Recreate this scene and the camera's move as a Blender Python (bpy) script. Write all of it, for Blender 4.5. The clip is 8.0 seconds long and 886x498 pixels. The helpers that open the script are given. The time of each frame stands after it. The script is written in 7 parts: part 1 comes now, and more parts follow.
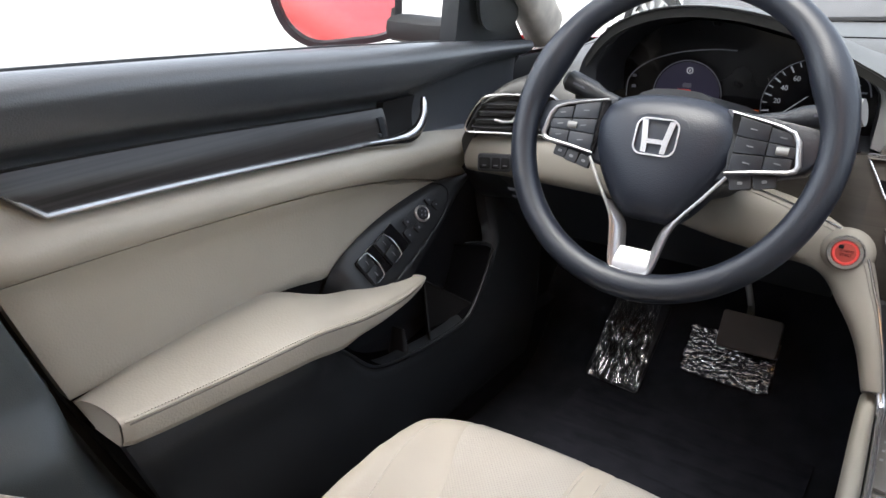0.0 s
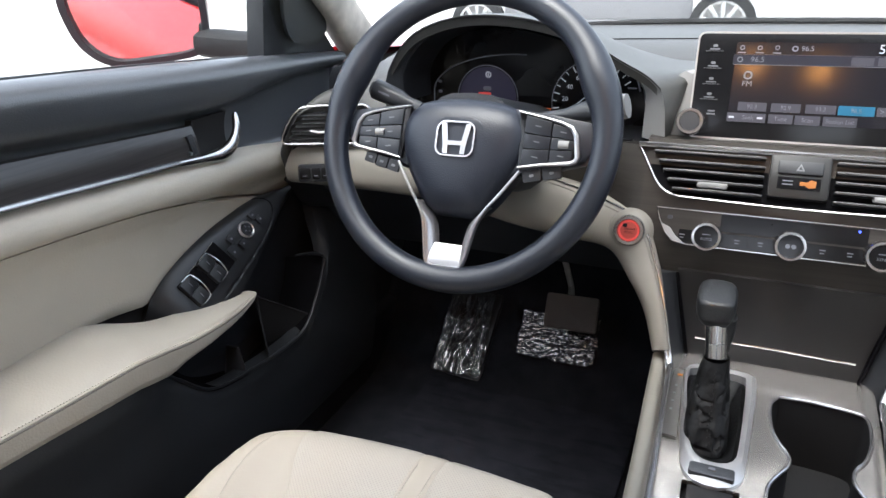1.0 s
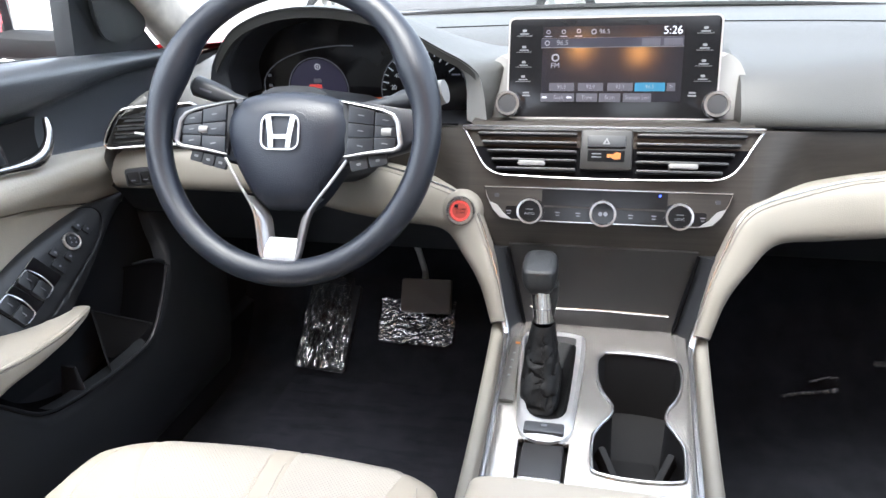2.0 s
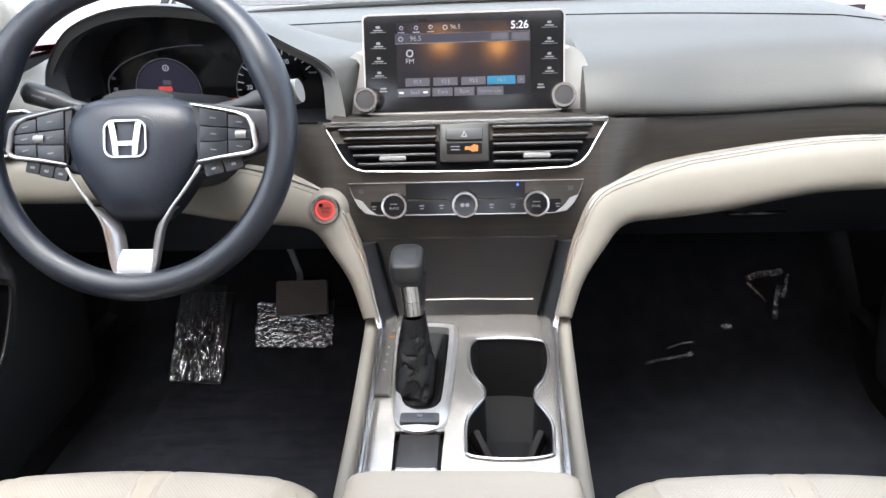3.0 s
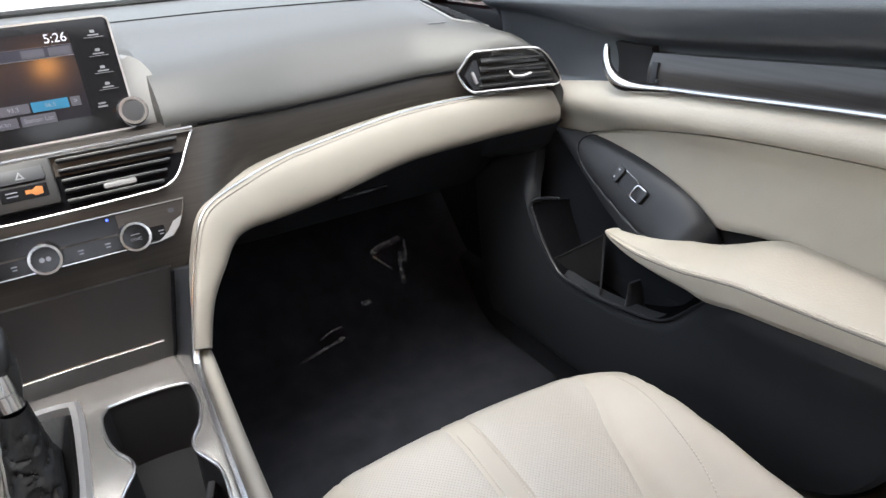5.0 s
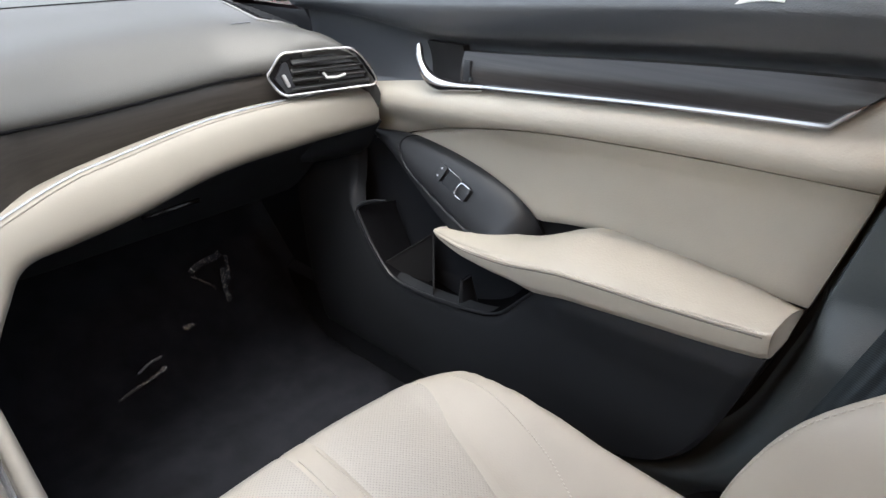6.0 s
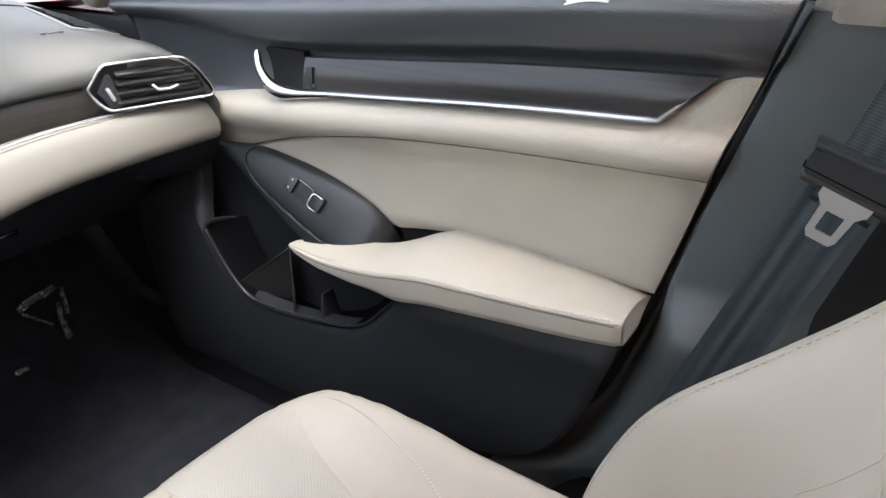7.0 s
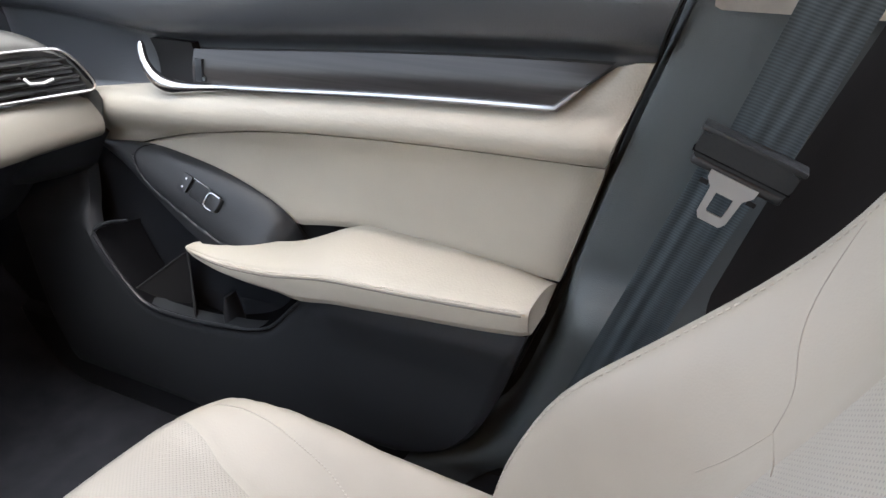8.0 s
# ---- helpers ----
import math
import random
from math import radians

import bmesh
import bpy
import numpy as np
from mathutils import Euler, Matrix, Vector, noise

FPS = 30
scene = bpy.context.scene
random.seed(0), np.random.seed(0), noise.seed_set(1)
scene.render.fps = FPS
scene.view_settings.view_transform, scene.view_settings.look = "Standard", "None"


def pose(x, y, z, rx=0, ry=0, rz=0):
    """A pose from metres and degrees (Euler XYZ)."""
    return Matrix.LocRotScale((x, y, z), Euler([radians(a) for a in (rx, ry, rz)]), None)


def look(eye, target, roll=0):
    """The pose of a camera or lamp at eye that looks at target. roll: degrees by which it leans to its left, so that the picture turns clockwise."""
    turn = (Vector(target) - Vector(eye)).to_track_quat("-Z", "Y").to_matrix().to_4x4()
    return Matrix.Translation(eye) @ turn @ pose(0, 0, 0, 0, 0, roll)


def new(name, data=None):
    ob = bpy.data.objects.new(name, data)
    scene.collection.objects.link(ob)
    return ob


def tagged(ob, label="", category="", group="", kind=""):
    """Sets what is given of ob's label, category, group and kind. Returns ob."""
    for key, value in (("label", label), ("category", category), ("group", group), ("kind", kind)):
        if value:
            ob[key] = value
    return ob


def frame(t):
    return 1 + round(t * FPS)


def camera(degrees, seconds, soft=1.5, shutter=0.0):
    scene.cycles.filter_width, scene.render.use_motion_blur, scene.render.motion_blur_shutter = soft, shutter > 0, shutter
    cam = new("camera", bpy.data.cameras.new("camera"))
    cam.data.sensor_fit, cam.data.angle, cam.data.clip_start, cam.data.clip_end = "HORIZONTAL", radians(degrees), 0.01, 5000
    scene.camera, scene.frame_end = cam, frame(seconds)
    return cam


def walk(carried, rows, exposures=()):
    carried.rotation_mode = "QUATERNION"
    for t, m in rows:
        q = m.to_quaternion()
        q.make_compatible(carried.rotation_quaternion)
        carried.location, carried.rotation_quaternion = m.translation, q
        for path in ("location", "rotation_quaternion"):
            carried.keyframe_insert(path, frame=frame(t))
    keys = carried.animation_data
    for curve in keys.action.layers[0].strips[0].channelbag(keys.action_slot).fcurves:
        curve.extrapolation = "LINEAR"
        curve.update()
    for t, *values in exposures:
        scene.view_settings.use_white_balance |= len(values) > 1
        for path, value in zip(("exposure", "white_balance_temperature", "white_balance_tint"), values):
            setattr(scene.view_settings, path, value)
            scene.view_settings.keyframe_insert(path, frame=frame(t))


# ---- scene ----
cam = camera(65.65, 8.0, soft=1.5)
PATH = [
    (0, pose(-0.1022, -0.1158, 0.9360, 66.9027, 1.5350, 37.3975)),
    (0.5, pose(-0.0762, -0.1149, 0.9382, 67.1567, 2.3753, 30.6833)),
    (1, pose(-0.0522, -0.1142, 0.9414, 67.1294, 2.0379, 24.3005)),
    (1.5, pose(-0.0263, -0.1131, 0.9405, 66.7179, 2.4804, 18.8383)),
    (2, pose(-0.0006, -0.1140, 0.9396, 66.0842, 2.4911, 13.0197)),
    (3.5, pose(0.0251, -0.1152, 0.9439, 64.7176, 2.2757, -4.4100)),
    (4, pose(0.0319, -0.1020, 0.9418, 64.0099, 2.8343, -13.8203)),
    (4.5, pose(0.0380, -0.0891, 0.9366, 63.8556, 3.6108, -22.8997)),
    (6, pose(0.0610, -0.0549, 0.9249, 63.1565, 1.4905, -45.7608)),
    (6.5, pose(0.0790, -0.0527, 0.9242, 62.8569, 1.0440, -52.5456)),
    (7, pose(0.0895, -0.0546, 0.9215, 63.2060, 0.7183, -57.2859)),
    (7.5, pose(0.1020, -0.0549, 0.9145, 63.4388, -0.1281, -61.8083)),
    (8, pose(0.1097, -0.0614, 0.9114, 62.9103, -0.3630, -64.2611)),
]
walk(cam, PATH, ((0, 2.55, 6480, 12), (0.5, 2.58, 6380, 11), (1.0, 2.6, 6280, 11), (1.5, 3.1, 6220, 11), (2.0, 3.2, 6230, 11), (3.5, 2.9, 6420, 11), (4.5, 2.82, 6440, 11), (6.0, 2.7, 6480, 12), (7.0, 2.82, 6440, 13), (8.0, 2.85, 6420, 13)))

# ---- light ----
world = bpy.data.worlds.new("overcast_sky")
scene.world = world
world.use_nodes = True
_nt = world.node_tree
_bg = _nt.nodes["Background"]
_sky = _nt.nodes.new("ShaderNodeTexSky")
_sky.sky_type = 'NISHITA'
_sky.sun_disc = False
_sky.sun_elevation = radians(71)
_sky.sun_rotation = radians(-155)
_sky.air_density, _sky.dust_density, _sky.ozone_density = 1.0, 4.0, 1.0
_pale = _nt.nodes.new("ShaderNodeHueSaturation")
_pale.inputs["Saturation"].default_value = 0.45
_nt.links.new(_sky.outputs["Color"], _pale.inputs["Color"])
_nt.links.new(_pale.outputs["Color"], _bg.inputs["Color"])
_bg.inputs["Strength"].default_value = 0.13
sun = new("sun", bpy.data.lights.new("sun", 'SUN'))
sun.data.energy, sun.data.angle, sun.data.color = 0.30, radians(50), (1.0, 0.96, 0.9)
sun.matrix_world = look((-0.8, -1.7, 5.7), (0, 0, 0))


# ---- materials ----
def _base(name, color, rough, metal=0.0, spec=0.5):
    m = bpy.data.materials.new(name)
    m.use_nodes = True
    b = m.node_tree.nodes["Principled BSDF"]
    b.inputs["Base Color"].default_value = (*color, 1)
    b.inputs["Roughness"].default_value = rough
    b.inputs["Metallic"].default_value = metal
    b.inputs["Specular IOR Level"].default_value = spec
    return m, m.node_tree, b


def _coords(nt, scale=(1, 1, 1)):
    tc = nt.nodes.new("ShaderNodeTexCoord")
    mp = nt.nodes.new("ShaderNodeMapping")
    mp.inputs["Scale"].default_value = scale
    nt.links.new(tc.outputs["Object"], mp.inputs["Vector"])
    return mp.outputs["Vector"]


def _vary(nt, b, color, vec, scale, amount, rough=None, rough_amount=0.08):
    """Large soft stains in colour and gloss."""
    n = nt.nodes.new("ShaderNodeTexNoise")
    n.inputs["Scale"].default_value, n.inputs["Detail"].default_value = scale, 5
    nt.links.new(vec, n.inputs["Vector"])
    r = nt.nodes.new("ShaderNodeValToRGB")
    r.color_ramp.elements[0].position, r.color_ramp.elements[1].position = 0.3, 0.7
    r.color_ramp.elements[0].color = (*[c * (1 - amount) for c in color], 1)
    r.color_ramp.elements[1].color = (*[min(1, c * (1 + amount)) for c in color], 1)
    nt.links.new(n.outputs["Fac"], r.inputs["Fac"])
    nt.links.new(r.outputs["Color"], b.inputs["Base Color"])
    if rough is not None:
        mr = nt.nodes.new("ShaderNodeMapRange")
        mr.inputs["To Min"].default_value, mr.inputs["To Max"].default_value = rough - rough_amount, rough + rough_amount
        nt.links.new(n.outputs["Fac"], mr.inputs["Value"])
        nt.links.new(mr.outputs["Result"], b.inputs["Roughness"])
    return r


def _relief(nt, b, vec, kind, scale, strength, distance=0.001):
    if kind == "cells":
        t = nt.nodes.new("ShaderNodeTexVoronoi")
        t.feature = 'SMOOTH_F1'
        t.inputs["Smoothness"].default_value = 0.6
        out = t.outputs["Distance"]
    else:
        t = nt.nodes.new("ShaderNodeTexNoise")
        t.inputs["Detail"].default_value = 4
        out = t.outputs["Fac"]
    t.inputs["Scale"].default_value = scale
    nt.links.new(vec, t.inputs["Vector"])
    bp = nt.nodes.new("ShaderNodeBump")
    bp.inputs["Strength"].default_value, bp.inputs["Distance"].default_value = strength, distance
    nt.links.new(out, bp.inputs["Height"])
    nt.links.new(bp.outputs["Normal"], b.inputs["Normal"])
    return bp


def leather(name, color, rough, grain=420, strength=0.25, stain=0.05, spec=0.5):
    m, nt, b = _base(name, color, rough, 0.0, spec)
    v = _coords(nt)
    _vary(nt, b, color, v, 9, stain, rough, 0.05)
    _relief(nt, b, v, "cells", grain, strength, 0.0006)
    return m


def plain(name, color, rough, metal=0.0, stain=0.06, spec=0.5, scale=14):
    m, nt, b = _base(name, color, rough, metal, spec)
    v = _coords(nt)
    _vary(nt, b, color, v, scale, stain, rough, min(0.06, rough * 0.4))
    _relief(nt, b, v, "noise", 900, 0.06 if metal < 0.5 else 0.012, 0.0004)
    return m


def wood(name, color, rough, axis='Y', metal=0.0, contrast=0.35):
    m, nt, b = _base(name, color, rough, metal)
    sc = {'Y': (60, 2.5, 220), 'X': (2.5, 60, 220)}[axis]
    v = _coords(nt, sc)
    n = nt.nodes.new("ShaderNodeTexNoise")
    n.inputs["Scale"].default_value, n.inputs["Detail"].default_value, n.inputs["Distortion"].default_value = 1.2, 6, 0.6
    nt.links.new(v, n.inputs["Vector"])
    r = nt.nodes.new("ShaderNodeValToRGB")
    r.color_ramp.elements[0].position, r.color_ramp.elements[1].position = 0.32, 0.72
    r.color_ramp.elements[0].color = (*[c * (1 - contrast) for c in color], 1)
    r.color_ramp.elements[1].color = (*[c * (1 + contrast) for c in color], 1)
    nt.links.new(n.outputs["Fac"], r.inputs["Fac"])
    nt.links.new(r.outputs["Color"], b.inputs["Base Color"])
    bp = nt.nodes.new("ShaderNodeBump")
    bp.inputs["Strength"].default_value, bp.inputs["Distance"].default_value = 0.12, 0.0005
    nt.links.new(n.outputs["Fac"], bp.inputs["Height"])
    nt.links.new(bp.outputs["Normal"], b.inputs["Normal"])
    return m


def cloth(name, color, rough, scale=1500, marks=False):
    m, nt, b = _base(name, color, rough, 0, 0.2)
    v = _coords(nt)
    r = _vary(nt, b, color, v, 22, 0.25)
    if marks:
        # short brushed strokes where the pile lies the other way
        st = nt.nodes.new("ShaderNodeTexNoise")
        st.inputs["Scale"].default_value, st.inputs["Detail"].default_value = 1.0, 4
        nt.links.new(_coords(nt, (9, 48, 1)), st.inputs["Vector"])
        rp = nt.nodes.new("ShaderNodeMapRange")
        rp.inputs["From Min"].default_value, rp.inputs["From Max"].default_value = 0.52, 0.62
        rp.inputs["To Min"].default_value, rp.inputs["To Max"].default_value = 1.0, 0.72
        nt.links.new(st.outputs["Fac"], rp.inputs["Value"])
        sc = nt.nodes.new("ShaderNodeVectorMath")
        sc.operation = 'SCALE'
        nt.links.new(r.outputs["Color"], sc.inputs[0])
        nt.links.new(rp.outputs["Result"], sc.inputs["Scale"])
        nt.links.new(sc.outputs["Vector"], b.inputs["Base Color"])
    _relief(nt, b, v, "noise", scale, 0.7, 0.003)
    return m


def glow(name, color, strength, rough=0.4):
    m, nt, b = _base(name, color, rough)
    b.inputs["Emission Color"].default_value = (*color, 1)
    b.inputs["Emission Strength"].default_value = strength
    return m


def _gloss(nt, low, more, power):
    """Gloss that rises towards grazing angles."""
    lw = nt.nodes.new("ShaderNodeLayerWeight")
    lw.inputs["Blend"].default_value = 0.5
    pw = nt.nodes.new("ShaderNodeMath")
    pw.operation = 'POWER'
    pw.inputs[1].default_value = power
    nt.links.new(lw.outputs["Facing"], pw.inputs[0])
    ma = nt.nodes.new("ShaderNodeMath")
    ma.operation = 'MULTIPLY_ADD'
    ma.inputs[1].default_value, ma.inputs[2].default_value = more, low
    nt.links.new(pw.outputs[0], ma.inputs[0])
    return ma.outputs[0]


def glass(name, tint=(1, 1, 1), rough=0.0):
    m = bpy.data.materials.new(name)
    m.use_nodes = True
    nt = m.node_tree
    nt.nodes.remove(nt.nodes["Principled BSDF"])
    out = nt.nodes["Material Output"]
    tr = nt.nodes.new("ShaderNodeBsdfTransparent")
    tr.inputs["Color"].default_value = (*tint, 1)
    gl = nt.nodes.new("ShaderNodeBsdfGlossy")
    gl.inputs["Roughness"].default_value = rough
    mx = nt.nodes.new("ShaderNodeMixShader")
    nt.links.new(_gloss(nt, 0.02, 0.45, 4), mx.inputs["Fac"])
    nt.links.new(tr.outputs["BSDF"], mx.inputs[1])
    nt.links.new(gl.outputs["BSDF"], mx.inputs[2])
    nt.links.new(mx.outputs["Shader"], out.inputs["Surface"])
    return m


def webbing(name, color):
    """Woven belt: soft ridges along its length and a fine weave."""
    m, nt, b = _base(name, color, 0.55, 0, 0.4)
    v = _coords(nt)
    dt = nt.nodes.new("ShaderNodeVectorMath")
    dt.operation = 'DOT_PRODUCT'
    dt.inputs[1].default_value = (0, 0.955 * 520, 0.30 * 520)
    nt.links.new(v, dt.inputs[0])
    sn = nt.nodes.new("ShaderNodeMath")
    sn.operation = 'SINE'
    nt.links.new(dt.outputs["Value"], sn.inputs[0])
    n = nt.nodes.new("ShaderNodeTexNoise")
    n.inputs["Scale"].default_value, n.inputs["Detail"].default_value = 1400, 2
    nt.links.new(v, n.inputs["Vector"])
    ad = nt.nodes.new("ShaderNodeMath")
    ad.operation = 'MULTIPLY_ADD'
    ad.inputs[1].default_value = 0.2
    nt.links.new(sn.outputs[0], ad.inputs[0])
    nt.links.new(n.outputs["Fac"], ad.inputs[2])
    bp = nt.nodes.new("ShaderNodeBump")
    bp.inputs["Strength"].default_value, bp.inputs["Distance"].default_value = 0.5, 0.0012
    nt.links.new(ad.outputs[0], bp.inputs["Height"])
    nt.links.new(bp.outputs["Normal"], b.inputs["Normal"])
    _vary(nt, b, color, v, 40, 0.12)
    # rows of yarn across the belt, woven lighter and darker
    da = nt.nodes.new("ShaderNodeVectorMath")
    da.operation = 'DOT_PRODUCT'
    da.inputs[1].default_value = (0, 0.28 * 2400, -0.96 * 2400)
    nt.links.new(v, da.inputs[0])
    sa = nt.nodes.new("ShaderNodeMath")
    sa.operation = 'SINE'
    nt.links.new(da.outputs["Value"], sa.inputs[0])
    k1 = nt.nodes.new("ShaderNodeMath")
    k1.operation = 'MULTIPLY_ADD'
    k1.inputs[1].default_value, k1.inputs[2].default_value = 0.20, 1.0
    nt.links.new(sn.outputs[0], k1.inputs[0])
    k2 = nt.nodes.new("ShaderNodeMath")
    k2.operation = 'MULTIPLY_ADD'
    k2.inputs[1].default_value = 0.28
    nt.links.new(sa.outputs[0], k2.inputs[0])
    nt.links.new(k1.outputs[0], k2.inputs[2])
    sc = nt.nodes.new("ShaderNodeVectorMath")
    sc.operation = 'SCALE'
    nt.links.new(b.inputs["Base Color"].links[0].from_socket, sc.inputs[0])
    nt.links.new(k2.outputs[0], sc.inputs["Scale"])
    nt.links.new(sc.outputs["Vector"], b.inputs["Base Color"])
    return m


def perforated(name, color, rough, turn=0):
    m, nt, b = _base(name, color, rough)
    v = _coords(nt, (1, 1, 1))
    v.node.inputs["Rotation"].default_value = (radians(turn), 0, radians(45))
    _vary(nt, b, color, v, 9, 0.05)
    t = nt.nodes.new("ShaderNodeTexVoronoi")
    t.voronoi_dimensions = '2D'
    t.inputs["Scale"].default_value, t.inputs["Randomness"].default_value = 330, 0.0
    nt.links.new(v, t.inputs["Vector"])
    r = nt.nodes.new("ShaderNodeMapRange")
    r.inputs["From Min"].default_value, r.inputs["From Max"].default_value = 0.16, 0.30
    nt.links.new(t.outputs["Distance"], r.inputs["Value"])
    ramp = [l.from_node for l in b.inputs["Base Color"].links][0]
    mx = nt.nodes.new("ShaderNodeMix")
    mx.data_type = 'RGBA'
    mx.inputs[6].default_value = (*[c * 0.82 for c in color], 1)
    nt.links.new(r.outputs["Result"], mx.inputs[0])
    nt.links.new(ramp.outputs["Color"], mx.inputs[7])
    nt.links.new(mx.outputs[2], b.inputs["Base Color"])
    bp = nt.nodes.new("ShaderNodeBump")
    bp.inputs["Strength"].default_value, bp.inputs["Distance"].default_value = 0.35, 0.0008
    nt.links.new(r.outputs["Result"], bp.inputs["Height"])
    gr = nt.nodes.new("ShaderNodeTexNoise")
    gr.inputs["Scale"].default_value, gr.inputs["Detail"].default_value = 210, 3
    nt.links.new(v, gr.inputs["Vector"])
    bg = nt.nodes.new("ShaderNodeBump")
    bg.inputs["Strength"].default_value, bg.inputs["Distance"].default_value = 0.35, 0.0012
    nt.links.new(gr.outputs["Fac"], bg.inputs["Height"])
    nt.links.new(bp.outputs["Normal"], bg.inputs["Normal"])
    nt.links.new(bg.outputs["Normal"], b.inputs["Normal"])
    return m


def film_material(name):
    """Thin clear film: see-through, with hard glints on its folds."""
    m = bpy.data.materials.new(name)
    m.use_nodes = True
    nt = m.node_tree
    nt.nodes.remove(nt.nodes["Principled BSDF"])
    tr = nt.nodes.new("ShaderNodeBsdfTransparent")
    gl = nt.nodes.new("ShaderNodeBsdfGlossy")
    gl.inputs["Roughness"].default_value = 0.10
    cr = nt.nodes.new("ShaderNodeTexNoise")
    cr.inputs["Scale"].default_value, cr.inputs["Detail"].default_value = 85, 2
    nt.links.new(_coords(nt), cr.inputs["Vector"])
    bp = nt.nodes.new("ShaderNodeBump")
    bp.inputs["Strength"].default_value, bp.inputs["Distance"].default_value = 0.30, 0.0010
    nt.links.new(cr.outputs["Fac"], bp.inputs["Height"])
    nt.links.new(bp.outputs["Normal"], gl.inputs["Normal"])
    df = nt.nodes.new("ShaderNodeBsdfDiffuse")
    df.inputs["Color"].default_value = (0.8, 0.82, 0.85, 1)
    haze = nt.nodes.new("ShaderNodeMixShader")
    haze.inputs["Fac"].default_value = 0.03
    nt.links.new(tr.outputs["BSDF"], haze.inputs[1])
    nt.links.new(df.outputs["BSDF"], haze.inputs[2])
    mx = nt.nodes.new("ShaderNodeMixShader")
    nt.links.new(_gloss(nt, 0.22, 0.45, 3), mx.inputs["Fac"])
    nt.links.new(haze.outputs["Shader"], mx.inputs[1])
    nt.links.new(gl.outputs["BSDF"], mx.inputs[2])
    nt.links.new(mx.outputs["Shader"], nt.nodes["Material Output"].inputs["Surface"])
    return m


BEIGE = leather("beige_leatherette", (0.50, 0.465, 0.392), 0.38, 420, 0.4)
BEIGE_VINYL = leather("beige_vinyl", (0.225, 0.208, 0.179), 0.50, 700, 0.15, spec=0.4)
SEAT_LEATHER = leather("seat_leather", (0.486, 0.438, 0.364), 0.38, 560, 0.15)
DOOR_PAD = leather("door_soft_pad", (0.064, 0.070, 0.078), 0.31, 620, 0.38, spec=0.9)
HEADLINER = cloth("headliner_cloth", (0.60, 0.56, 0.50), 0.95)
BLACK_SOFT = leather("black_soft_touch", (0.036, 0.039, 0.044), 0.38, 520, 0.35, spec=0.6)
DASH_SOFT = leather("dash_soft_touch", (0.060, 0.060, 0.056), 0.46, 800, 0.35, spec=0.5)
BLACK_HARD = plain("black_hard_plastic", (0.020, 0.022, 0.026), 0.42, spec=0.4)
PILLAR = leather("pillar_black_plastic", (0.080, 0.095, 0.101), 0.41, 900, 0.4)
GLOSS_BLACK = plain("piano_black", (0.008, 0.008, 0.009), 0.12, 0, 0.02, spec=0.3)
TRIM_WOOD = wood("dark_wood_trim", (0.038, 0.034, 0.030), 0.40, 'X', 0.35, 0.16)
DOOR_WOOD = wood("dark_wood_door", (0.044, 0.041, 0.041), 0.24, 'Y', 0.0, 0.22)
CHROME = plain("satin_chrome", (0.62, 0.62, 0.63), 0.22, 1.0, 0.03)
SILVER = plain("silver_paint", (0.52, 0.52, 0.52), 0.32, 0.7, 0.04)
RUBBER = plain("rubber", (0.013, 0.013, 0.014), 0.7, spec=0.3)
# near-black for gaps and openings: their shade is put into the colour
VOID = plain("gap_shade_black", (0.005, 0.005, 0.006), 0.9, spec=0.05)
LOWER_CARD = leather("lower_card_plastic", (0.027, 0.030, 0.034), 0.48, 700, 0.2, spec=0.4)
CARPET = cloth("black_carpet", (0.022, 0.024, 0.031), 1.0)
WHEEL_LEATHER = leather("wheel_urethane", (0.015, 0.019, 0.028), 0.33, 900, 0.25, spec=0.6)
COVER_VINYL = leather("airbag_cover_vinyl", (0.013, 0.017, 0.027), 0.38, 700, 0.3)
RED_PAINT = plain("red_paint", (0.30, 0.007, 0.010), 0.16, 0.0, 0.04, spec=0.4)
RED_PAINT.node_tree.nodes["Principled BSDF"].inputs["Coat Weight"].default_value = 0.35
RED_PAINT.node_tree.nodes["Principled BSDF"].inputs["Coat Roughness"].default_value = 0.03
WHITE_MARK = plain("white_marking", (0.75, 0.75, 0.75), 0.5)
SWITCH_BLACK = leather("switch_panel_black", (0.021, 0.023, 0.026), 0.37, 700, 0.15, spec=0.45)
POD_GREY = plain("pod_grey_plastic", (0.27, 0.27, 0.265), 0.48)
# also serves as the lit tone of the instrument hood's side
HOOD_GREY = plain("hood_lip_grey", (0.22, 0.222, 0.22), 0.45)
LEVER_CHROME = plain("lever_chrome", (0.72, 0.72, 0.72), 0.22, 1.0, 0.02)
STRIP_CHROME = plain("strip_chrome", (0.52, 0.52, 0.53), 0.24, 0.92, 0.03)
GLASS = glass("window_glass", (0.96, 0.98, 0.97))
CONSOLE_TRIM = wood("console_trim", (0.60, 0.585, 0.555), 0.19, 'X', 0.82, 0.05)
BOOT_LEATHER = leather("boot_leather", (0.007, 0.0073, 0.0078), 0.50, 260, 0.5, spec=0.22)
KNOB_LEATHER = leather("knob_leather", (0.014, 0.015, 0.016), 0.42, 420, 0.4, spec=0.4)
THREAD = plain("beige_thread", (0.60, 0.56, 0.49), 0.8)
KNOB_CAP = plain("knob_cap_grey", (0.045, 0.046, 0.049), 0.42)
WHEEL_SILVER = plain("wheel_silver", (0.40, 0.40, 0.41), 0.30, 0.8, 0.04)
BUTTON = plain("gloss_button_black", (0.012, 0.014, 0.019), 0.30)
SLEEVE = leather("belt_sleeve_black", (0.022, 0.025, 0.028), 0.36, 420, 0.4)
WEBBING = webbing("belt_webbing", (0.056, 0.074, 0.086))
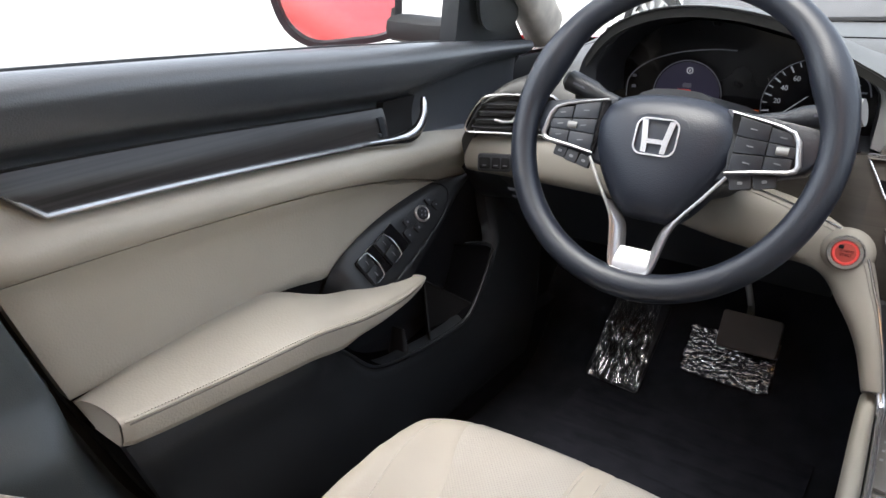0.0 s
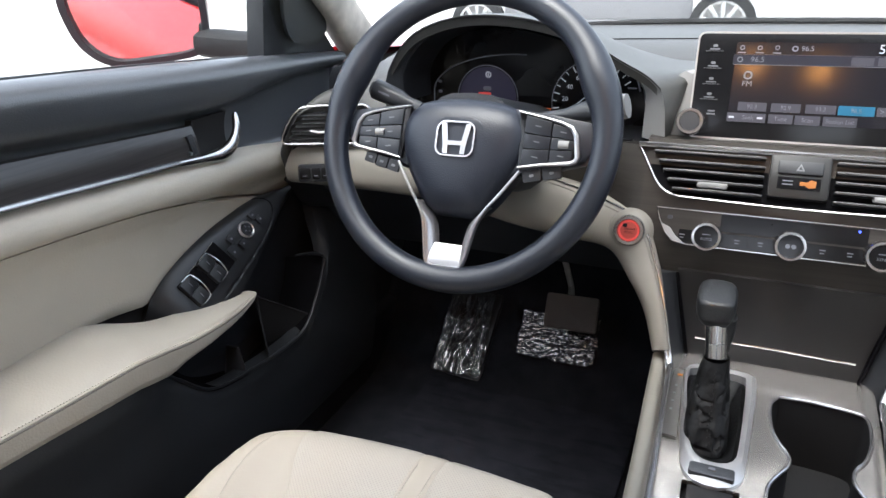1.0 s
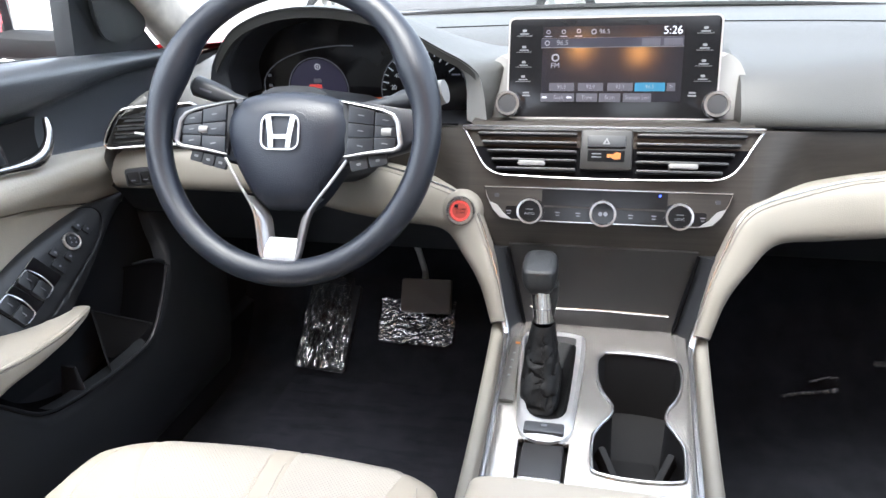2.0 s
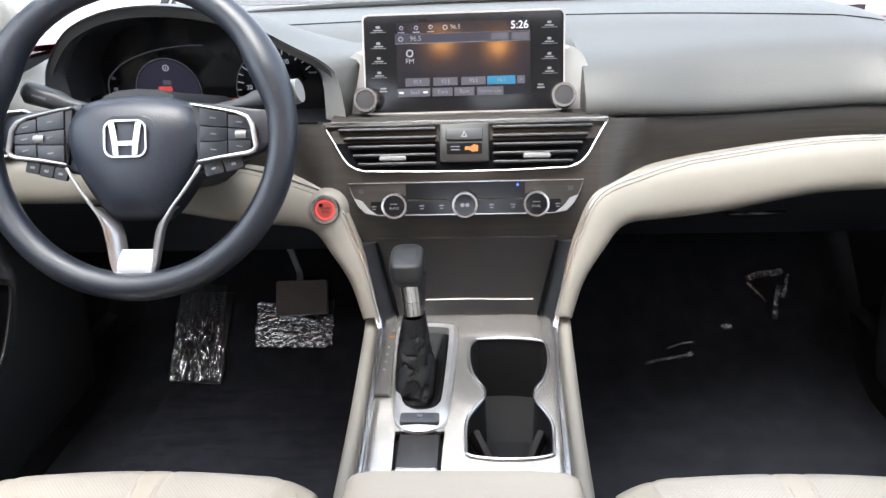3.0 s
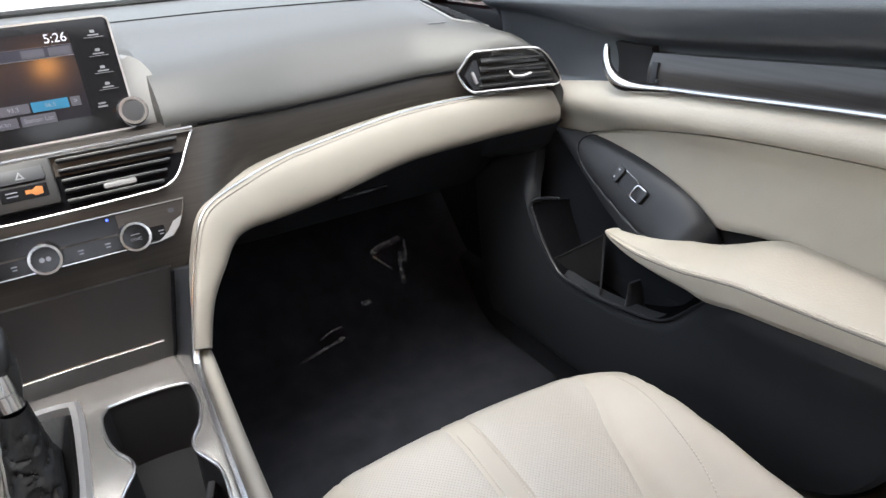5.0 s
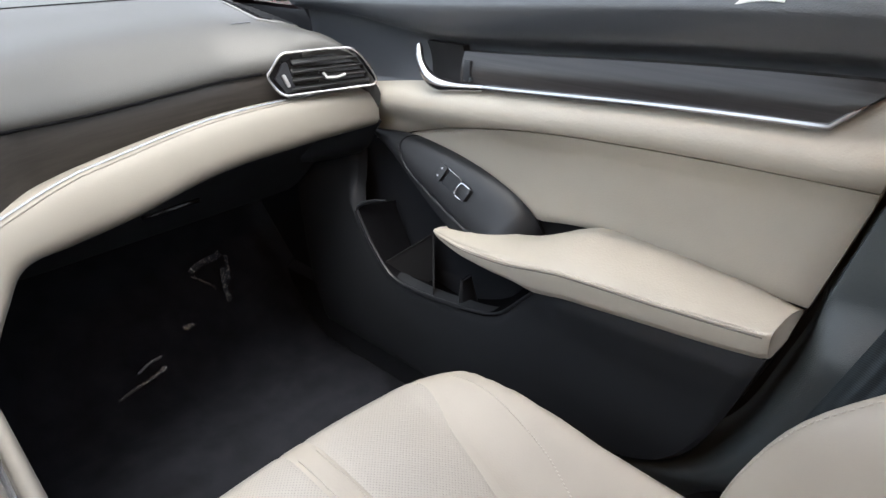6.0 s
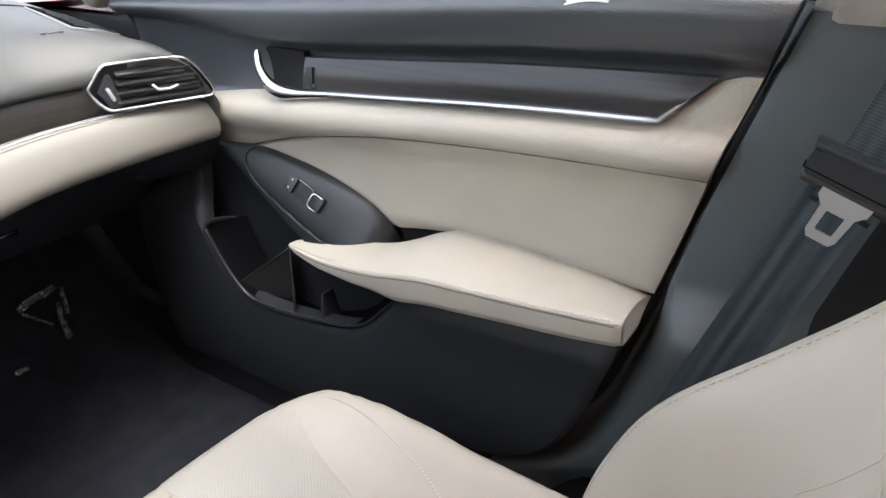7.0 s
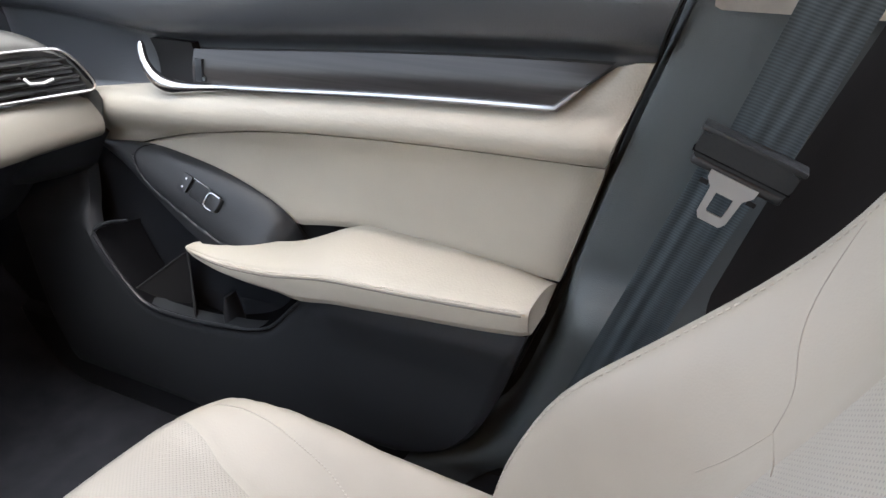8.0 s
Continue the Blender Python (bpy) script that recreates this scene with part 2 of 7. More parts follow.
SEAT_PERF = perforated("perforated_leather", (0.500, 0.459, 0.396), 0.30)
BACK_PERF = perforated("perforated_back_leather", (0.508, 0.467, 0.402), 0.40, 65)
BADGE = plain("badge_chrome", (0.70, 0.70, 0.72), 0.22, 0.9, 0.03)
PRINT = plain("grey_print", (0.16, 0.165, 0.175), 0.5)
PIPING = plain("tan_piping", (0.19, 0.175, 0.15), 0.6)
SEAM = plain("seat_seam", (0.44, 0.395, 0.33), 0.5)
CARPET_MAT = cloth("mat_carpet", (0.027, 0.029, 0.039), 1.0, 900, True)
FILM = film_material("clear_film")
WHITE_PAINT = plain("white_paint", (0.75, 0.75, 0.75), 0.2)
MIRROR = plain("mirror_silver", (0.93, 0.93, 0.94), 0.01, 1.0, 0.0)


# ---- mesh helpers ----
def part(name, bm, material, parent=None, label=""):
    bmesh.ops.recalc_face_normals(bm, faces=bm.faces)
    me = bpy.data.meshes.new(name)
    bm.to_mesh(me)
    bm.free()
    for p in me.polygons:
        p.use_smooth = True
    me.set_sharp_from_angle(angle=radians(42))
    me.materials.append(material)
    ob = new(name, me)
    if parent is not None:
        ob.parent = parent
    if label:
        tagged(ob, label)
    return ob


def thing(name, label, category, group="", kind="", at=(0, 0, 0)):
    ob = new(name)
    ob.empty_display_size = 0.05
    ob.location = at
    return tagged(ob, label, category, group, kind)


def tab(x, *keys):
    """A smooth value between keys (place, value)."""
    if x <= keys[0][0]:
        return keys[0][1]
    if x >= keys[-1][0]:
        return keys[-1][1]
    n = len(keys)
    for i in range(n - 1):
        if keys[i][0] <= x <= keys[i + 1][0]:
            break
    def slope(j):
        a, b = max(0, j - 1), min(n - 1, j + 1)
        return (keys[b][1] - keys[a][1]) / (keys[b][0] - keys[a][0])
    h = keys[i + 1][0] - keys[i][0]
    t = (x - keys[i][0]) / h
    return ((2 * t**3 - 3 * t**2 + 1) * keys[i][1] + (t**3 - 2 * t**2 + t) * h * slope(i)
            + (3 * t**2 - 2 * t**3) * keys[i + 1][1] + (t**3 - t**2) * h * slope(i + 1))


def edge_dip(u, w=0.06):
    """0 inside, rising to 1 at the borders of 0..1: rounds the rim of a padded panel."""
    d = min(u, 1 - u) / w
    return 0.0 if d >= 1 else (1 - d) ** 2


def sheet(fn, nu, nv, back, bm=None):
    """A panel with thickness: fn(u, v) gives its face, back the way to its rear side."""
    bm = bm or bmesh.new()
    back = Vector(back)
    f = [[bm.verts.new(fn(i / nu, j / nv)) for j in range(nv + 1)] for i in range(nu + 1)]
    r = [[bm.verts.new(f[i][j].co + back) for j in range(nv + 1)] for i in range(nu + 1)]
    for i in range(nu):
        for j in range(nv):
            bm.faces.new((f[i][j], f[i + 1][j], f[i + 1][j + 1], f[i][j + 1]))
            bm.faces.new((r[i][j], r[i][j + 1], r[i + 1][j + 1], r[i + 1][j]))
    for i in range(nu):
        bm.faces.new((f[i][0], r[i][0], r[i + 1][0], f[i + 1][0]))
        bm.faces.new((f[i][nv], f[i + 1][nv], r[i + 1][nv], r[i][nv]))
    for j in range(nv):
        bm.faces.new((f[0][j], f[0][j + 1], r[0][j + 1], r[0][j]))
        bm.faces.new((f[nu][j], r[nu][j], r[nu][j + 1], f[nu][j + 1]))
    return bm


def tube(points, radius, sides=8, bm=None, closed=False, flat=1.0, up=(0, 0, 1)):
    """A round or flattened bar along points; radius may be a list."""
    bm = bm or bmesh.new()
    pts = [Vector(p) for p in points]
    n = len(pts)
    rings = []
    for i, p in enumerate(pts):
        a = pts[(i - 1) % n] if closed or i else p
        b = pts[(i + 1) % n] if closed or i < n - 1 else p
        d = (b - a).normalized()
        s = d.cross(Vector(up))
        s = s.normalized() if s.length > 1e-4 else d.orthogonal().normalized()
        w = s.cross(d)
        rad = radius[i] if isinstance(radius, (list, tuple)) else radius
        rings.append([bm.verts.new(p + rad * (math.cos(2 * math.pi * k / sides) * s + flat * math.sin(2 * math.pi * k / sides) * w)) for k in range(sides)])
    for i in range(n if closed else n - 1):
        q, r = rings[i], rings[(i + 1) % n]
        for k in range(sides):
            bm.faces.new((q[k], q[(k + 1) % sides], r[(k + 1) % sides], r[k]))
    if not closed:
        bm.faces.new(rings[0])
        bm.faces.new(rings[-1][::-1])
    return bm


def smooth_path(keys, n):
    """Points on a smooth line through keys."""
    m = len(keys) - 1
    out = []
    for i in range(n + 1):
        t = m * i / n
        out.append(Vector([tab(t, *[(j, k[c]) for j, k in enumerate(keys)]) for c in range(len(keys[0]))]))
    return out


def loft(stations, sides=20, power=2.6, n=24, bm=None):
    """A padded bar: stations (centre, half-width vector, half-height vector), smoothed, superelliptic section."""
    bm = bm or bmesh.new()
    flat = [tuple(c) + tuple(a) + tuple(b) for c, a, b in stations]
    rings = []
    for q in smooth_path(flat, n):
        c, a, b = Vector(q[0:3]), Vector(q[3:6]), Vector(q[6:9])
        ring = []
        for k in range(sides):
            w = 2 * math.pi * k / sides
            cs, sn = math.cos(w), math.sin(w)
            ring.append(bm.verts.new(c + a * math.copysign(abs(cs) ** (2 / power), cs) + b * math.copysign(abs(sn) ** (2 / power), sn)))
        rings.append(ring)
    for q, r in zip(rings, rings[1:]):
        for k in range(sides):
            bm.faces.new((q[k], q[(k + 1) % sides], r[(k + 1) % sides], r[k]))
    bm.faces.new(rings[0])
    bm.faces.new(rings[-1][::-1])
    return bm


def block(size, at=(0, 0, 0), bevel=0.004, turn=(0, 0, 0), bm=None, seg=2, taper=1.0):
    """A bevelled block; taper scales its lower end."""
    own = bmesh.new()
    bmesh.ops.create_cube(own, size=1)
    for v in own.verts:
        k = taper if v.co.z < 0 else 1.0
        v.co = Vector((v.co.x * size[0] * k, v.co.y * size[1] * k, v.co.z * size[2]))
    if bevel > 0:
        bmesh.ops.bevel(own, geom=list(own.edges), offset=min(bevel, min(size) * 0.45), segments=seg, profile=0.6, affect='EDGES')
    bmesh.ops.transform(own, matrix=pose(*at, *turn), verts=own.verts)
    if bm is None:
        return own
    me = bpy.data.meshes.new("tmp")
    own.to_mesh(me)
    own.free()
    bm.from_mesh(me)
    bpy.data.meshes.remove(me)
    return bm


def lathe(profile, sides=24, m=None, bm=None):
    """Turns (radius, height) round the z axis, then places it by m."""
    bm = bm or bmesh.new()
    m = m or Matrix()
    rings = []
    for r, z in profile:
        rings.append([bm.verts.new(m @ Vector((r * math.cos(2 * math.pi * k / sides), r * math.sin(2 * math.pi * k / sides), z))) for k in range(sides)] if r > 1e-6 else [bm.verts.new(m @ Vector((0, 0, z)))])
    for q, r in zip(rings, rings[1:]):
        for k in range(sides):
            if len(q) == 1 and len(r) == 1:
                continue
            if len(q) == 1:
                bm.faces.new((q[0], r[(k + 1) % sides], r[k]))
            elif len(r) == 1:
                bm.faces.new((q[k], q[(k + 1) % sides], r[0]))
            else:
                bm.faces.new((q[k], q[(k + 1) % sides], r[(k + 1) % sides], r[k]))
    return bm


def prism(outline, depth, m=None, bm=None, bevel=0.0):
    """A flat outline (x, y) given depth along z, then placed by m."""
    own = bmesh.new()
    m = m or Matrix()
    low = [own.verts.new((x, y, 0)) for x, y in outline]
    top = [own.verts.new((x, y, depth)) for x, y in outline]
    n = len(outline)
    own.faces.new(low[::-1])
    cap = own.faces.new(top)
    for i in range(n):
        own.faces.new((low[i], low[(i + 1) % n], top[(i + 1) % n], top[i]))
    if bevel > 0:
        bmesh.ops.bevel(own, geom=list(cap.edges), offset=bevel, segments=2, profile=0.6, affect='EDGES')
    bmesh.ops.transform(own, matrix=m, verts=own.verts)
    if bm is None:
        return own
    me = bpy.data.meshes.new("tmp")
    own.to_mesh(me)
    own.free()
    bm.from_mesh(me)
    bpy.data.meshes.remove(me)
    return bm


def rounded(w, h, r, n=4):
    """The outline of a rounded rectangle about the origin."""
    out = []
    for cx, cy, a0 in ((w / 2 - r, h / 2 - r, 0), (-w / 2 + r, h / 2 - r, 90), (-w / 2 + r, -h / 2 + r, 180), (w / 2 - r, -h / 2 + r, 270)):
        for i in range(n + 1):
            a = radians(a0 + 90 * i / n)
            out.append((cx + r * math.cos(a), cy + r * math.sin(a)))
    return out


def soften(pts, times=2):
    """Rounds the corners of a closed outline."""
    for _ in range(times):
        out = []
        for (ax, ay), (bx, by) in zip(pts, pts[1:] + pts[:1]):
            out += [(ax * 0.75 + bx * 0.25, ay * 0.75 + by * 0.25), (ax * 0.25 + bx * 0.75, ay * 0.25 + by * 0.75)]
        pts = out
    return pts


def ring_frame(outer, inner, depth, m=None, bm=None):
    """A flat frame between two outlines with the same number of points."""
    bm = bm or bmesh.new()
    m = m or Matrix()
    n = len(outer)
    loops = [[bm.verts.new(m @ Vector((x, y, z))) for x, y in pts] for pts, z in ((outer, 0), (outer, depth), (inner, depth), (inner, 0))]
    for a, b in zip(loops, loops[1:] + loops[:1]):
        for i in range(n):
            bm.faces.new((a[i], a[(i + 1) % n], b[(i + 1) % n], b[i]))
    return bm


def facing(origin, right, up):
    """A pose whose x runs along right, y along up and z out of the face."""
    r, u = Vector(right).normalized(), Vector(up)
    z = r.cross(u).normalized()
    u = z.cross(r)
    m = Matrix((r, u, z)).transposed().to_4x4()
    m.translation = Vector(origin)
    return m


# ---- the car's shell ----
FLOOR_Z = 0.13


def floor_and_shell():
    def carpet(u, v):
        x, y = -0.76 + 1.52 * u, -1.6 + 3.0 * v
        z = FLOOR_Z + (0.0 if y < 0.98 else min(0.5, (y - 0.98) * 1.05))
        return Vector((x, y, z))
    tagged(part("floor", sheet(carpet, 24, 60, (0, 0, -0.03)), CARPET), "black carpeted car floor with sloping toe board", "floor", kind="structure")

    def roof(u, v):
        x, y = -0.60 + 1.2 * u, -1.5 + 1.85 * v
        return Vector((x, y, 1.265 - 0.06 * (2 * u - 1) ** 4 - 0.05 * v ** 3 - 0.05 * (1 - v) ** 3))
    tagged(part("ceiling", sheet(roof, 16, 20, (0, 0, 0.03)), HEADLINER), "light beige cloth headliner", "ceiling", kind="structure")
    tagged(part("wall_rear", block((1.5, 0.05, 0.9), (0, -1.6, 0.5), 0.02), BLACK_HARD), "dark panel closing the cabin behind", "wall", kind="structure")
    for s in (-1, 1):
        tagged(part("wall_side", block((0.05, 1.25, 0.72), (s * 0.80, -0.98, 0.47), 0.02), BLACK_HARD), "dark side panel behind the front doors", "wall", kind="structure")
        tagged(part("wall_kick", block((0.03, 0.75, 0.62), (s * 0.775, 1.10, 0.46), 0.01), BLACK_HARD), "black plastic kick panel in the footwell", "wall", kind="structure")
        tagged(part("trim_sill", block((0.11, 2.9, 0.16), (s * 0.785, -0.05, 0.17), 0.03), BLACK_HARD), "black plastic door sill trim", "trim", kind="structure")
        # windscreen pillar
        a = loft([((s * 0.735, 1.00, 0.815), (0.042 * s, 0.02, 0), (0.0, 0.03, 0.03)), ((s * 0.692, 0.76, 0.985), (0.040 * s, 0.03, 0), (0, 0.025, 0.03)), ((s * 0.60, 0.30, 1.22), (0.05 * s, 0.02, 0), (0, 0.03, 0.03))], 16, 2.5, 16)
        tagged(part("trim_pillar", a, HEADLINER), "beige fabric covered windscreen pillar trim", "pillar", kind="structure")

        # centre pillar behind the door: black lower trim, beige upper trim
        def pillar(u, v):
            z = 0.18 + 0.66 * v
            y = door_rear(z) + 0.03 - tab(z, (0.20, 0.030), (0.40, 0.020), (0.52, 0.016), (0.56, 0.006), (0.86, 0.002)) - (0.30 + 0.05 * v) * u
            bulge = 0.033 * tab(z, (0.30, 0.7), (0.48, 1.0), (0.528, 1.0), (0.556, 0.10), (0.60, 0.0), (0.84, 0.0)) * tab(u, (0.08, 0.0), (0.16, 1.0), (0.38, 0.6), (0.5, 0))
            x = 0.752 - 0.018 * tab(u, (0, -3.0), (0.08, -2.2), (0.105, 0.6), (0.14, 1), (0.33, 1), (0.44, 0.6), (0.56, -0.8), (1, -4.0)) - bulge
            return Vector((s * x, y, z))
        tagged(part("trim_centre_pillar", sheet(lambda u, v: pillar(0.52 * u, v), 24, 40, (s * 0.05, 0, 0)), PILLAR), "black grained plastic centre pillar trim", "pillar", kind="structure")
        # rear part of the pillar: dark trim and shade put into one colour
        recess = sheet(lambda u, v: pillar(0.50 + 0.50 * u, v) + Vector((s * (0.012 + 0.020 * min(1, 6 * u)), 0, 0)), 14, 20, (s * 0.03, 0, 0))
        tagged(part("trim_pillar_recess", recess, RUBBER), "matt black recess behind the seat belt, dark trim and shade in one colour", "pillar", kind="structure")

        seal = sheet(lambda u, v: Vector((s * 0.800, door_rear(0.2 + 0.7 * v) + 0.06 - 0.22 * u, 0.16 + 0.80 * v)), 6, 20, (s * 0.01, 0, 0))
        tagged(part("trim_door_seal", seal, BLACK_HARD), "black rubber door seal and jamb", "trim", kind="structure")

        def upper(u, v):
            z = 0.832 + 0.40 * v
            y = 0.012 - 0.03 * v - 0.25 * u
            x = 0.735 - 0.10 * v + 0.04 * edge_dip(u, 0.10) - 0.004
            return Vector((s * x, y, z))
        tagged(part("trim_upper_pillar", sheet(upper, 14, 10, (s * 0.03, 0, 0)), HEADLINER), "beige upper centre pillar trim", "pillar", kind="structure")
    tagged(part("wall_firewall", block((1.5, 0.04, 0.62), (0, 1.42, 0.42), 0.01), BLACK_HARD), "black firewall behind the dashboard", "wall", kind="structure")



# ---- doors ----
def door_rear(z):
    return tab(z, (0.20, 0.34), (0.262, 0.288), (0.292, 0.222), (0.348, 0.172), (0.463, 0.128), (0.541, 0.104), (0.685, 0.065), (0.778, 0.037), (0.86, 0.012))


def lift(y):
    """The belt line rises towards the rear."""
    return tab(y, (0.0, 0.029), (0.12, 0.026), (0.28, 0.018), (0.53, 0.0), (0.80, -0.014), (0.95, -0.02))


def door_x(y, z):
    return tab(z - lift(y), (0.20, 0.725), (0.30, 0.71), (0.50, 0.742), (0.60, 0.747), (0.640, 0.742), (0.652, 0.728), (0.672, 0.712), (0.695, 0.716), (0.708, 0.735), (0.757, 0.738), (0.775, 0.716), (0.800, 0.704), (0.818, 0.706), (0.832, 0.722), (0.840, 0.745))


def sill_z(y):
    return tab(y, (-0.1, 0.868), (0.117, 0.858), (0.447, 0.839), (0.729, 0.819), (0.92, 0.803))


def crease_z(y):
    return tab(y, (0.0, 0.686), (0.065, 0.685), (0.278, 0.680), (0.45, 0.668), (0.573, 0.645), (0.673, 0.619), (0.78, 0.585))


def door_zone(s, front, lo, hi, dx=0.0, rim=0.006, nu=40, nv=14, rear=None, wu=0.03, wv=0.12, xfun=None):
    """A padded zone of the door card between two heights, from a front edge back to the door's rear edge."""
    xf = xfun or door_x

    def fn(u, v):
        y = front
        for _ in range(4):
            z = lo(y) + (hi(y) - lo(y)) * v
            y = front + ((rear(z) if rear else door_rear(z)) - front) * u
        x = xf(y, z) + dx + rim * max(edge_dip(u, wu), edge_dip(v, wv))
        return Vector((s * x, y, z))
    return sheet(fn, nu, nv, (s * 0.02, 0, 0))


SWITCH = {}


def fill_end(arm):
    """The flat rear end of an armrest, from its section."""
    bm = bmesh.new()
    bm.faces.new([bm.verts.new(arm(1.0, i / 28)) for i in range(29)])
    return bm


def build_door(s):
    side = "driver's" if s < 0 else "passenger"
    d = thing("door_1" if s < 0 else "door_2", "%s front car door, beige and black padded card, closed" % side, "door", "front doors", "structure")
    # door core behind the padded zones
    core = door_zone(s, 0.93, lambda y: 0.22, lambda y: sill_z(y) - 0.012, 0.028, 0.0, 20, 10)
    part("core", core, BLACK_HARD, d)
    def pad_x(y, z):
        k = min(1.0, max(0.0, (y - 0.56) / 0.30))
        k = k * k * (3 - 2 * k)
        zs, q = 0.757 + 0.036 * k, z - lift(y)
        return tab(q, (0.69, 0.716), (0.703, 0.738), (zs, 0.745 - 0.006 * k), (zs + 0.018 * (1 - 0.55 * k), 0.716), (zs + 0.043 - 0.025 * k, 0.704), (0.818, 0.705), (0.832, 0.722), (0.840, 0.745))
    part("upper_pad", door_zone(s, 0.92, lambda y: 0.696 + lift(y), sill_z, 0.0, 0.004, 56, 40, wu=0.01, wv=0.03, xfun=pad_x), DOOR_PAD, d, "black grained soft upper pad")

    # beige band, rising behind the end of the inlay
    def band_hi(y):
        return lift(y) + tab(y, (0.0, 0.752), (0.065, 0.750), (0.113, 0.714), (0.135, 0.7105), (0.62, 0.707), (0.78, 0.694))
    part("armband", door_zone(s, 0.778, crease_z, band_hi, -0.003, 0.007, 48, 10, wu=0.012, wv=0.16), BEIGE, d, "beige padded band")

    def insert_lo(y):
        return tab(y, (0.0, 0.540), (0.30, 0.543), (0.353, 0.5490), (0.386, 0.5470), (0.42, 0.5420), (0.448, 0.5370), (0.458, 0.5385), (0.472, 0.549), (0.51, 0.566), (0.585, 0.588), (0.66, 0.600), (0.70, 0.600))
    part("insert", door_zone(s, 0.700, insert_lo, lambda y: max(crease_z(y) - 0.0028, insert_lo(y) + 0.002), 0.0, 0.006, 44, 12, wu=0.02, wv=0.1), BEIGE, d, "smooth beige insert")

    # dark wood inlay with a slanted rear end, leaning back at the top
    def inlay(u, v):
        y = 0.566 + ((0.116 - 0.046 * v) - 0.566) * u
        z = lift(y) + 0.7125 + 0.040 * v
        x = 0.7235 + 0.0085 * v - 0.003 * math.sin(math.pi * v) + 0.001 * edge_dip(u, 0.02)
        return Vector((s * x, y, z))
    part("inlay", sheet(inlay, 40, 10, (s * 0.016, 0, 0)), DOOR_WOOD, d, "dark wood-look inlay")
    strip = [(s * 0.720, y, 0.7115 + lift(y)) for y in [0.116 + 0.405 * i / 24 for i in range(25)]]
    strip = [(s * 0.731, 0.090, 0.762), (s * 0.725, 0.104, 0.749)] + strip
    part("chrome_strip", tube(strip, [0.0016, 0.0026] + [0.0036] * 25, 8), STRIP_CHROME, d, "thin chrome strip")
    hook = smooth_path([(s * 0.720, 0.522, 0.7112), (s * 0.717, 0.572, 0.7065), (s * 0.713, 0.597, 0.7075), (s * 0.711, 0.615, 0.7165), (s * 0.712, 0.628, 0.733), (s * 0.719, 0.6365, 0.754)], 24)
    part("door_handle", tube(hook, [0.0040, 0.0042, 0.0045, 0.0048, 0.0052, 0.0058, 0.0064, 0.0070, 0.0076, 0.0080, 0.0082, 0.0082, 0.0080, 0.0078, 0.0074, 0.0070, 0.0066, 0.0062, 0.0059, 0.0056, 0.0054, 0.0052, 0.0049, 0.0045, 0.0032], 12, flat=1.15), CHROME, d, "curved chrome pull handle")
    # thin dark plate proud of the pad: shade behind the handle, as colour
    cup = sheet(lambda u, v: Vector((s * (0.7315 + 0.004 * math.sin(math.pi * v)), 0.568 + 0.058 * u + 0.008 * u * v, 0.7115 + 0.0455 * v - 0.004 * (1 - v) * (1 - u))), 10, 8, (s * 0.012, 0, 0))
    part("handle_shade", cup, RUBBER, d, "thin dark plate painting the shade behind the handle")
    lever = part("lock_lever", prism([(-0.0045, -0.013), (0.006, -0.013), (0.0045, 0.013), (-0.006, 0.013)], 0.006, facing((s * 0.7265, 0.5525, 0.7275), (0, -s, 0), (s * 0.2, 0, 1)), None, 0.002), BLACK_HARD, d, "small dark lock lever")
    part("lever_grip", block((0.006, 0.013, 0.005), (s * 0.7225, 0.5505, 0.7185), 0.002), PILLAR, lever)

    # armrest: flat padded top, stitched edge and a tall inner side with an angled nose
    # (y, inner x, edge height, bottom height, outer x, outer height)
    st = ((0.594, 0.691, 0.4985, 0.4955, 0.697, 0.4995), (0.588, 0.688, 0.4990, 0.4925, 0.701, 0.5025), (0.570, 0.682, 0.4995, 0.4885, 0.706, 0.5065), (0.525, 0.671, 0.5020, 0.4850, 0.714, 0.5125), (0.470, 0.662, 0.5090, 0.4850, 0.720, 0.5215), (0.425, 0.658, 0.5155, 0.4860, 0.724, 0.5315),
          (0.395, 0.6555, 0.5225, 0.4830, 0.730, 0.5430), (0.372, 0.6540, 0.5275, 0.4870, 0.738, 0.5525), (0.345, 0.6515, 0.5335, 0.4940, 0.747, 0.5590), (0.300, 0.6495, 0.5380, 0.5000, 0.750, 0.5585), (0.230, 0.6490, 0.5430, 0.5080, 0.750, 0.5540), (0.165, 0.6480, 0.5490, 0.5150, 0.750, 0.5470), (0.118, 0.6490, 0.5530, 0.5210, 0.750, 0.5385), (0.108, 0.6500, 0.5535, 0.5225, 0.750, 0.5370))
    keys = [tuple((k[0], k[c]) for k in reversed(st)) for c in range(1, 6)]

    def arm(u, v):
        y = 0.594 - 0.486 * u
        xin, ze, zb, xout, zo = [tab(y, *k) for k in keys]
        end = max(0.0, 1 - (y - 0.108) / 0.006) if y < 0.114 else 0.0
        xin += 0.004 * end * end
        w, h = xout - xin, ze - zb
        r = min(0.006, 0.3 * h)
        crown = min(0.009, 0.09 * w)
        x = tab(v, (0, xout), (0.15, xin + 0.75 * w), (0.32, xin + 0.42 * w), (0.48, xin + 0.16 * w), (0.56, xin + 0.9 * r), (0.60, xin + 0.18 * r), (0.64, xin + 0.0004), (0.78, xin + 0.08 * h), (0.88, xin + 0.16 * h), (0.92, xin + 0.18 * h + 0.4 * r), (0.96, xin + 0.2 * h + 1.4 * r), (1, xin + 0.6 * w))
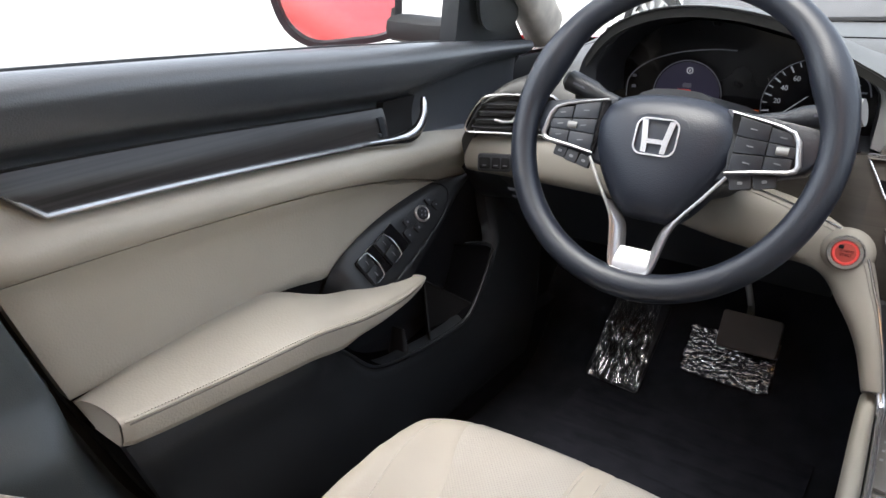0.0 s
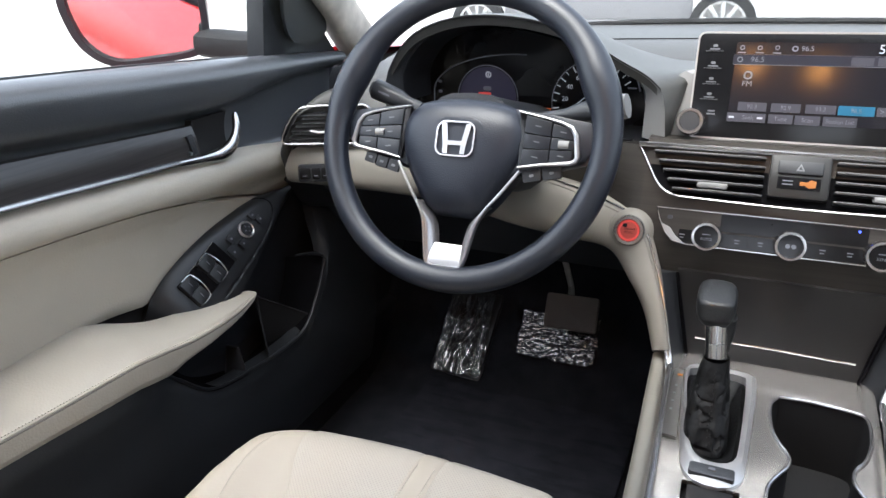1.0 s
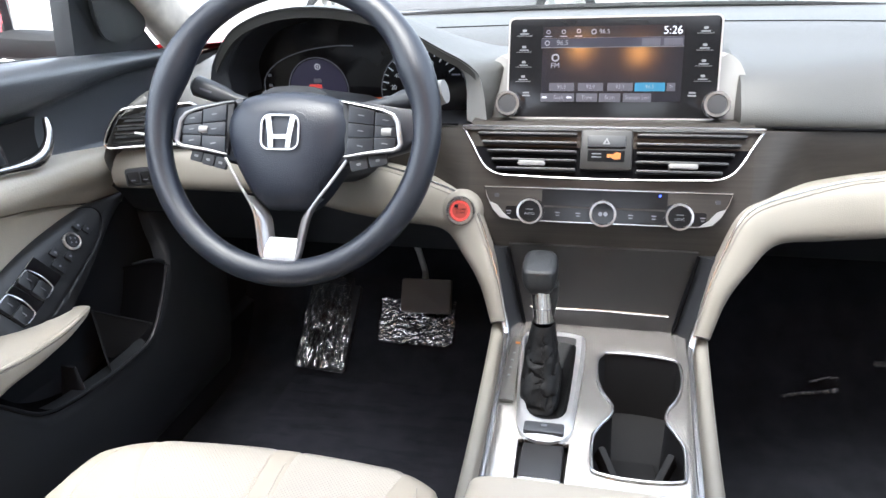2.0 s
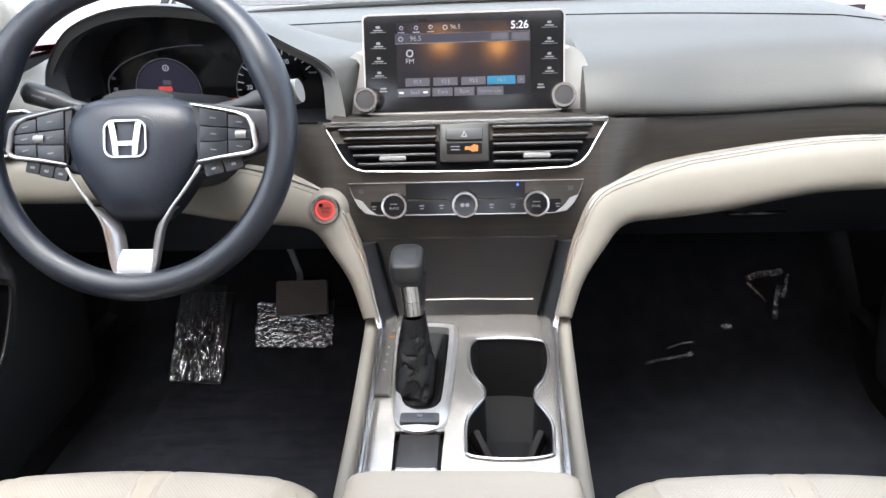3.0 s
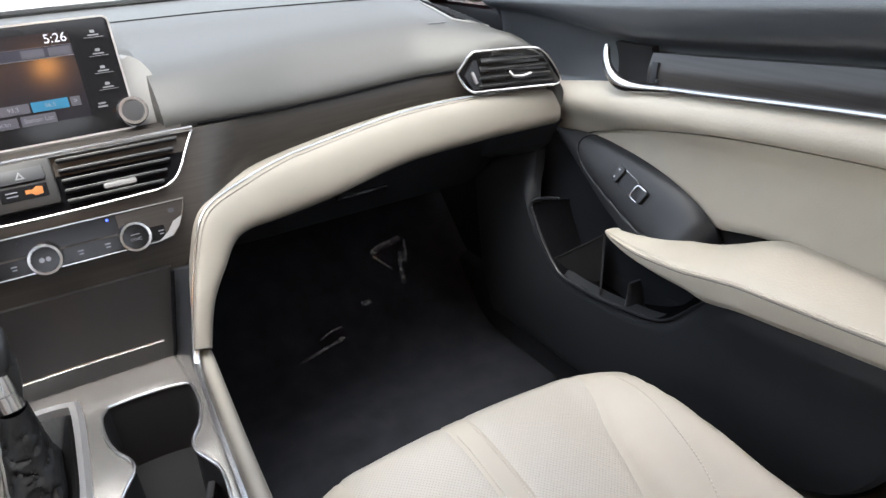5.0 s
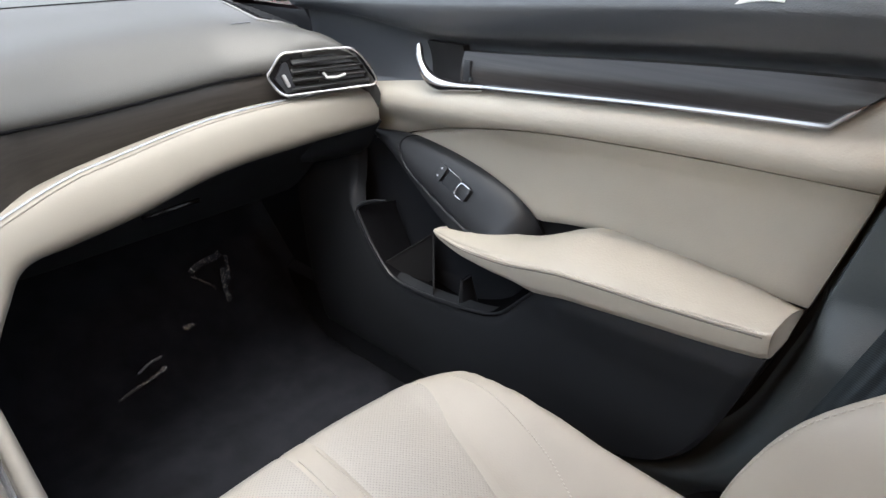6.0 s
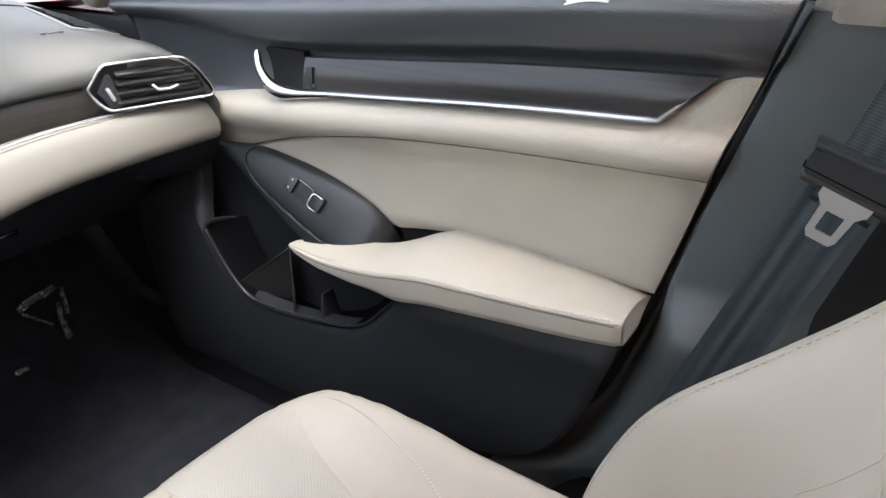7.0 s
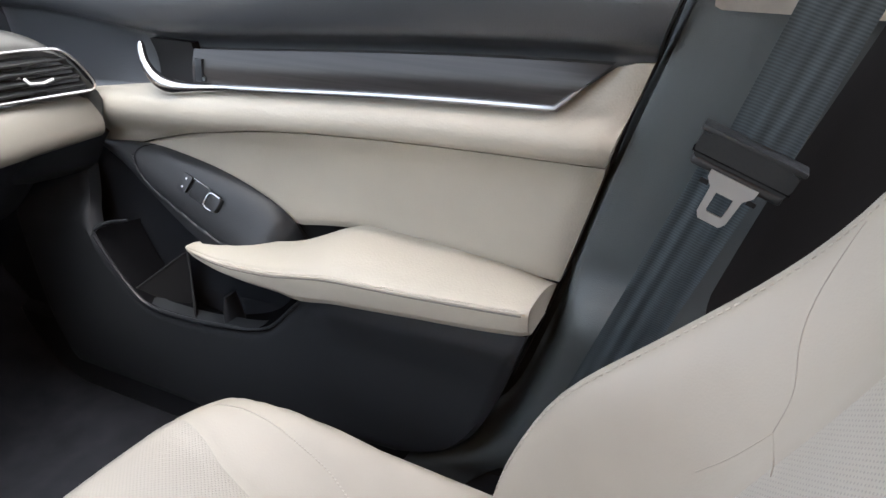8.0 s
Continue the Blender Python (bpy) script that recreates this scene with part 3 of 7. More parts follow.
        z = tab(v, (0, zo), (0.15, ze + 0.75 * (zo - ze) + crown * 0.8), (0.32, ze + 0.42 * (zo - ze) + crown), (0.48, ze + 0.16 * (zo - ze) + crown * 0.55), (0.56, ze + 0.2 * r), (0.60, ze - 0.35 * r), (0.64, ze - 1.1 * r), (0.78, (ze + zb) / 2 - 0.2 * h), (0.88, zb + 1.0 * r), (0.92, zb + 0.25 * r), (0.96, zb), (1, zb))
        return Vector((s * x, y - 0.0015 * end * end, z))
    ar = part("armrest", sheet(arm, 90, 56, (s * 0.004, 0, -0.002)), BEIGE, d, "padded beige armrest with stitched seam")
    seam = [arm(0.06 + 0.92 * i / 130, 0.572) for i in range(131)]
    stitch = bmesh.new()
    for a, b in zip(seam, seam[1:]):
        e = a + (b - a) * 0.66
        tube([a + Vector((-s * 0.0006, 0, 0.0006)), e + Vector((-s * 0.0006, 0, 0.0006))], 0.0010, 5, stitch)
    tagged(part("stitching", stitch, THREAD, ar), kind="stuff")
    part("welt", tube([arm(0.04 + 0.955 * i / 70, 0.588) + Vector((-s * 0.0003, 0, 0.0002)) for i in range(71)], 0.0016, 8), BEIGE, ar, "raised beige welt along the seam")
    part("piping", tube([arm(0.05 + 0.94 * i / 70, 0.612) for i in range(71)], 0.0009, 6), PIPING, ar)
    part("end_cap", fill_end(arm), BEIGE, ar)
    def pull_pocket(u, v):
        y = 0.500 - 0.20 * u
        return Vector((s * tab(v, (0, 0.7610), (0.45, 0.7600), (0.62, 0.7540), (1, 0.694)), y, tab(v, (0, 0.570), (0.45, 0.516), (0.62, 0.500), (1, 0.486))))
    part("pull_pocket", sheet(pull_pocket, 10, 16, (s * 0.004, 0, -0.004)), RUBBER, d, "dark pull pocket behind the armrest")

    # switch panel: crowned black plate in front of the armrest, with a flange along its lower edge
    def panel(u, v):
        y0 = tab(u, (0, 0.778), (0.2, 0.69), (0.4, 0.612), (0.6, 0.545), (0.8, 0.486), (0.92, 0.455), (1, 0.440))
        z0 = tab(u, (0, 0.603), (0.2, 0.613), (0.4, 0.605), (0.6, 0.590), (0.8, 0.567), (0.92, 0.546), (1, 0.528))
        y1 = tab(u, (0, 0.772), (0.2, 0.705), (0.4, 0.645), (0.6, 0.59), (0.8, 0.54), (1, 0.475))
        z1 = tab(u, (0, 0.600), (0.2, 0.584), (0.4, 0.550), (0.6, 0.518), (0.8, 0.494), (1, 0.490))
        x1 = tab(u, (0, 0.738), (0.25, 0.715), (0.6, 0.700), (1, 0.695))
        b = 0.008 * (1 - abs(2 * v - 1) ** 3)
        groove = min(abs(v - flange(u)) / 0.030, 1.0)
        b -= 0.0022 * (1 - groove) ** 2 * (1 if u > 0.22 else 0)
        drop = 0.020 * max(0.0, (u - 0.90) / 0.10) ** 2
        return Vector((s * (0.744 + (x1 - 0.744) * v - b + drop * 0.5), y0 + (y1 - y0) * v, z0 + (z1 - z0) * v + b - drop))

    def flange(u):
        return tab(u, (0.22, 0.60), (0.27, 0.82), (0.33, 0.90), (0.45, 0.875), (0.60, 0.85), (0.80, 0.82), (1, 0.80))
    SWITCH[s] = panel
    sp = part("switch_panel", sheet(panel, 90, 48, (s * 0.012, 0, -0.012)), SWITCH_BLACK, d, "black window switch panel")
    joint = [panel(0.245, 0.03), panel(0.228, 0.25), panel(0.225, 0.50), panel(0.245, 0.70), panel(0.285, 0.85)]
    part("panel_joint", tube(smooth_path([tuple(g) for g in joint], 30), 0.0011, 6), VOID, sp)

    # lower card and map pocket
    def pocket_rim(y):
        return tab(y, (0.10, 0.516), (0.20, 0.508), (0.30, 0.497), (0.365, 0.488), (0.395, 0.480), (0.415, 0.461), (0.468, 0.411), (0.555, 0.391), (0.640, 0.3845), (0.690, 0.391), (0.730, 0.430), (0.763, 0.483), (0.776, 0.520), (0.80, 0.575), (0.83, 0.596), (0.93, 0.600))
    part("lower_back", door_zone(s, 0.90, lambda y: 0.24, lambda y: tab(y, (0.1, 0.50), (0.44, 0.50), (0.55, 0.55), (0.70, 0.605), (0.90, 0.63)), 0.0, 0.0, 30, 10, xfun=lambda y, z: 0.752), BLACK_HARD, d)

    def card_x(y, z):
        return tab(z, (0.18, 0.715), (0.30, 0.692), (0.42, 0.684), (0.50, 0.684 - 0.022 * min(1.0, max(0.0, (0.40 - y) / 0.04))), (0.53, 0.700 - 0.03 * min(1.0, max(0.0, (0.40 - y) / 0.04))), (0.60, 0.732))
    lf = door_zone(s, 0.93, lambda y: tab(y, (0.2, 0.255), (0.33, 0.255), (0.5, 0.20), (0.8, 0.19)), pocket_rim, 0.0, 0.006, 110, 18, wu=0.01, wv=0.05, xfun=card_x)
    lp = part("lower_panel", lf, LOWER_CARD, d, "black plastic lower panel with map pocket")
    rim = [(s * 0.685, y, pocket_rim(y) + 0.0005) for y in [0.400 + 0.363 * i / 50 for i in range(51)]] + [(s * 0.688, 0.762, 0.4905), (s * 0.693, 0.753, 0.4975), (s * 0.700, 0.735, 0.5035), (s * 0.706, 0.714, 0.507)]
    part("pocket_rim", tube(rim, [0.0022] * 20 + [0.0030] * 31 + [0.0030, 0.0030, 0.0026, 0.0020], 8), SWITCH_BLACK, lp)
    # the pocket's inner walls run back from its rim
    wall_in = [Vector(q) for q in rim[:52]]

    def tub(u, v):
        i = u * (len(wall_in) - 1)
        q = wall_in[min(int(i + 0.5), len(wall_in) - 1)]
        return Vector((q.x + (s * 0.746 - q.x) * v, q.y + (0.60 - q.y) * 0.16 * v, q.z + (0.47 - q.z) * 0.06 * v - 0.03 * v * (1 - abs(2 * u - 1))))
    # near-black walls: the pocket's inner shade is put into their colour
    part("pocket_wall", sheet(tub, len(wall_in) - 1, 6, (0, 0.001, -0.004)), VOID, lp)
    # moulded box and fin inside the pocket
    corner = (s * 0.735, 0.640, 0.462)
    for a_, b_ in (((s * 0.692, 0.708, 0.405), corner), (corner, (s * 0.694, 0.600, 0.398))):
        a_, b_ = Vector(a_), Vector(b_)
        wall_ = sheet(lambda u, v: a_ + (b_ - a_) * u + Vector((0, 0, -0.08 * v)), 8, 4, (0, 0.003, 0))
        part("pocket_divider", tube([a_, a_ + (b_ - a_) * 0.5, b_], 0.0016, 6, wall_), RUBBER, lp)
    part("pocket_divider", loft([((s * 0.712, 0.546, 0.376), (0, 0.011, 0), (s * 0.02, 0, 0)), ((s * 0.712, 0.548, 0.398), (0, 0.0045, 0), (s * 0.018, 0, 0)), ((s * 0.715, 0.552, 0.425), (0, 0.0025, 0), (s * 0.012, 0, 0))], 12, 2.5, 8), BLACK_HARD, lp)
    # window pane
    def pane(u, v):
        y = 0.80 - 0.85 * u
        z = sill_z(y) - 0.03 + 0.40 * v * (1.0 if u > 0.1 else max(0.15, u * 9))
        return Vector((s * (0.775 - 0.13 * v), y - 0.02 * v, z))
    p = part("pane", sheet(pane, 10, 4, (s * 0.004, 0, 0)), GLASS, d, "clear door window pane")
    p.visible_shadow = False
    # black mirror sail in the front corner of the window
    sail = sheet(lambda u, v: Vector((s * (0.735 - 0.03 * v), 0.735 + (0.20 - 0.19 * v) * u + 0.0 * v, sill_z(0.735 + 0.2 * u) - 0.008 + 0.20 * v * (1 - 0.1 * u) + 0.0)), 10, 8, (s * 0.03, 0, 0))
    sl_ = part("mirror_sail", sail, BLACK_HARD, d, "black triangular mirror base cover")
    sm_ = facing((s * 0.7165, 0.735, sill_z(0.735)), (0, 1, 0), (-s * 0.15, 0, 1))
    part("sail_cover", prism(soften([(0.022, 0.012), (0.120, 0.010), (0.150, 0.024), (0.115, 0.075), (0.075, 0.185), (0.030, 0.185)], 3), s * 0.007, sm_, None, 0.003), SWITCH_BLACK, sl_, "raised black cover")
    return d


floor_and_shell()
for s in (-1, 1):
    build_door(s)


# ---- dashboard ----
def face_y(x):
    return tab(abs(x), (0, 0.748), (0.18, 0.752), (0.33, 0.787), (0.5, 0.80), (0.56, 0.785), (0.62, 0.755), (0.70, 0.712))


def strip_lo(x):
    return tab(abs(x), (0.15, 0.618), (0.20, 0.634), (0.25, 0.646), (0.325, 0.656), (0.46, 0.670), (0.58, 0.682), (0.70, 0.690))


def strip_hi(x):
    return tab(abs(x), (0, 0.722), (0.18, 0.722), (0.33, 0.712), (0.505, 0.716), (0.585, 0.722), (0.63, 0.74), (0.668, 0.738), (0.69, 0.715), (0.705, 0.690))


def stack_y(z):
    return tab(z, (0.45, 0.70), (0.58, 0.698), (0.62, 0.70), (0.66, 0.715), (0.73, 0.748))


def stack_w(z):
    return tab(z, (0.45, 0.10), (0.575, 0.131), (0.59, 0.142), (0.62, 0.160), (0.645, 0.1685), (0.66, 0.170), (0.73, 0.170))


dash = thing("dashboard", "car dashboard, dark soft top, dark wood strip and beige bolster", "dashboard")


def dash_top(u, v):
    x = -0.705 + 1.41 * u
    yf = face_y(x)
    if -0.549 < x < 0.150:
        # set back round the instruments and behind the screen
        yf = 0.868
    k = v
    y = tab(k, (0, yf + 0.012), (0.10, yf - 0.004), (0.25, yf + 0.012), (0.42, yf + 0.055), (0.6, max(0.93, yf + 0.09)), (0.8, 1.05), (1, 1.28))
    end = tab(abs(x), (0.56, 0.0), (0.63, 0.008), (0.67, 0.028), (0.69, 0.052), (0.705, 0.085)) * tab(k, (0.05, 0), (0.3, 1), (1, 1))
    z = -end + tab(k, (0, strip_hi(x) - 0.012), (0.10, strip_hi(x) + 0.008), (0.25, strip_hi(x) + 0.035), (0.42, 0.783), (0.6, 0.800), (0.8, 0.814), (1, 0.818))
    return Vector((x, y, z))


part("top_pad", sheet(dash_top, 143, 30, (0, 0.015, -0.02)), DASH_SOFT, dash, "dark grained soft top pad")


def under(u, v):
    x = -0.72 + 1.44 * u
    y = tab(v, (0, face_y(x) + 0.015), (0.5, face_y(x) + 0.12), (1, 1.30))
    z = tab(v, (0, tab(abs(x), (0.2, 0.60), (0.7, 0.63))), (0.5, 0.55), (1, 0.47))
    return Vector((x, y, z))


part("underside", sheet(under, 30, 10, (0, 0.02, 0.015)), BLACK_HARD, dash)
for s, x1 in ((1, 0.588), (-1, 0.588)):
    def strip(u, v):
        x = 0.168 + (x1 - 0.168) * u
        z = strip_lo(x) + (strip_hi(x) - strip_lo(x)) * v
        k = min(1.0, max(0.0, (x - 0.168) / 0.085))
        k = k * k * (3 - 2 * k)
        # the lower edge tucks in behind the bolster
        tuck = tab(x, (0.155, 0.0), (0.184, 0.4), (0.245, 2.6)) * max(0.0, tab(x, (0.155, 0.592), (0.184, 0.630), (0.245, 0.649), (0.33, 0.660), (0.46, 0.671), (0.59, 0.676)) - z)
        return Vector((s * x, stack_y(z) * (1 - k) + face_y(x) * k - 0.004 * math.sin(math.pi * v) * k + tuck, z))
    part("wood_strip", sheet(strip, 40, 24, (0, 0.015, 0)), TRIM_WOOD, dash, "dark wood-look strip")
    padded = [((s * 0.705, 0.742, 0.656), (0, -0.026, 0.004), (0, 0.006, 0.030)), ((s * 0.58, 0.768, 0.651), (0, -0.03, 0.006), (0, 0.010, 0.033)), ((s * 0.46, 0.775, 0.645), (0, -0.03, 0.006), (0, 0.012, 0.034)), ((s * 0.33, 0.760, 0.631), (0, -0.03, 0.004), (s * -0.006, 0.012, 0.036)),
                          ((s * 0.245, 0.744, 0.623), (0, -0.03, 0.006), (s * -0.014, 0.010, 0.032)), ((s * 0.184, 0.716, 0.615), (0, -0.028, 0.008), (s * -0.019, 0.006, 0.0225)), ((s * 0.155, 0.688, 0.577), (0, -0.024, 0.010), (s * -0.017, 0.004, 0.0105)), ((s * 0.135, 0.660, 0.540), (0, -0.018, 0.012), (s * -0.0125, 0.0, 0.004)), ((s * 0.1205, 0.634, 0.500), (0, -0.014, 0.01), (s * -0.010, 0, 0.002))]
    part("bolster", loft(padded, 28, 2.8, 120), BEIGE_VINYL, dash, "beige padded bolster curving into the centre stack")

    def along(turn, proud):
        """A line running along the bolster's skin."""
        out = []
        for q in smooth_path([tuple(c) + tuple(a) + tuple(b) for c, a, b in padded], 121):
            c, a, b = Vector(q[0:3]), Vector(q[3:6]), Vector(q[6:9])
            at = radians(turn - tab(abs(c.x), (0.12, 0), (0.15, 16), (0.21, 20), (0.30, 0)))
            cs, sn = math.cos(at) ** (2 / 2.8), math.sin(at) ** (2 / 2.8)
            out.append(c + a * cs + b * sn + b.normalized() * proud)
        return out
    part("bolster_seam", tube(along(52, 0.0001), 0.0009, 6), PIPING, dash, "dark seam on top of the bolster")
    part("chrome_line", tube(along(64, 0.0012), 0.0015, 8), STRIP_CHROME, dash, "thin chrome line")
    rail = smooth_path([(s * 0.1085, 0.622, 0.494), (s * 0.1065, 0.58, 0.4915), (s * 0.1022, 0.50, 0.490), (s * 0.0995, 0.44, 0.4895), (s * 0.0955, 0.35, 0.489)], 24)
    part("console_line", tube(rail, 0.0030, 8), STRIP_CHROME, dash, "thin chrome line along the console")
    # near-black tube draws the gap and the shadow line under the pad
    part("pad_gap", tube([(s * x, face_y(x) - 0.003, strip_hi(x) + 0.003) for x in [0.19 + 0.37 * i / 30 for i in range(31)]], 0.0016, 8), VOID, dash, "gap under the top pad, its shadow line put into the black")


part("stack_face", sheet(lambda u, v: Vector(((2 * u - 1) * stack_w(0.575 + 0.155 * v), stack_y(0.575 + 0.155 * v), 0.575 + 0.155 * v)), 12, 16, (0, 0.02, 0)), TRIM_WOOD, dash, "dark centre stack panel")
STORAGE = plain("storage_door_plastic", (0.024, 0.023, 0.023), 0.36)
part("storage_door", sheet(lambda u, v: Vector(((2 * u - 1) * (0.092 + 0.024 * v), 0.692 + 0.006 * math.sin(math.pi * v), 0.462 + 0.122 * v)), 10, 10, (0, 0.02, 0)), STORAGE, dash, "dark storage compartment door")


def on_dash(x, y, up=0.0):
    """A point on the dash top."""
    u, lo, hi = (x + 0.705) / 1.41, 0.1, 1.0
    for _ in range(30):
        mid = (lo + hi) / 2
        lo, hi = (mid, hi) if dash_top(u, mid).y < y else (lo, mid)
    return Vector((x, y, dash_top(u, lo).z + up))


seam_y = lambda x: tab(abs(x), (0, 1.065), (0.2, 1.05), (0.3, 1.04), (0.45, 1.01), (0.6, 0.975), (0.69, 0.945))
part("rear_seam", tube([on_dash(-0.69 + 1.38 * i / 60, seam_y(-0.69 + 1.38 * i / 60), -0.001) for i in range(61)], 0.0045, 6, flat=0.5), VOID, dash, "dark joint along the dash top")
part("rear_seal", tube([(-0.66 + 1.32 * i / 40, 1.268 - 0.10 * (abs(-0.66 + 1.32 * i / 40) / 0.66) ** 2, 0.822 - 0.03 * (abs(-0.66 + 1.32 * i / 40) / 0.66) ** 3) for i in range(41)], 0.006, 8), RUBBER, dash, "black seal at the foot of the windscreen")
LIT_WHITE = glow("lit_white", (0.46, 0.48, 0.52), 0.05)
LIT_DIM = glow("lit_dim", (0.15, 0.155, 0.18), 0.02)
LIT_GREY = glow("lit_grey", (0.045, 0.045, 0.058), 0.03)
LIT_TEAL = glow("lit_teal", (0.007, 0.09, 0.16), 0.07)
LIT_NAVY = glow("lit_navy", (0.007, 0.009, 0.020), 0.015)
LIT_DARK = glow("lit_dark", (0.012, 0.012, 0.016), 0.02, 0.13)
LIT_RED = glow("lit_red", (0.65, 0.07, 0.06), 0.06)
LIT_AMBER = glow("lit_amber", (0.26, 0.078, 0.002), 0.09)
WARM_LAMP = glow("warm_lamp", (1.0, 0.42, 0.09), 34.0)


def words(text, height, m, material, parent, name="lettering"):
    """Raised lettering in the built-in font, centred at m."""
    cu = bpy.data.curves.new(name, 'FONT')
    cu.body, cu.size, cu.extrude, cu.align_x, cu.align_y = text, height * 1.4, 0.0002, 'CENTER', 'CENTER'
    tmp = new("tmp", cu)
    me = bpy.data.meshes.new_from_object(tmp.evaluated_get(bpy.context.evaluated_depsgraph_get()))
    bpy.data.objects.remove(tmp)
    bpy.data.curves.remove(cu)
    me.transform(m)
    me.materials.clear()
    me.materials.append(material)
    ob = new(name, me)
    ob.parent = parent
    return ob


def bar(w, h, m, material, parent, name="marking", depth=0.0006, r=None):
    return part(name, prism(rounded(w, h, r if r else min(w, h) * 0.25, 2), depth, m), material, parent)


# ---- touch screen ----
screen_m = facing((0, 0.7815, 0.790), (1, 0, 0), (0, 0.28, 0.96))
pod_line = [(-0.163, -0.078), (0.163, -0.078), (0.164, -0.030), (0.160, -0.004), (0.148, 0.015), (0.126, 0.024), (-0.126, 0.024), (-0.148, 0.015), (-0.160, -0.004), (-0.164, -0.030)]
part("screen_surround", prism(soften(pod_line, 2), 0.120, screen_m @ pose(0, 0, -0.134), None, 0.006), POD_GREY, dash, "grey rounded surround behind the screen")
screen = thing("touch_screen", "black touch screen showing a radio page, on the dashboard", "screen")
bz = part("bezel", prism(rounded(0.256, 0.124, 0.007), 0.014, screen_m @ pose(0, 0, -0.014), None, 0.0015), GLOSS_BLACK, screen, "glossy black bezel")
part("bezel_edge", ring_frame(rounded(0.2575, 0.1255, 0.0078), rounded(0.2535, 0.1215, 0.006), 0.0012, screen_m @ pose(0, 0, -0.0006)), SILVER, screen, "thin silver edge")


def on_screen(x, y, z=0.0006):
    return screen_m @ pose(x, y, z)


def on_page(x, y, z=0.0006):
    """A place on the radio page."""
    return screen_m @ pose(x + 0.0035, y + 0.0025, z)


disp = part("display", prism(rounded(0.170, 0.092, 0.002, 2), 0.0005, on_screen(0, 0.005, 0.0001)), LIT_DARK, screen, "dark lit display with a radio page")
bar(0.172, 0.0105, on_page(-0.0045, 0.0285), LIT_NAVY, disp, "title_bar", r=0.0005)
bar(0.172, 0.0005, on_page(-0.0045, 0.0228), LIT_DIM, disp, "rule")
bar(0.172, 0.0005, on_page(-0.0045, 0.0345), LIT_GREY, disp, "rule")
for x, w in ((-0.063, 0.031), (-0.027, 0.031), (0.009, 0.031)):
    bar(w, 0.010, on_page(x, -0.0255), LIT_GREY, disp, "preset_key", r=0.0006)
bar(0.036, 0.0105, on_page(0.0445, -0.0255), LIT_TEAL, disp, "preset_key", r=0.0006)
bar(0.010, 0.010, on_page(0.0695, -0.0255), LIT_GREY, disp, "arrow_key", r=0.0006)
for x, w in ((-0.068, 0.042), (-0.031, 0.026), (-0.003, 0.026), (0.030, 0.034)):
    bar(w, 0.0105, on_page(x, -0.0385), LIT_GREY, disp, "soft_key", r=0.0006)
for x, w in ((0.043, 0.022), (0.069, 0.022)):
    bar(w, 0.0085, on_page(x, 0.0285, 0.001), LIT_GREY, disp, "soft_key", r=0.0006)
for t, x, y, h in (("92.3", -0.063, -0.0255, 0.0046), ("92.9", -0.027, -0.0255, 0.0046), ("93.3", 0.009, -0.0255, 0.0046), ("96.5", 0.0445, -0.0255, 0.0046), (">", 0.0695, -0.0255, 0.006),
                   ("Seek", -0.066, -0.0385, 0.0048), ("Tune", -0.031, -0.0385, 0.0048), ("Scan", -0.003, -0.0385, 0.0048), ("Station List", 0.030, -0.0385, 0.0046),
                   ("96.5", -0.064, 0.0285, 0.0062), ("96.5", -0.013, 0.0415, 0.0055), ("5:26", 0.068, 0.0415, 0.0095), ("FM", -0.072, 0.0005, 0.0065)):
    words(t, h, on_page(x, y, 0.0016), LIT_WHITE if t == "5:26" else LIT_DIM, disp)
for x in (-0.084, -0.053):
    bar(0.006, 0.0022, on_page(x, -0.0385, 0.0014), LIT_WHITE, disp, "arrow_mark")
for x, y, r in ((-0.082, 0.0420, 0.0026), (-0.063, 0.0420, 0.0026), (-0.0445, 0.0425, 0.0026), (-0.026, 0.0415, 0.0032), (-0.083, 0.0285, 0.0032), (-0.072, 0.0105, 0.0048)):
    part("icon", ring_frame(rounded(2 * r, 2 * r, r * 0.9), rounded(1.2 * r, 1.2 * r, r * 0.5), 0.0005, on_page(x, y, 0.0012)), LIT_DIM, disp)
for x in (-0.082, -0.063, -0.0445):
    bar(0.009, 0.0012, on_page(x, 0.0365, 0.0012), LIT_DIM, disp, "caption")
# printed captions on the bezel: too small to read
for y in (0.0435, 0.0236, 0.0050, -0.0130):
    for sx, x in ((-1, -0.1085), (1, 0.1090)):
        bar(0.0050, 0.0030, on_screen(x, y + 0.0030), PRINT, bz, "caption")
        bar(0.0115, 0.0014, on_screen(x, y - 0.0008), PRINT, bz, "caption")
        bar(0.0200, 0.0005, on_screen(x, y - 0.0032), PRINT, bz, "rule")
for x in (-0.104, 0.098):
    bar(0.008, 0.0018, on_screen(x, -0.030), PRINT, bz, "caption")
    bar(0.010, 0.0018, on_screen(x, -0.0335), PRINT, bz, "caption")
for x, nm in ((-0.1255, "volume knob"), (0.1255, "tuning knob")):
    k = thing("rotary_knob", "round silver %s at the lower corner of the screen" % nm, "knob", "screen knobs")
    km = screen_m @ pose(x, -0.0445, -0.004)
    part("ring", lathe([(0.0, 0), (0.0165, 0), (0.0165, 0.004), (0.0160, 0.018), (0.0150, 0.0215), (0.0118, 0.0215), (0.0113, 0.0195), (0, 0.0195)], 32, km), STRIP_CHROME, k)
    part("cap", lathe([(0.0112, 0.0196), (0.0108, 0.0208), (0, 0.0214)], 28, km), KNOB_CAP, k, "dark grey cap")

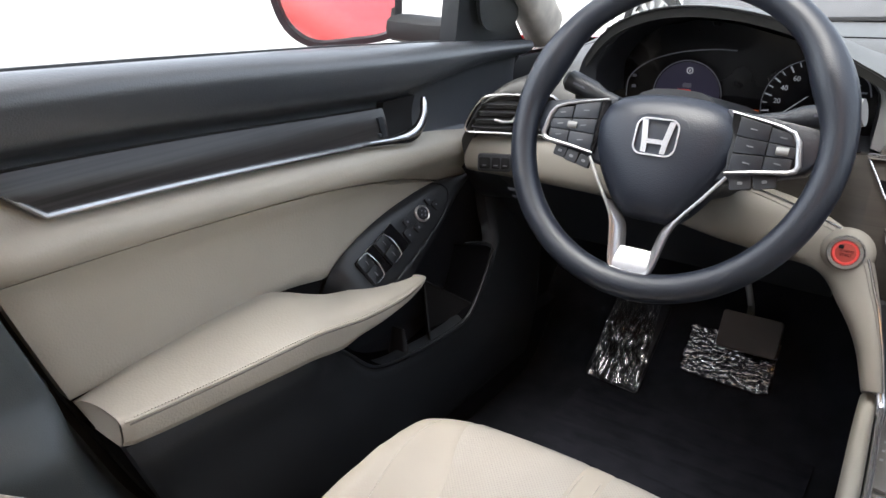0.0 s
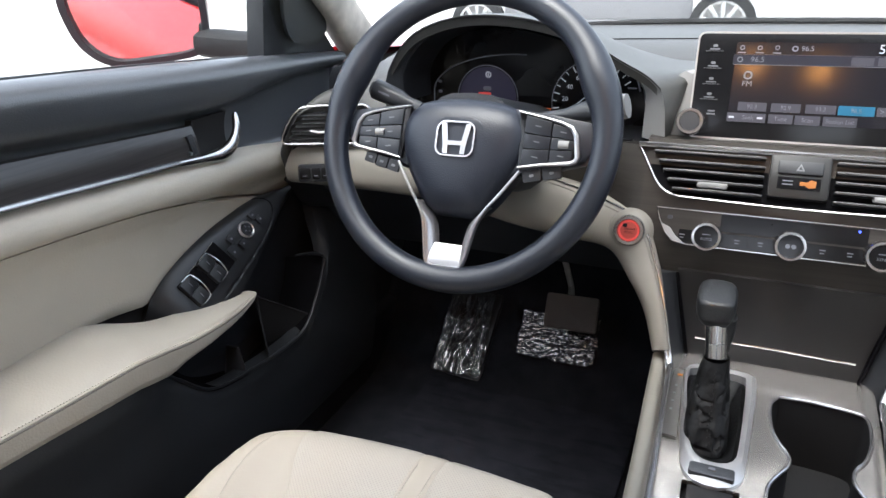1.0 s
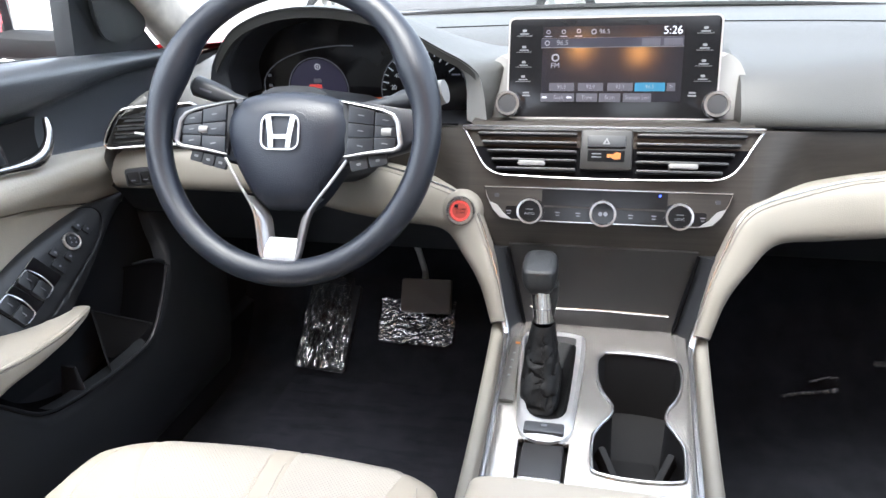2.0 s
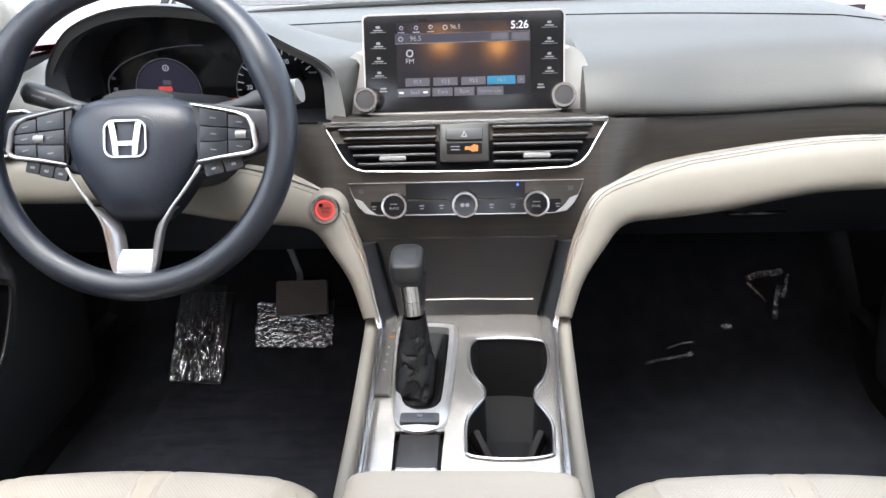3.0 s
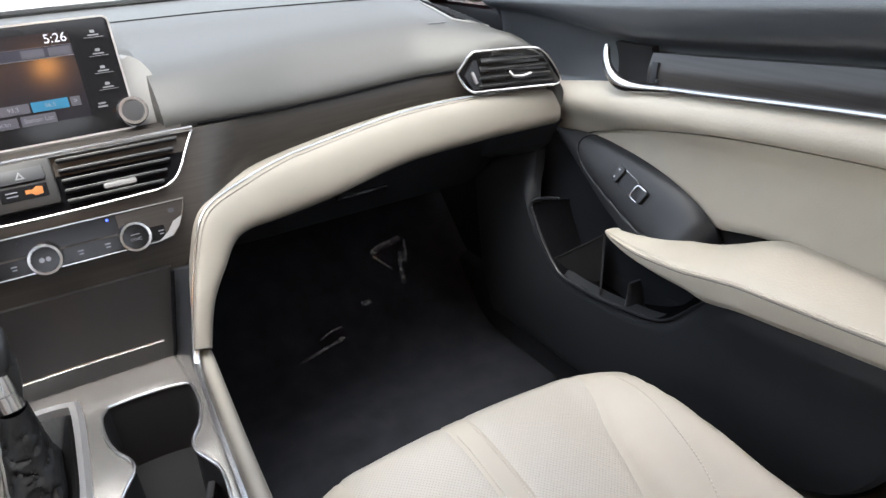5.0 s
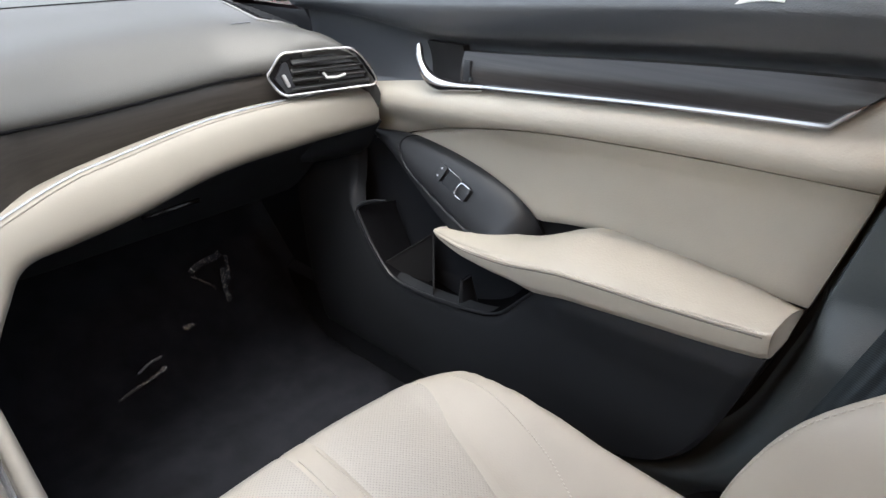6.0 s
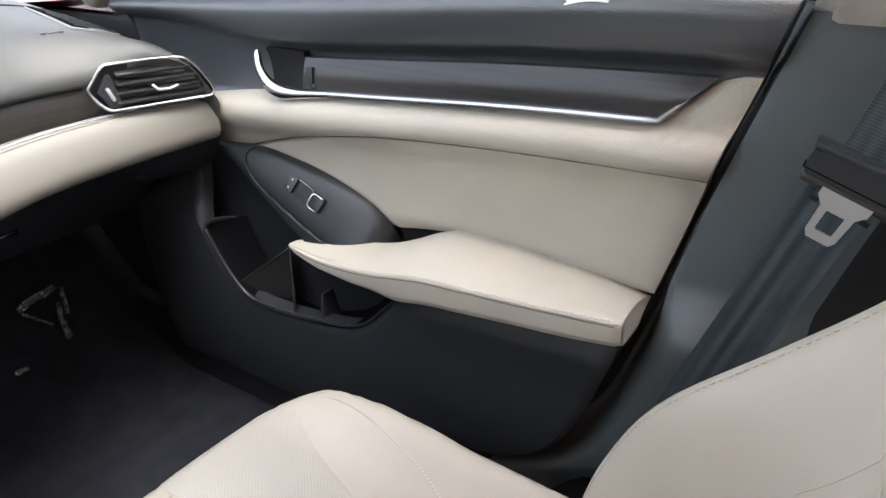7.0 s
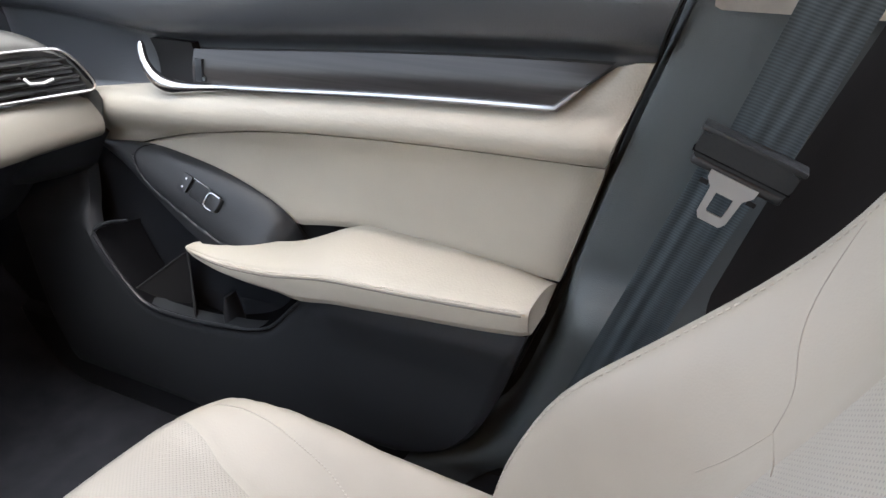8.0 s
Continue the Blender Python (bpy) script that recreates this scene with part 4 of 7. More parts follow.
# ---- centre vents ----
def vent_face(x, z):
    """The plane of the centre vents, leaning forward at the top."""
    return Vector((x, 0.728 + (z - 0.672) * 0.62 - 0.010, z))


SLAT_GREY = plain("vent_slat_plastic", (0.024, 0.025, 0.026), 0.33)
HAZARD_GREY = plain("hazard_grey_plastic", (0.016, 0.016, 0.016), 0.35, spec=0.3)
vent = thing("centre_vent", "black slatted air vents in a chrome outline", "air vent")
out = smooth_path([(-0.179, 0.7205), (-0.168, 0.705), (-0.153, 0.6835), (-0.140, 0.674), (-0.125, 0.6705)], 16) + smooth_path([(-0.06, 0.6690), (0, 0.6685), (0.06, 0.6690)], 8) + smooth_path([(0.125, 0.6705), (0.140, 0.674), (0.153, 0.6835), (0.168, 0.705), (0.179, 0.7205)], 16)
line = [vent_face(p[0], p[1]) + Vector((0, -0.007, 0)) for p in out]
part("chrome_outline", tube(line, 0.0014, 8, up=(0, -1, 0.5)), STRIP_CHROME, vent, "chrome outline")
part("chrome_top", block((0.362, 0.006, 0.006), tuple(vent_face(0, 0.7235) + Vector((0, -0.010, 0.0005))), 0.002, (0, 0, 0)), STRIP_CHROME, vent, "chrome upper bar")
# flat plate behind the slats, its colour stands in for their shade
part("recess", prism([(p[0], (p[1] - 0.67) * 1.1766) for p in out], 0.002, facing(vent_face(0, 0.67) + Vector((0, 0.0005, 0)), (1, 0, 0), (0, 0.62, 1))), VOID, vent, "flat near-black plate, shade behind the slats put into its colour")
for sx in (-1, 1):
    for i in range(5):
        z = 0.6765 + 0.0095 * i
        x1 = 0.130 + 0.0345 * (z - 0.6705) / 0.05
        part("slat", block((x1 - 0.036, 0.018, 0.0032), tuple(vent_face(sx * (0.036 + x1) / 2, z) + Vector((0, -0.0045, 0))), 0.001, (-28, 0, 0)), SLAT_GREY, vent)
    part("vent_tab", block((0.034, 0.012, 0.0065), tuple(vent_face(sx * 0.090, 0.6865) + Vector((0, -0.012, -0.001))), 0.003, (-20, 0, 0)), HOOD_GREY, vent, "grey slider tab")
hz = part("hazard_unit", prism(rounded(0.062, 0.050, 0.003, 2), 0.010, facing(vent_face(0.0, 0.6965) + Vector((0, -0.001, 0)), (1, 0, 0), (0, 0.62, 1)), None, 0.002), HAZARD_GREY, vent, "hazard switch and passenger airbag lamp")
hm = facing(vent_face(0.0, 0.6965) + Vector((0, -0.001, 0)), (1, 0, 0), (0, 0.62, 1))
part("hazard_button", prism(rounded(0.046, 0.015, 0.002, 2), 0.003, hm @ pose(0, 0.010, 0.0100), None, 0.001), BLACK_HARD, hz)
part("warning_triangle", ring_frame([(-0.0045, 0.006), (0.0045, 0.006), (0, 0.0145)], [(-0.0022, 0.0073), (0.0022, 0.0073), (0, 0.0118)], 0.0006, hm @ pose(0, 0, 0.0128)), PRINT, hz)
part("airbag_lamp", prism(rounded(0.044, 0.014, 0.001, 2), 0.001, hm @ pose(0, -0.008, 0.0098)), GLOSS_BLACK, hz)
for y in (-0.0055, -0.0095):
    bar(0.011, 0.0010, hm @ pose(-0.0115, y, 0.0108), LIT_DIM, hz, "caption")
part("amber_symbol", prism([(0.001, -0.010), (0.006, -0.0095), (0.010, -0.0125), (0.017, -0.0115), (0.0175, -0.0045), (0.012, -0.003), (0.008, -0.006), (0.001, -0.0055)], 0.0006, hm @ pose(0, 0, 0.0108)), LIT_AMBER, hz)

# ---- climate panel ----
clim = thing("climate_panel", "black climate control panel with three round knobs", "control panel")
cm = facing((0, 0.7015, 0.634), (1, 0, 0), (0, 0.30, 0.95))
outline = [(-0.148, 0.0225), (0.148, 0.0225), (0.144, 0.010), (0.136, -0.006), (0.127, -0.0155), (0.110, -0.0185), (-0.110, -0.0185), (-0.127, -0.0155), (-0.136, -0.006), (-0.144, 0.010)]
part("plate", prism(outline, 0.006, cm @ pose(0, 0, -0.002)), TRIM_WOOD, clim, "dark wood-look plate")
part("outline", tube([cm @ Vector((x, y, 0.004)) for x, y in outline], 0.0012, 6, closed=True, up=(0, -1, 0.3)), CHROME, clim, "chrome outline")
for sx in (-1, 1):
    part("corner_trim", prism([(sx * 0.131, 0.000), (sx * 0.1415, 0.004), (sx * 0.135, -0.007), (sx * 0.126, -0.0153), (sx * 0.112, -0.0180), (sx * 0.123, -0.0100)], 0.0015, cm @ pose(0, 0, 0.0042)), SILVER, clim)
part("button_strip", prism(rounded(0.240, 0.0155, 0.002, 2), 0.0015, cm @ pose(0, -0.0088, 0.0036)), GLOSS_BLACK, clim, "row of dark buttons")
part("upper_window", prism(rounded(0.150, 0.0195, 0.001, 2), 0.0008, cm @ pose(0, 0.0110, 0.0038)), GLOSS_BLACK, clim)
for x in (-0.116, -0.055, -0.030, 0.033, 0.060, 0.116):
    bar(0.0060, 0.0014, cm @ pose(x, -0.0072, 0.0052), LIT_DIM, clim, "caption")
    bar(0.0045, 0.0012, cm @ pose(x, -0.0106, 0.0052), LIT_DIM, clim, "caption")
for x in (-0.132, 0.132):
    bar(0.006, 0.005, cm @ pose(x, 0.012, 0.0042), LIT_GREY, clim, "seat_symbol")
for x in (-0.102, -0.0435, -0.018, 0.0215, 0.046, 0.102):
    bar(0.0005, 0.0145, cm @ pose(x, -0.0088, 0.0046), VOID, clim, "joint")
for x, kind in ((-0.0880, "AUTO"), (0.0, ""), (0.0880, "SYNC")):
    k = thing("rotary_knob", "round climate knob, silver ring and dark face", "knob", "climate knobs")
    km = cm @ pose(x, -0.0058, 0.004)
    part("ring", lathe([(0, 0), (0.0172, 0), (0.0170, 0.010), (0.0163, 0.0195), (0.0157, 0.0210), (0.0134, 0.0208), (0.0130, 0.0195), (0, 0.0195)], 36, km), CHROME, k)
    part("face", lathe([(0.0129, 0.0196), (0.0125, 0.0203), (0, 0.0205)], 32, km), GLOSS_BLACK, k, "dark face with printed mark")
    if kind:
        words(kind, 0.0032, km @ pose(0, -0.0028, 0.0208), LIT_DIM, k)
        bar(0.009, 0.0009, km @ pose(0, 0.0026, 0.0206), LIT_DIM, k)
    else:
        for dx in (-0.003, 0.003):
            part("fan_symbol", lathe([(0, 0), (0.0026, 0), (0.0026, 0.0005), (0, 0.0005)], 10, km @ pose(dx, 0, 0.0206)), LIT_DIM, k)
part("blue_lamp", lathe([(0, 0), (0.0014, 0), (0.0014, 0.001), (0, 0.0014)], 8, cm @ pose(0.066, 0.0175, 0.0045)), glow("lit_blue", (0.05, 0.1, 1.0), 0.6), clim)

# storage door details
part("door_gap", tube(smooth_path([(-0.116, 0.690, 0.580), (-0.105, 0.690, 0.520), (-0.095, 0.690, 0.472), (-0.086, 0.690, 0.4665), (0.086, 0.690, 0.4665), (0.095, 0.690, 0.472), (0.105, 0.690, 0.520), (0.116, 0.690, 0.580)], 60), 0.0022, 6), VOID, dash, "dark gap round the storage door")
part("door_strip", tube([(-0.087 + 0.174 * i / 10, 0.6868 + 0.0012 * math.cos(math.pi * (i / 5 - 1)), 0.4985) for i in range(11)], 0.0016, 6), CHROME, dash, "thin chrome strip")
for s in (-1, 1):
    part("stack_cheek", sheet(lambda u, v: Vector((s * (0.094 + 0.024 * v + 0.022 * u), 0.696 - (0.030 - 0.018 * v) * u, 0.458 + 0.120 * v)), 6, 8, (0, 0.012, 0)), BLACK_HARD, dash)
    chk = smooth_path([(s * 0.139, 0.674, 0.582), (s * 0.131, 0.660, 0.556), (s * 0.120, 0.642, 0.526), (s * 0.110, 0.624, 0.498), (s * 0.107, 0.60, 0.486)], 16)
    part("chrome_edge", tube(chk, [0.0025] + [0.0046] * 14 + [0.003] * 2, 8, flat=0.6), CHROME, dash, "chrome edge of the console leg")

# ---- side vents ----
def side_vent(s):
    v = thing("side_vent", "black slatted side air vent in a chrome frame", "air vent", "side vents")
    a, b = Vector((s * 0.560, 0.765, 0.700)), Vector((s * 0.698, 0.715, 0.700))
    along = (b - a).normalized()
    m = facing((a + b) / 2, along if s > 0 else -along, (0, 0.18, 1))
    if s > 0:
        o = [(-0.078, 0.020), (-0.070, 0.028), (-0.054, 0.0480), (-0.040, 0.0480), (0.030, 0.0480), (0.054, 0.043), (0.078, 0.004), (0.076, -0.008), (0.060, -0.008), (-0.040, -0.008), (-0.060, -0.008)]
    else:
        o = [(0.078, 0.020), (0.070, 0.028), (0.054, 0.0480), (0.040, 0.0480), (-0.030, 0.0480), (-0.054, 0.043), (-0.078, 0.004), (-0.076, -0.008), (-0.060, -0.008), (0.040, -0.008), (0.060, -0.008)]
    k = -1 if s < 0 else 1
    o = soften(o, 2)
    part("body", prism(o, 0.010, m @ pose(0, 0, -0.012)), GLOSS_BLACK, v)
    part("chrome_frame", tube([m @ Vector((x, y, 0.004)) for x, y in o], 0.0021, 8, closed=True, up=tuple(m.to_3x3() @ Vector((0, 0, 1)))), STRIP_CHROME, v, "chrome frame")
    for i in range(4):
        y = 0.000 + 0.0112 * i
        x0, x1 = -0.046 + 0.002 * i, 0.066 - 0.0045 * i
        part("slat", block((x1 - x0, 0.0032, 0.016), tuple(m @ Vector((k * (x0 + x1) / 2, y + 0.002, 0.0))), 0.001, tuple(math.degrees(e) for e in (m @ pose(0, 0, 0, 25, 0, 0)).to_euler())), SLAT_GREY, v)
    part("end_piece", prism([(k * -0.066, 0.016), (k * -0.052, 0.036), (k * -0.047, 0.036), (k * -0.040, -0.004), (k * -0.054, -0.004)], 0.008, m @ pose(0, 0, -0.003)), BLACK_HARD, v)
    part("thumb_wheel", block((0.005, 0.018, 0.006), tuple(m @ Vector((k * -0.052, 0.012, 0.006))), 0.002, tuple(math.degrees(e) for e in (m @ pose(0, 0, 0, 0, 0, k * 20)).to_euler())), SILVER, v)
    tabp = [m @ Vector(q) for q in ((k * 0.0, 0.017, 0.008), (k * 0.004, 0.010, 0.012), (k * 0.018, 0.009, 0.013), (k * 0.030, 0.012, 0.012))]
    part("vent_tab", tube(tabp, 0.0022, 6), SILVER, v, "small silver tab")


for s in (-1, 1):
    side_vent(s)

# defroster outlet on the passenger side
df = thing("defroster_vent", "small slatted side defroster outlet in the dash top", "air vent")
do = [(0.610, 0.962), (0.604, 0.905), (0.598, 0.838), (0.610, 0.824), (0.650, 0.820), (0.664, 0.845), (0.660, 0.905), (0.638, 0.952)]
dc = on_dash(0.632, 0.890)
dn = (on_dash(0.642, 0.890) - dc).cross(on_dash(0.632, 0.900) - dc).normalized()


def on_slot(k, up):
    return [on_dash(dc.x + (x - dc.x) * k, dc.y + (y - dc.y) * k) + dn * up for x, y in do]


# thin black plate on the dash: shade of the outlet's depth as colour
ob_ = bmesh.new()
ob_.faces.new([ob_.verts.new(p) for p in on_slot(0.98, 0.0020)])
bmesh.ops.solidify(ob_, geom=list(ob_.faces), thickness=0.001)
part("opening_shade", ob_, VOID, df)
part("rim", tube(on_slot(1.0, 0.0008), [0.0010, 0.0018, 0.0020, 0.0016, 0.0012, 0.0014, 0.0014, 0.0012], 8, closed=True), HOOD_GREY, df, "pale rim")
for i in range(7):
    y = 0.838 + 0.014 * i
    part("slat", tube([on_dash(0.606 + 0.0012 * i, y + 0.006, 0.0028), on_dash(0.656 - 0.002 * i, y, 0.0028)], 0.0016, 6), BLACK_HARD, df)
for i in range(3):
    bar(0.007, 0.004, facing(on_dash(0.560 + 0.010 * i, 0.838 - 0.002 * i, 0.0005), (1, -0.2, 0), (0.2, 1, 0.17)), BLACK_SOFT, dash, "airbag_letter")

# ---- instruments ----
def hood(u, v):
    x = tab(u, (0, -0.545), (0.1, -0.532), (0.25, -0.488), (0.45, -0.404), (0.7, -0.290), (0.87, -0.207), (0.94, -0.172), (0.97, -0.158), (1, -0.152))
    z = tab(u, (0, 0.76), (0.1, 0.806), (0.25, 0.853), (0.45, 0.874), (0.7, 0.860), (0.87, 0.818), (0.94, 0.798), (0.97, 0.778), (1, 0.722))
    e = min(1.0, max(0.0, (u - 0.84) / 0.16))
    e = e * e * (3 - 2 * e)
    w = min(1.0, v / 0.20)
    x, z = x + 0.026 * e * w, z + (0.802 - z) * e * math.sqrt(w)
    return Vector((x - (x + 0.36) * 0.05 * v, 0.755 + 0.30 * v, z + (0.79 - z) * v ** 2))


cl = thing("instrument_cluster", "black instrument cluster with two dials under an arched hood", "instrument cluster")
part("hood", sheet(hood, 48, 14, (0, 0.006, -0.014)), DASH_SOFT, cl, "arched dark hood")


def lip(u, v):
    p = hood(u, 0)
    k = tab(u, (0, 0.12), (0.12, 0.06), (0.5, 0.055), (0.8, 0.06), (0.92, 0.08), (1, 0.155)) * v
    return Vector((p.x + (-0.355 - p.x) * k, 0.754 + 0.022 * v, p.z - 0.002 + (0.745 - p.z) * k))


def shroud(u, v):
    p = lip(u, 1)
    return Vector((p.x + (-0.355 - p.x) * 0.06 * v, p.y + 0.075 * v, p.z + (0.745 - p.z) * 0.08 * v))


# one lip in two tones: shaded top darkened, lit side paler by colour
part("hood_lip_shaded", sheet(lambda u, v: lip(0.82 * u, v), 40, 5, (0, 0.004, -0.002)), BLACK_SOFT, cl, "rounded lip of the hood, its shade put into the dark colour")
part("hood_side_lit", sheet(lambda u, v: lip(0.82 + 0.18 * u, v), 16, 6, (0, 0.004, -0.002)), HOOD_GREY, cl, "side of the hood beside the screen, its light put into the grey")
part("shroud", sheet(shroud, 40, 6, (0, 0.002, -0.004)), BLACK_HARD, cl)
part("shelf", sheet(lambda u, v: Vector((-0.55 + 0.40 * u, 0.772 + 0.085 * v + 0.012 * math.sin(math.pi * u), 0.716 + 0.006 * v)), 14, 6, (0, 0, -0.015)), BLACK_HARD, cl)
face = part("face", prism([(-0.545, 0.66), (-0.160, 0.66), (-0.160, 0.755), (-0.180, 0.782), (-0.225, 0.800), (-0.29, 0.828), (-0.36, 0.845), (-0.41, 0.850), (-0.49, 0.835), (-0.535, 0.79)], 0.006, facing((0, 0.853, 0), (1, 0, 0), (0, 0, 1))), GLOSS_BLACK, cl, "glossy black face")


def at_face(x, z, d=0.0):
    return facing((x, 0.845 - d, z), (1, 0, 0), (0, 0, 1))


def arc(cx, cz, r, a0, a1, n=28, y=0.8445):
    return [Vector((cx + r * math.cos(radians(a0 + (a1 - a0) * i / n)), y, cz + r * math.sin(radians(a0 + (a1 - a0) * i / n)))) for i in range(n + 1)]


part("left_dial", tube(arc(-0.420, 0.750, 0.047, -10, 190), 0.0008, 6), LIT_DIM, face, "thin ring of the left display")
part("left_display", lathe([(0, 0), (0.045, 0), (0.045, 0.0006), (0, 0.0006)], 36, at_face(-0.420, 0.750)), glow("lit_violet", (0.026, 0.023, 0.050), 0.03), face, "dim violet display")
part("outline", tube(smooth_path([(-0.507, 0.8445, 0.742), (-0.503, 0.8445, 0.770), (-0.476, 0.8445, 0.793), (-0.435, 0.8445, 0.807), (-0.39, 0.8445, 0.813), (-0.36, 0.8445, 0.813)], 24), 0.0008, 6), LIT_DIM, face)
part("outline", tube(smooth_path([(-0.246, 0.8445, 0.803), (-0.226, 0.8445, 0.797), (-0.207, 0.8445, 0.786), (-0.200, 0.8445, 0.768)], 16), 0.0009, 6), LIT_DIM, face)
part("right_dial", tube(arc(-0.262, 0.748, 0.060, 40, 190), 0.0006, 6), LIT_DIM, face, "ring of the speed dial")
for i in range(15):
    a = radians(188 - i * 11)
    r0 = 0.053 if i % 2 else 0.050
    part("tick", tube([Vector((-0.262 + r * math.cos(a), 0.8440, 0.748 + r * math.sin(a))) for r in (r0, 0.0585)], 0.0006 if i % 2 else 0.0009, 5), LIT_WHITE, face)
for i, t in enumerate(("20", "40", "60", "80", "100")):
    a = radians(172 - i * 25)
    words(t, 0.0062, at_face(-0.262 + 0.0415 * math.cos(a), 0.748 + 0.0415 * math.sin(a), 0.001), LIT_WHITE, face)
part("needle", tube([(-0.304, 0.842, 0.731), (-0.268, 0.842, 0.763)], [0.0011, 0.0005], 6), LIT_WHITE, face)
part("info_icon", ring_frame(rounded(0.009, 0.009, 0.0042), rounded(0.006, 0.006, 0.0028), 0.0006, at_face(-0.418, 0.784, 0.001)), LIT_WHITE, face)
bar(0.0014, 0.004, at_face(-0.418, 0.784, 0.001), LIT_WHITE, face)
bar(0.020, 0.007, at_face(-0.424, 0.755, 0.001), LIT_RED, face, "car_symbol")
bar(0.012, 0.006, at_face(-0.420, 0.764, 0.001), LIT_DIM, face, "car_symbol")
for z in (0.757, 0.772):
    bar(0.006, 0.004, at_face(-0.496, z, 0.001), LIT_DIM, face, "gauge_mark")
bar(0.012, 0.002, at_face(-0.211, 0.772, 0.001), LIT_DIM, face, "gauge_mark")
bar(0.024, 0.0035, at_face(-0.335, 0.738, 0.001), glow("lit_orange", (0.6, 0.12, 0.03), 0.05), face, "gauge_mark")

# ---- steering wheel ----
WHEEL = facing((-0.364, 0.612, 0.752), (1, 0, 0), (0, math.sin(radians(24)), math.cos(radians(24))))
WN = WHEEL.to_3x3() @ Vector((0, 0, 1))
wheel = thing("steering_wheel", "dark grey steering wheel with silver trimmed spokes", "steering wheel")
pts, rad = [], []
for i in range(96):
    a = 2 * math.pi * i / 96
    thumb = math.exp(-((math.degrees(math.atan2(math.sin(a), abs(math.cos(a)))) - 24) / 13) ** 2)
    pts.append(WHEEL @ Vector(((0.1695 - 0.003 * thumb) * math.cos(a), (0.1695 - 0.003 * thumb) * math.sin(a), 0)))
    rad.append(0.0158 + 0.0042 * thumb)
part("rim", tube(pts, rad, 18, closed=True, up=tuple(WN)), WHEEL_LEATHER, wheel, "grained dark grey rim")
co = smooth_path([(-0.024, -0.095), (-0.042, -0.080), (-0.067, -0.043), (-0.079, -0.014), (-0.080, 0.012), (-0.068, 0.031), (-0.042, 0.041), (0, 0.0445), (0.042, 0.041), (0.068, 0.031), (0.080, 0.012), (0.079, -0.014), (0.067, -0.043), (0.042, -0.080), (0.024, -0.095)], 60)


def cover(u, v):
    i = u * (len(co) - 1)
    p = co[min(int(round(i)), len(co) - 1)]
    k = 1 - v
    return WHEEL @ Vector((p[0] * k, -0.020 + (p[1] + 0.020) * k, 0.015 * (1 - k ** 3.2) + 0.0 - 0.010 * k ** 12))


cv = bmesh.new()
rings = [[cv.verts.new(cover(i / 60, j / 10)) for i in range(61)] for j in range(10)]
rings.insert(0, [cv.verts.new(cover(i / 60, 0) - WN * 0.028) for i in range(61)])
for a, b in zip(rings, rings[1:]):
    for i in range(61):
        cv.faces.new((a[i], a[(i + 1) % 61], b[(i + 1) % 61], b[i]))
cv.faces.new(rings[-1])
cov = part("airbag_cover", cv, COVER_VINYL, wheel, "padded dark grey airbag cover")
# badge: rounded chrome outline with two uprights and a bridge
bm_ = WHEEL @ pose(0, -0.0075, 0.0152)
part("badge_seat", prism(rounded(0.068, 0.052, 0.018, 6), 0.0014, WHEEL @ pose(0, -0.0085, 0.0122), None, 0.0012), COVER_VINYL, cov)
part("badge_frame", ring_frame(rounded(0.048, 0.041, 0.011, 6), rounded(0.044, 0.037, 0.009, 6), 0.0026, bm_), BADGE, cov, "chrome badge outline")
bd = bmesh.new()
for sx in (-1, 1):
    prism([(sx * 0.0185, 0.0175), (sx * 0.0120, 0.0175), (sx * 0.0085, -0.0025), (sx * 0.0075, -0.0175), (sx * 0.0135, -0.0175), (sx * 0.0145, -0.006)], 0.0024, bm_, bd)
prism([(-0.0085, -0.0025), (0.0085, -0.0025), (0.0080, -0.0075), (-0.0080, -0.0075)], 0.0022, bm_, bd)
part("badge_shape", bd, BADGE, cov, "chrome badge shape")
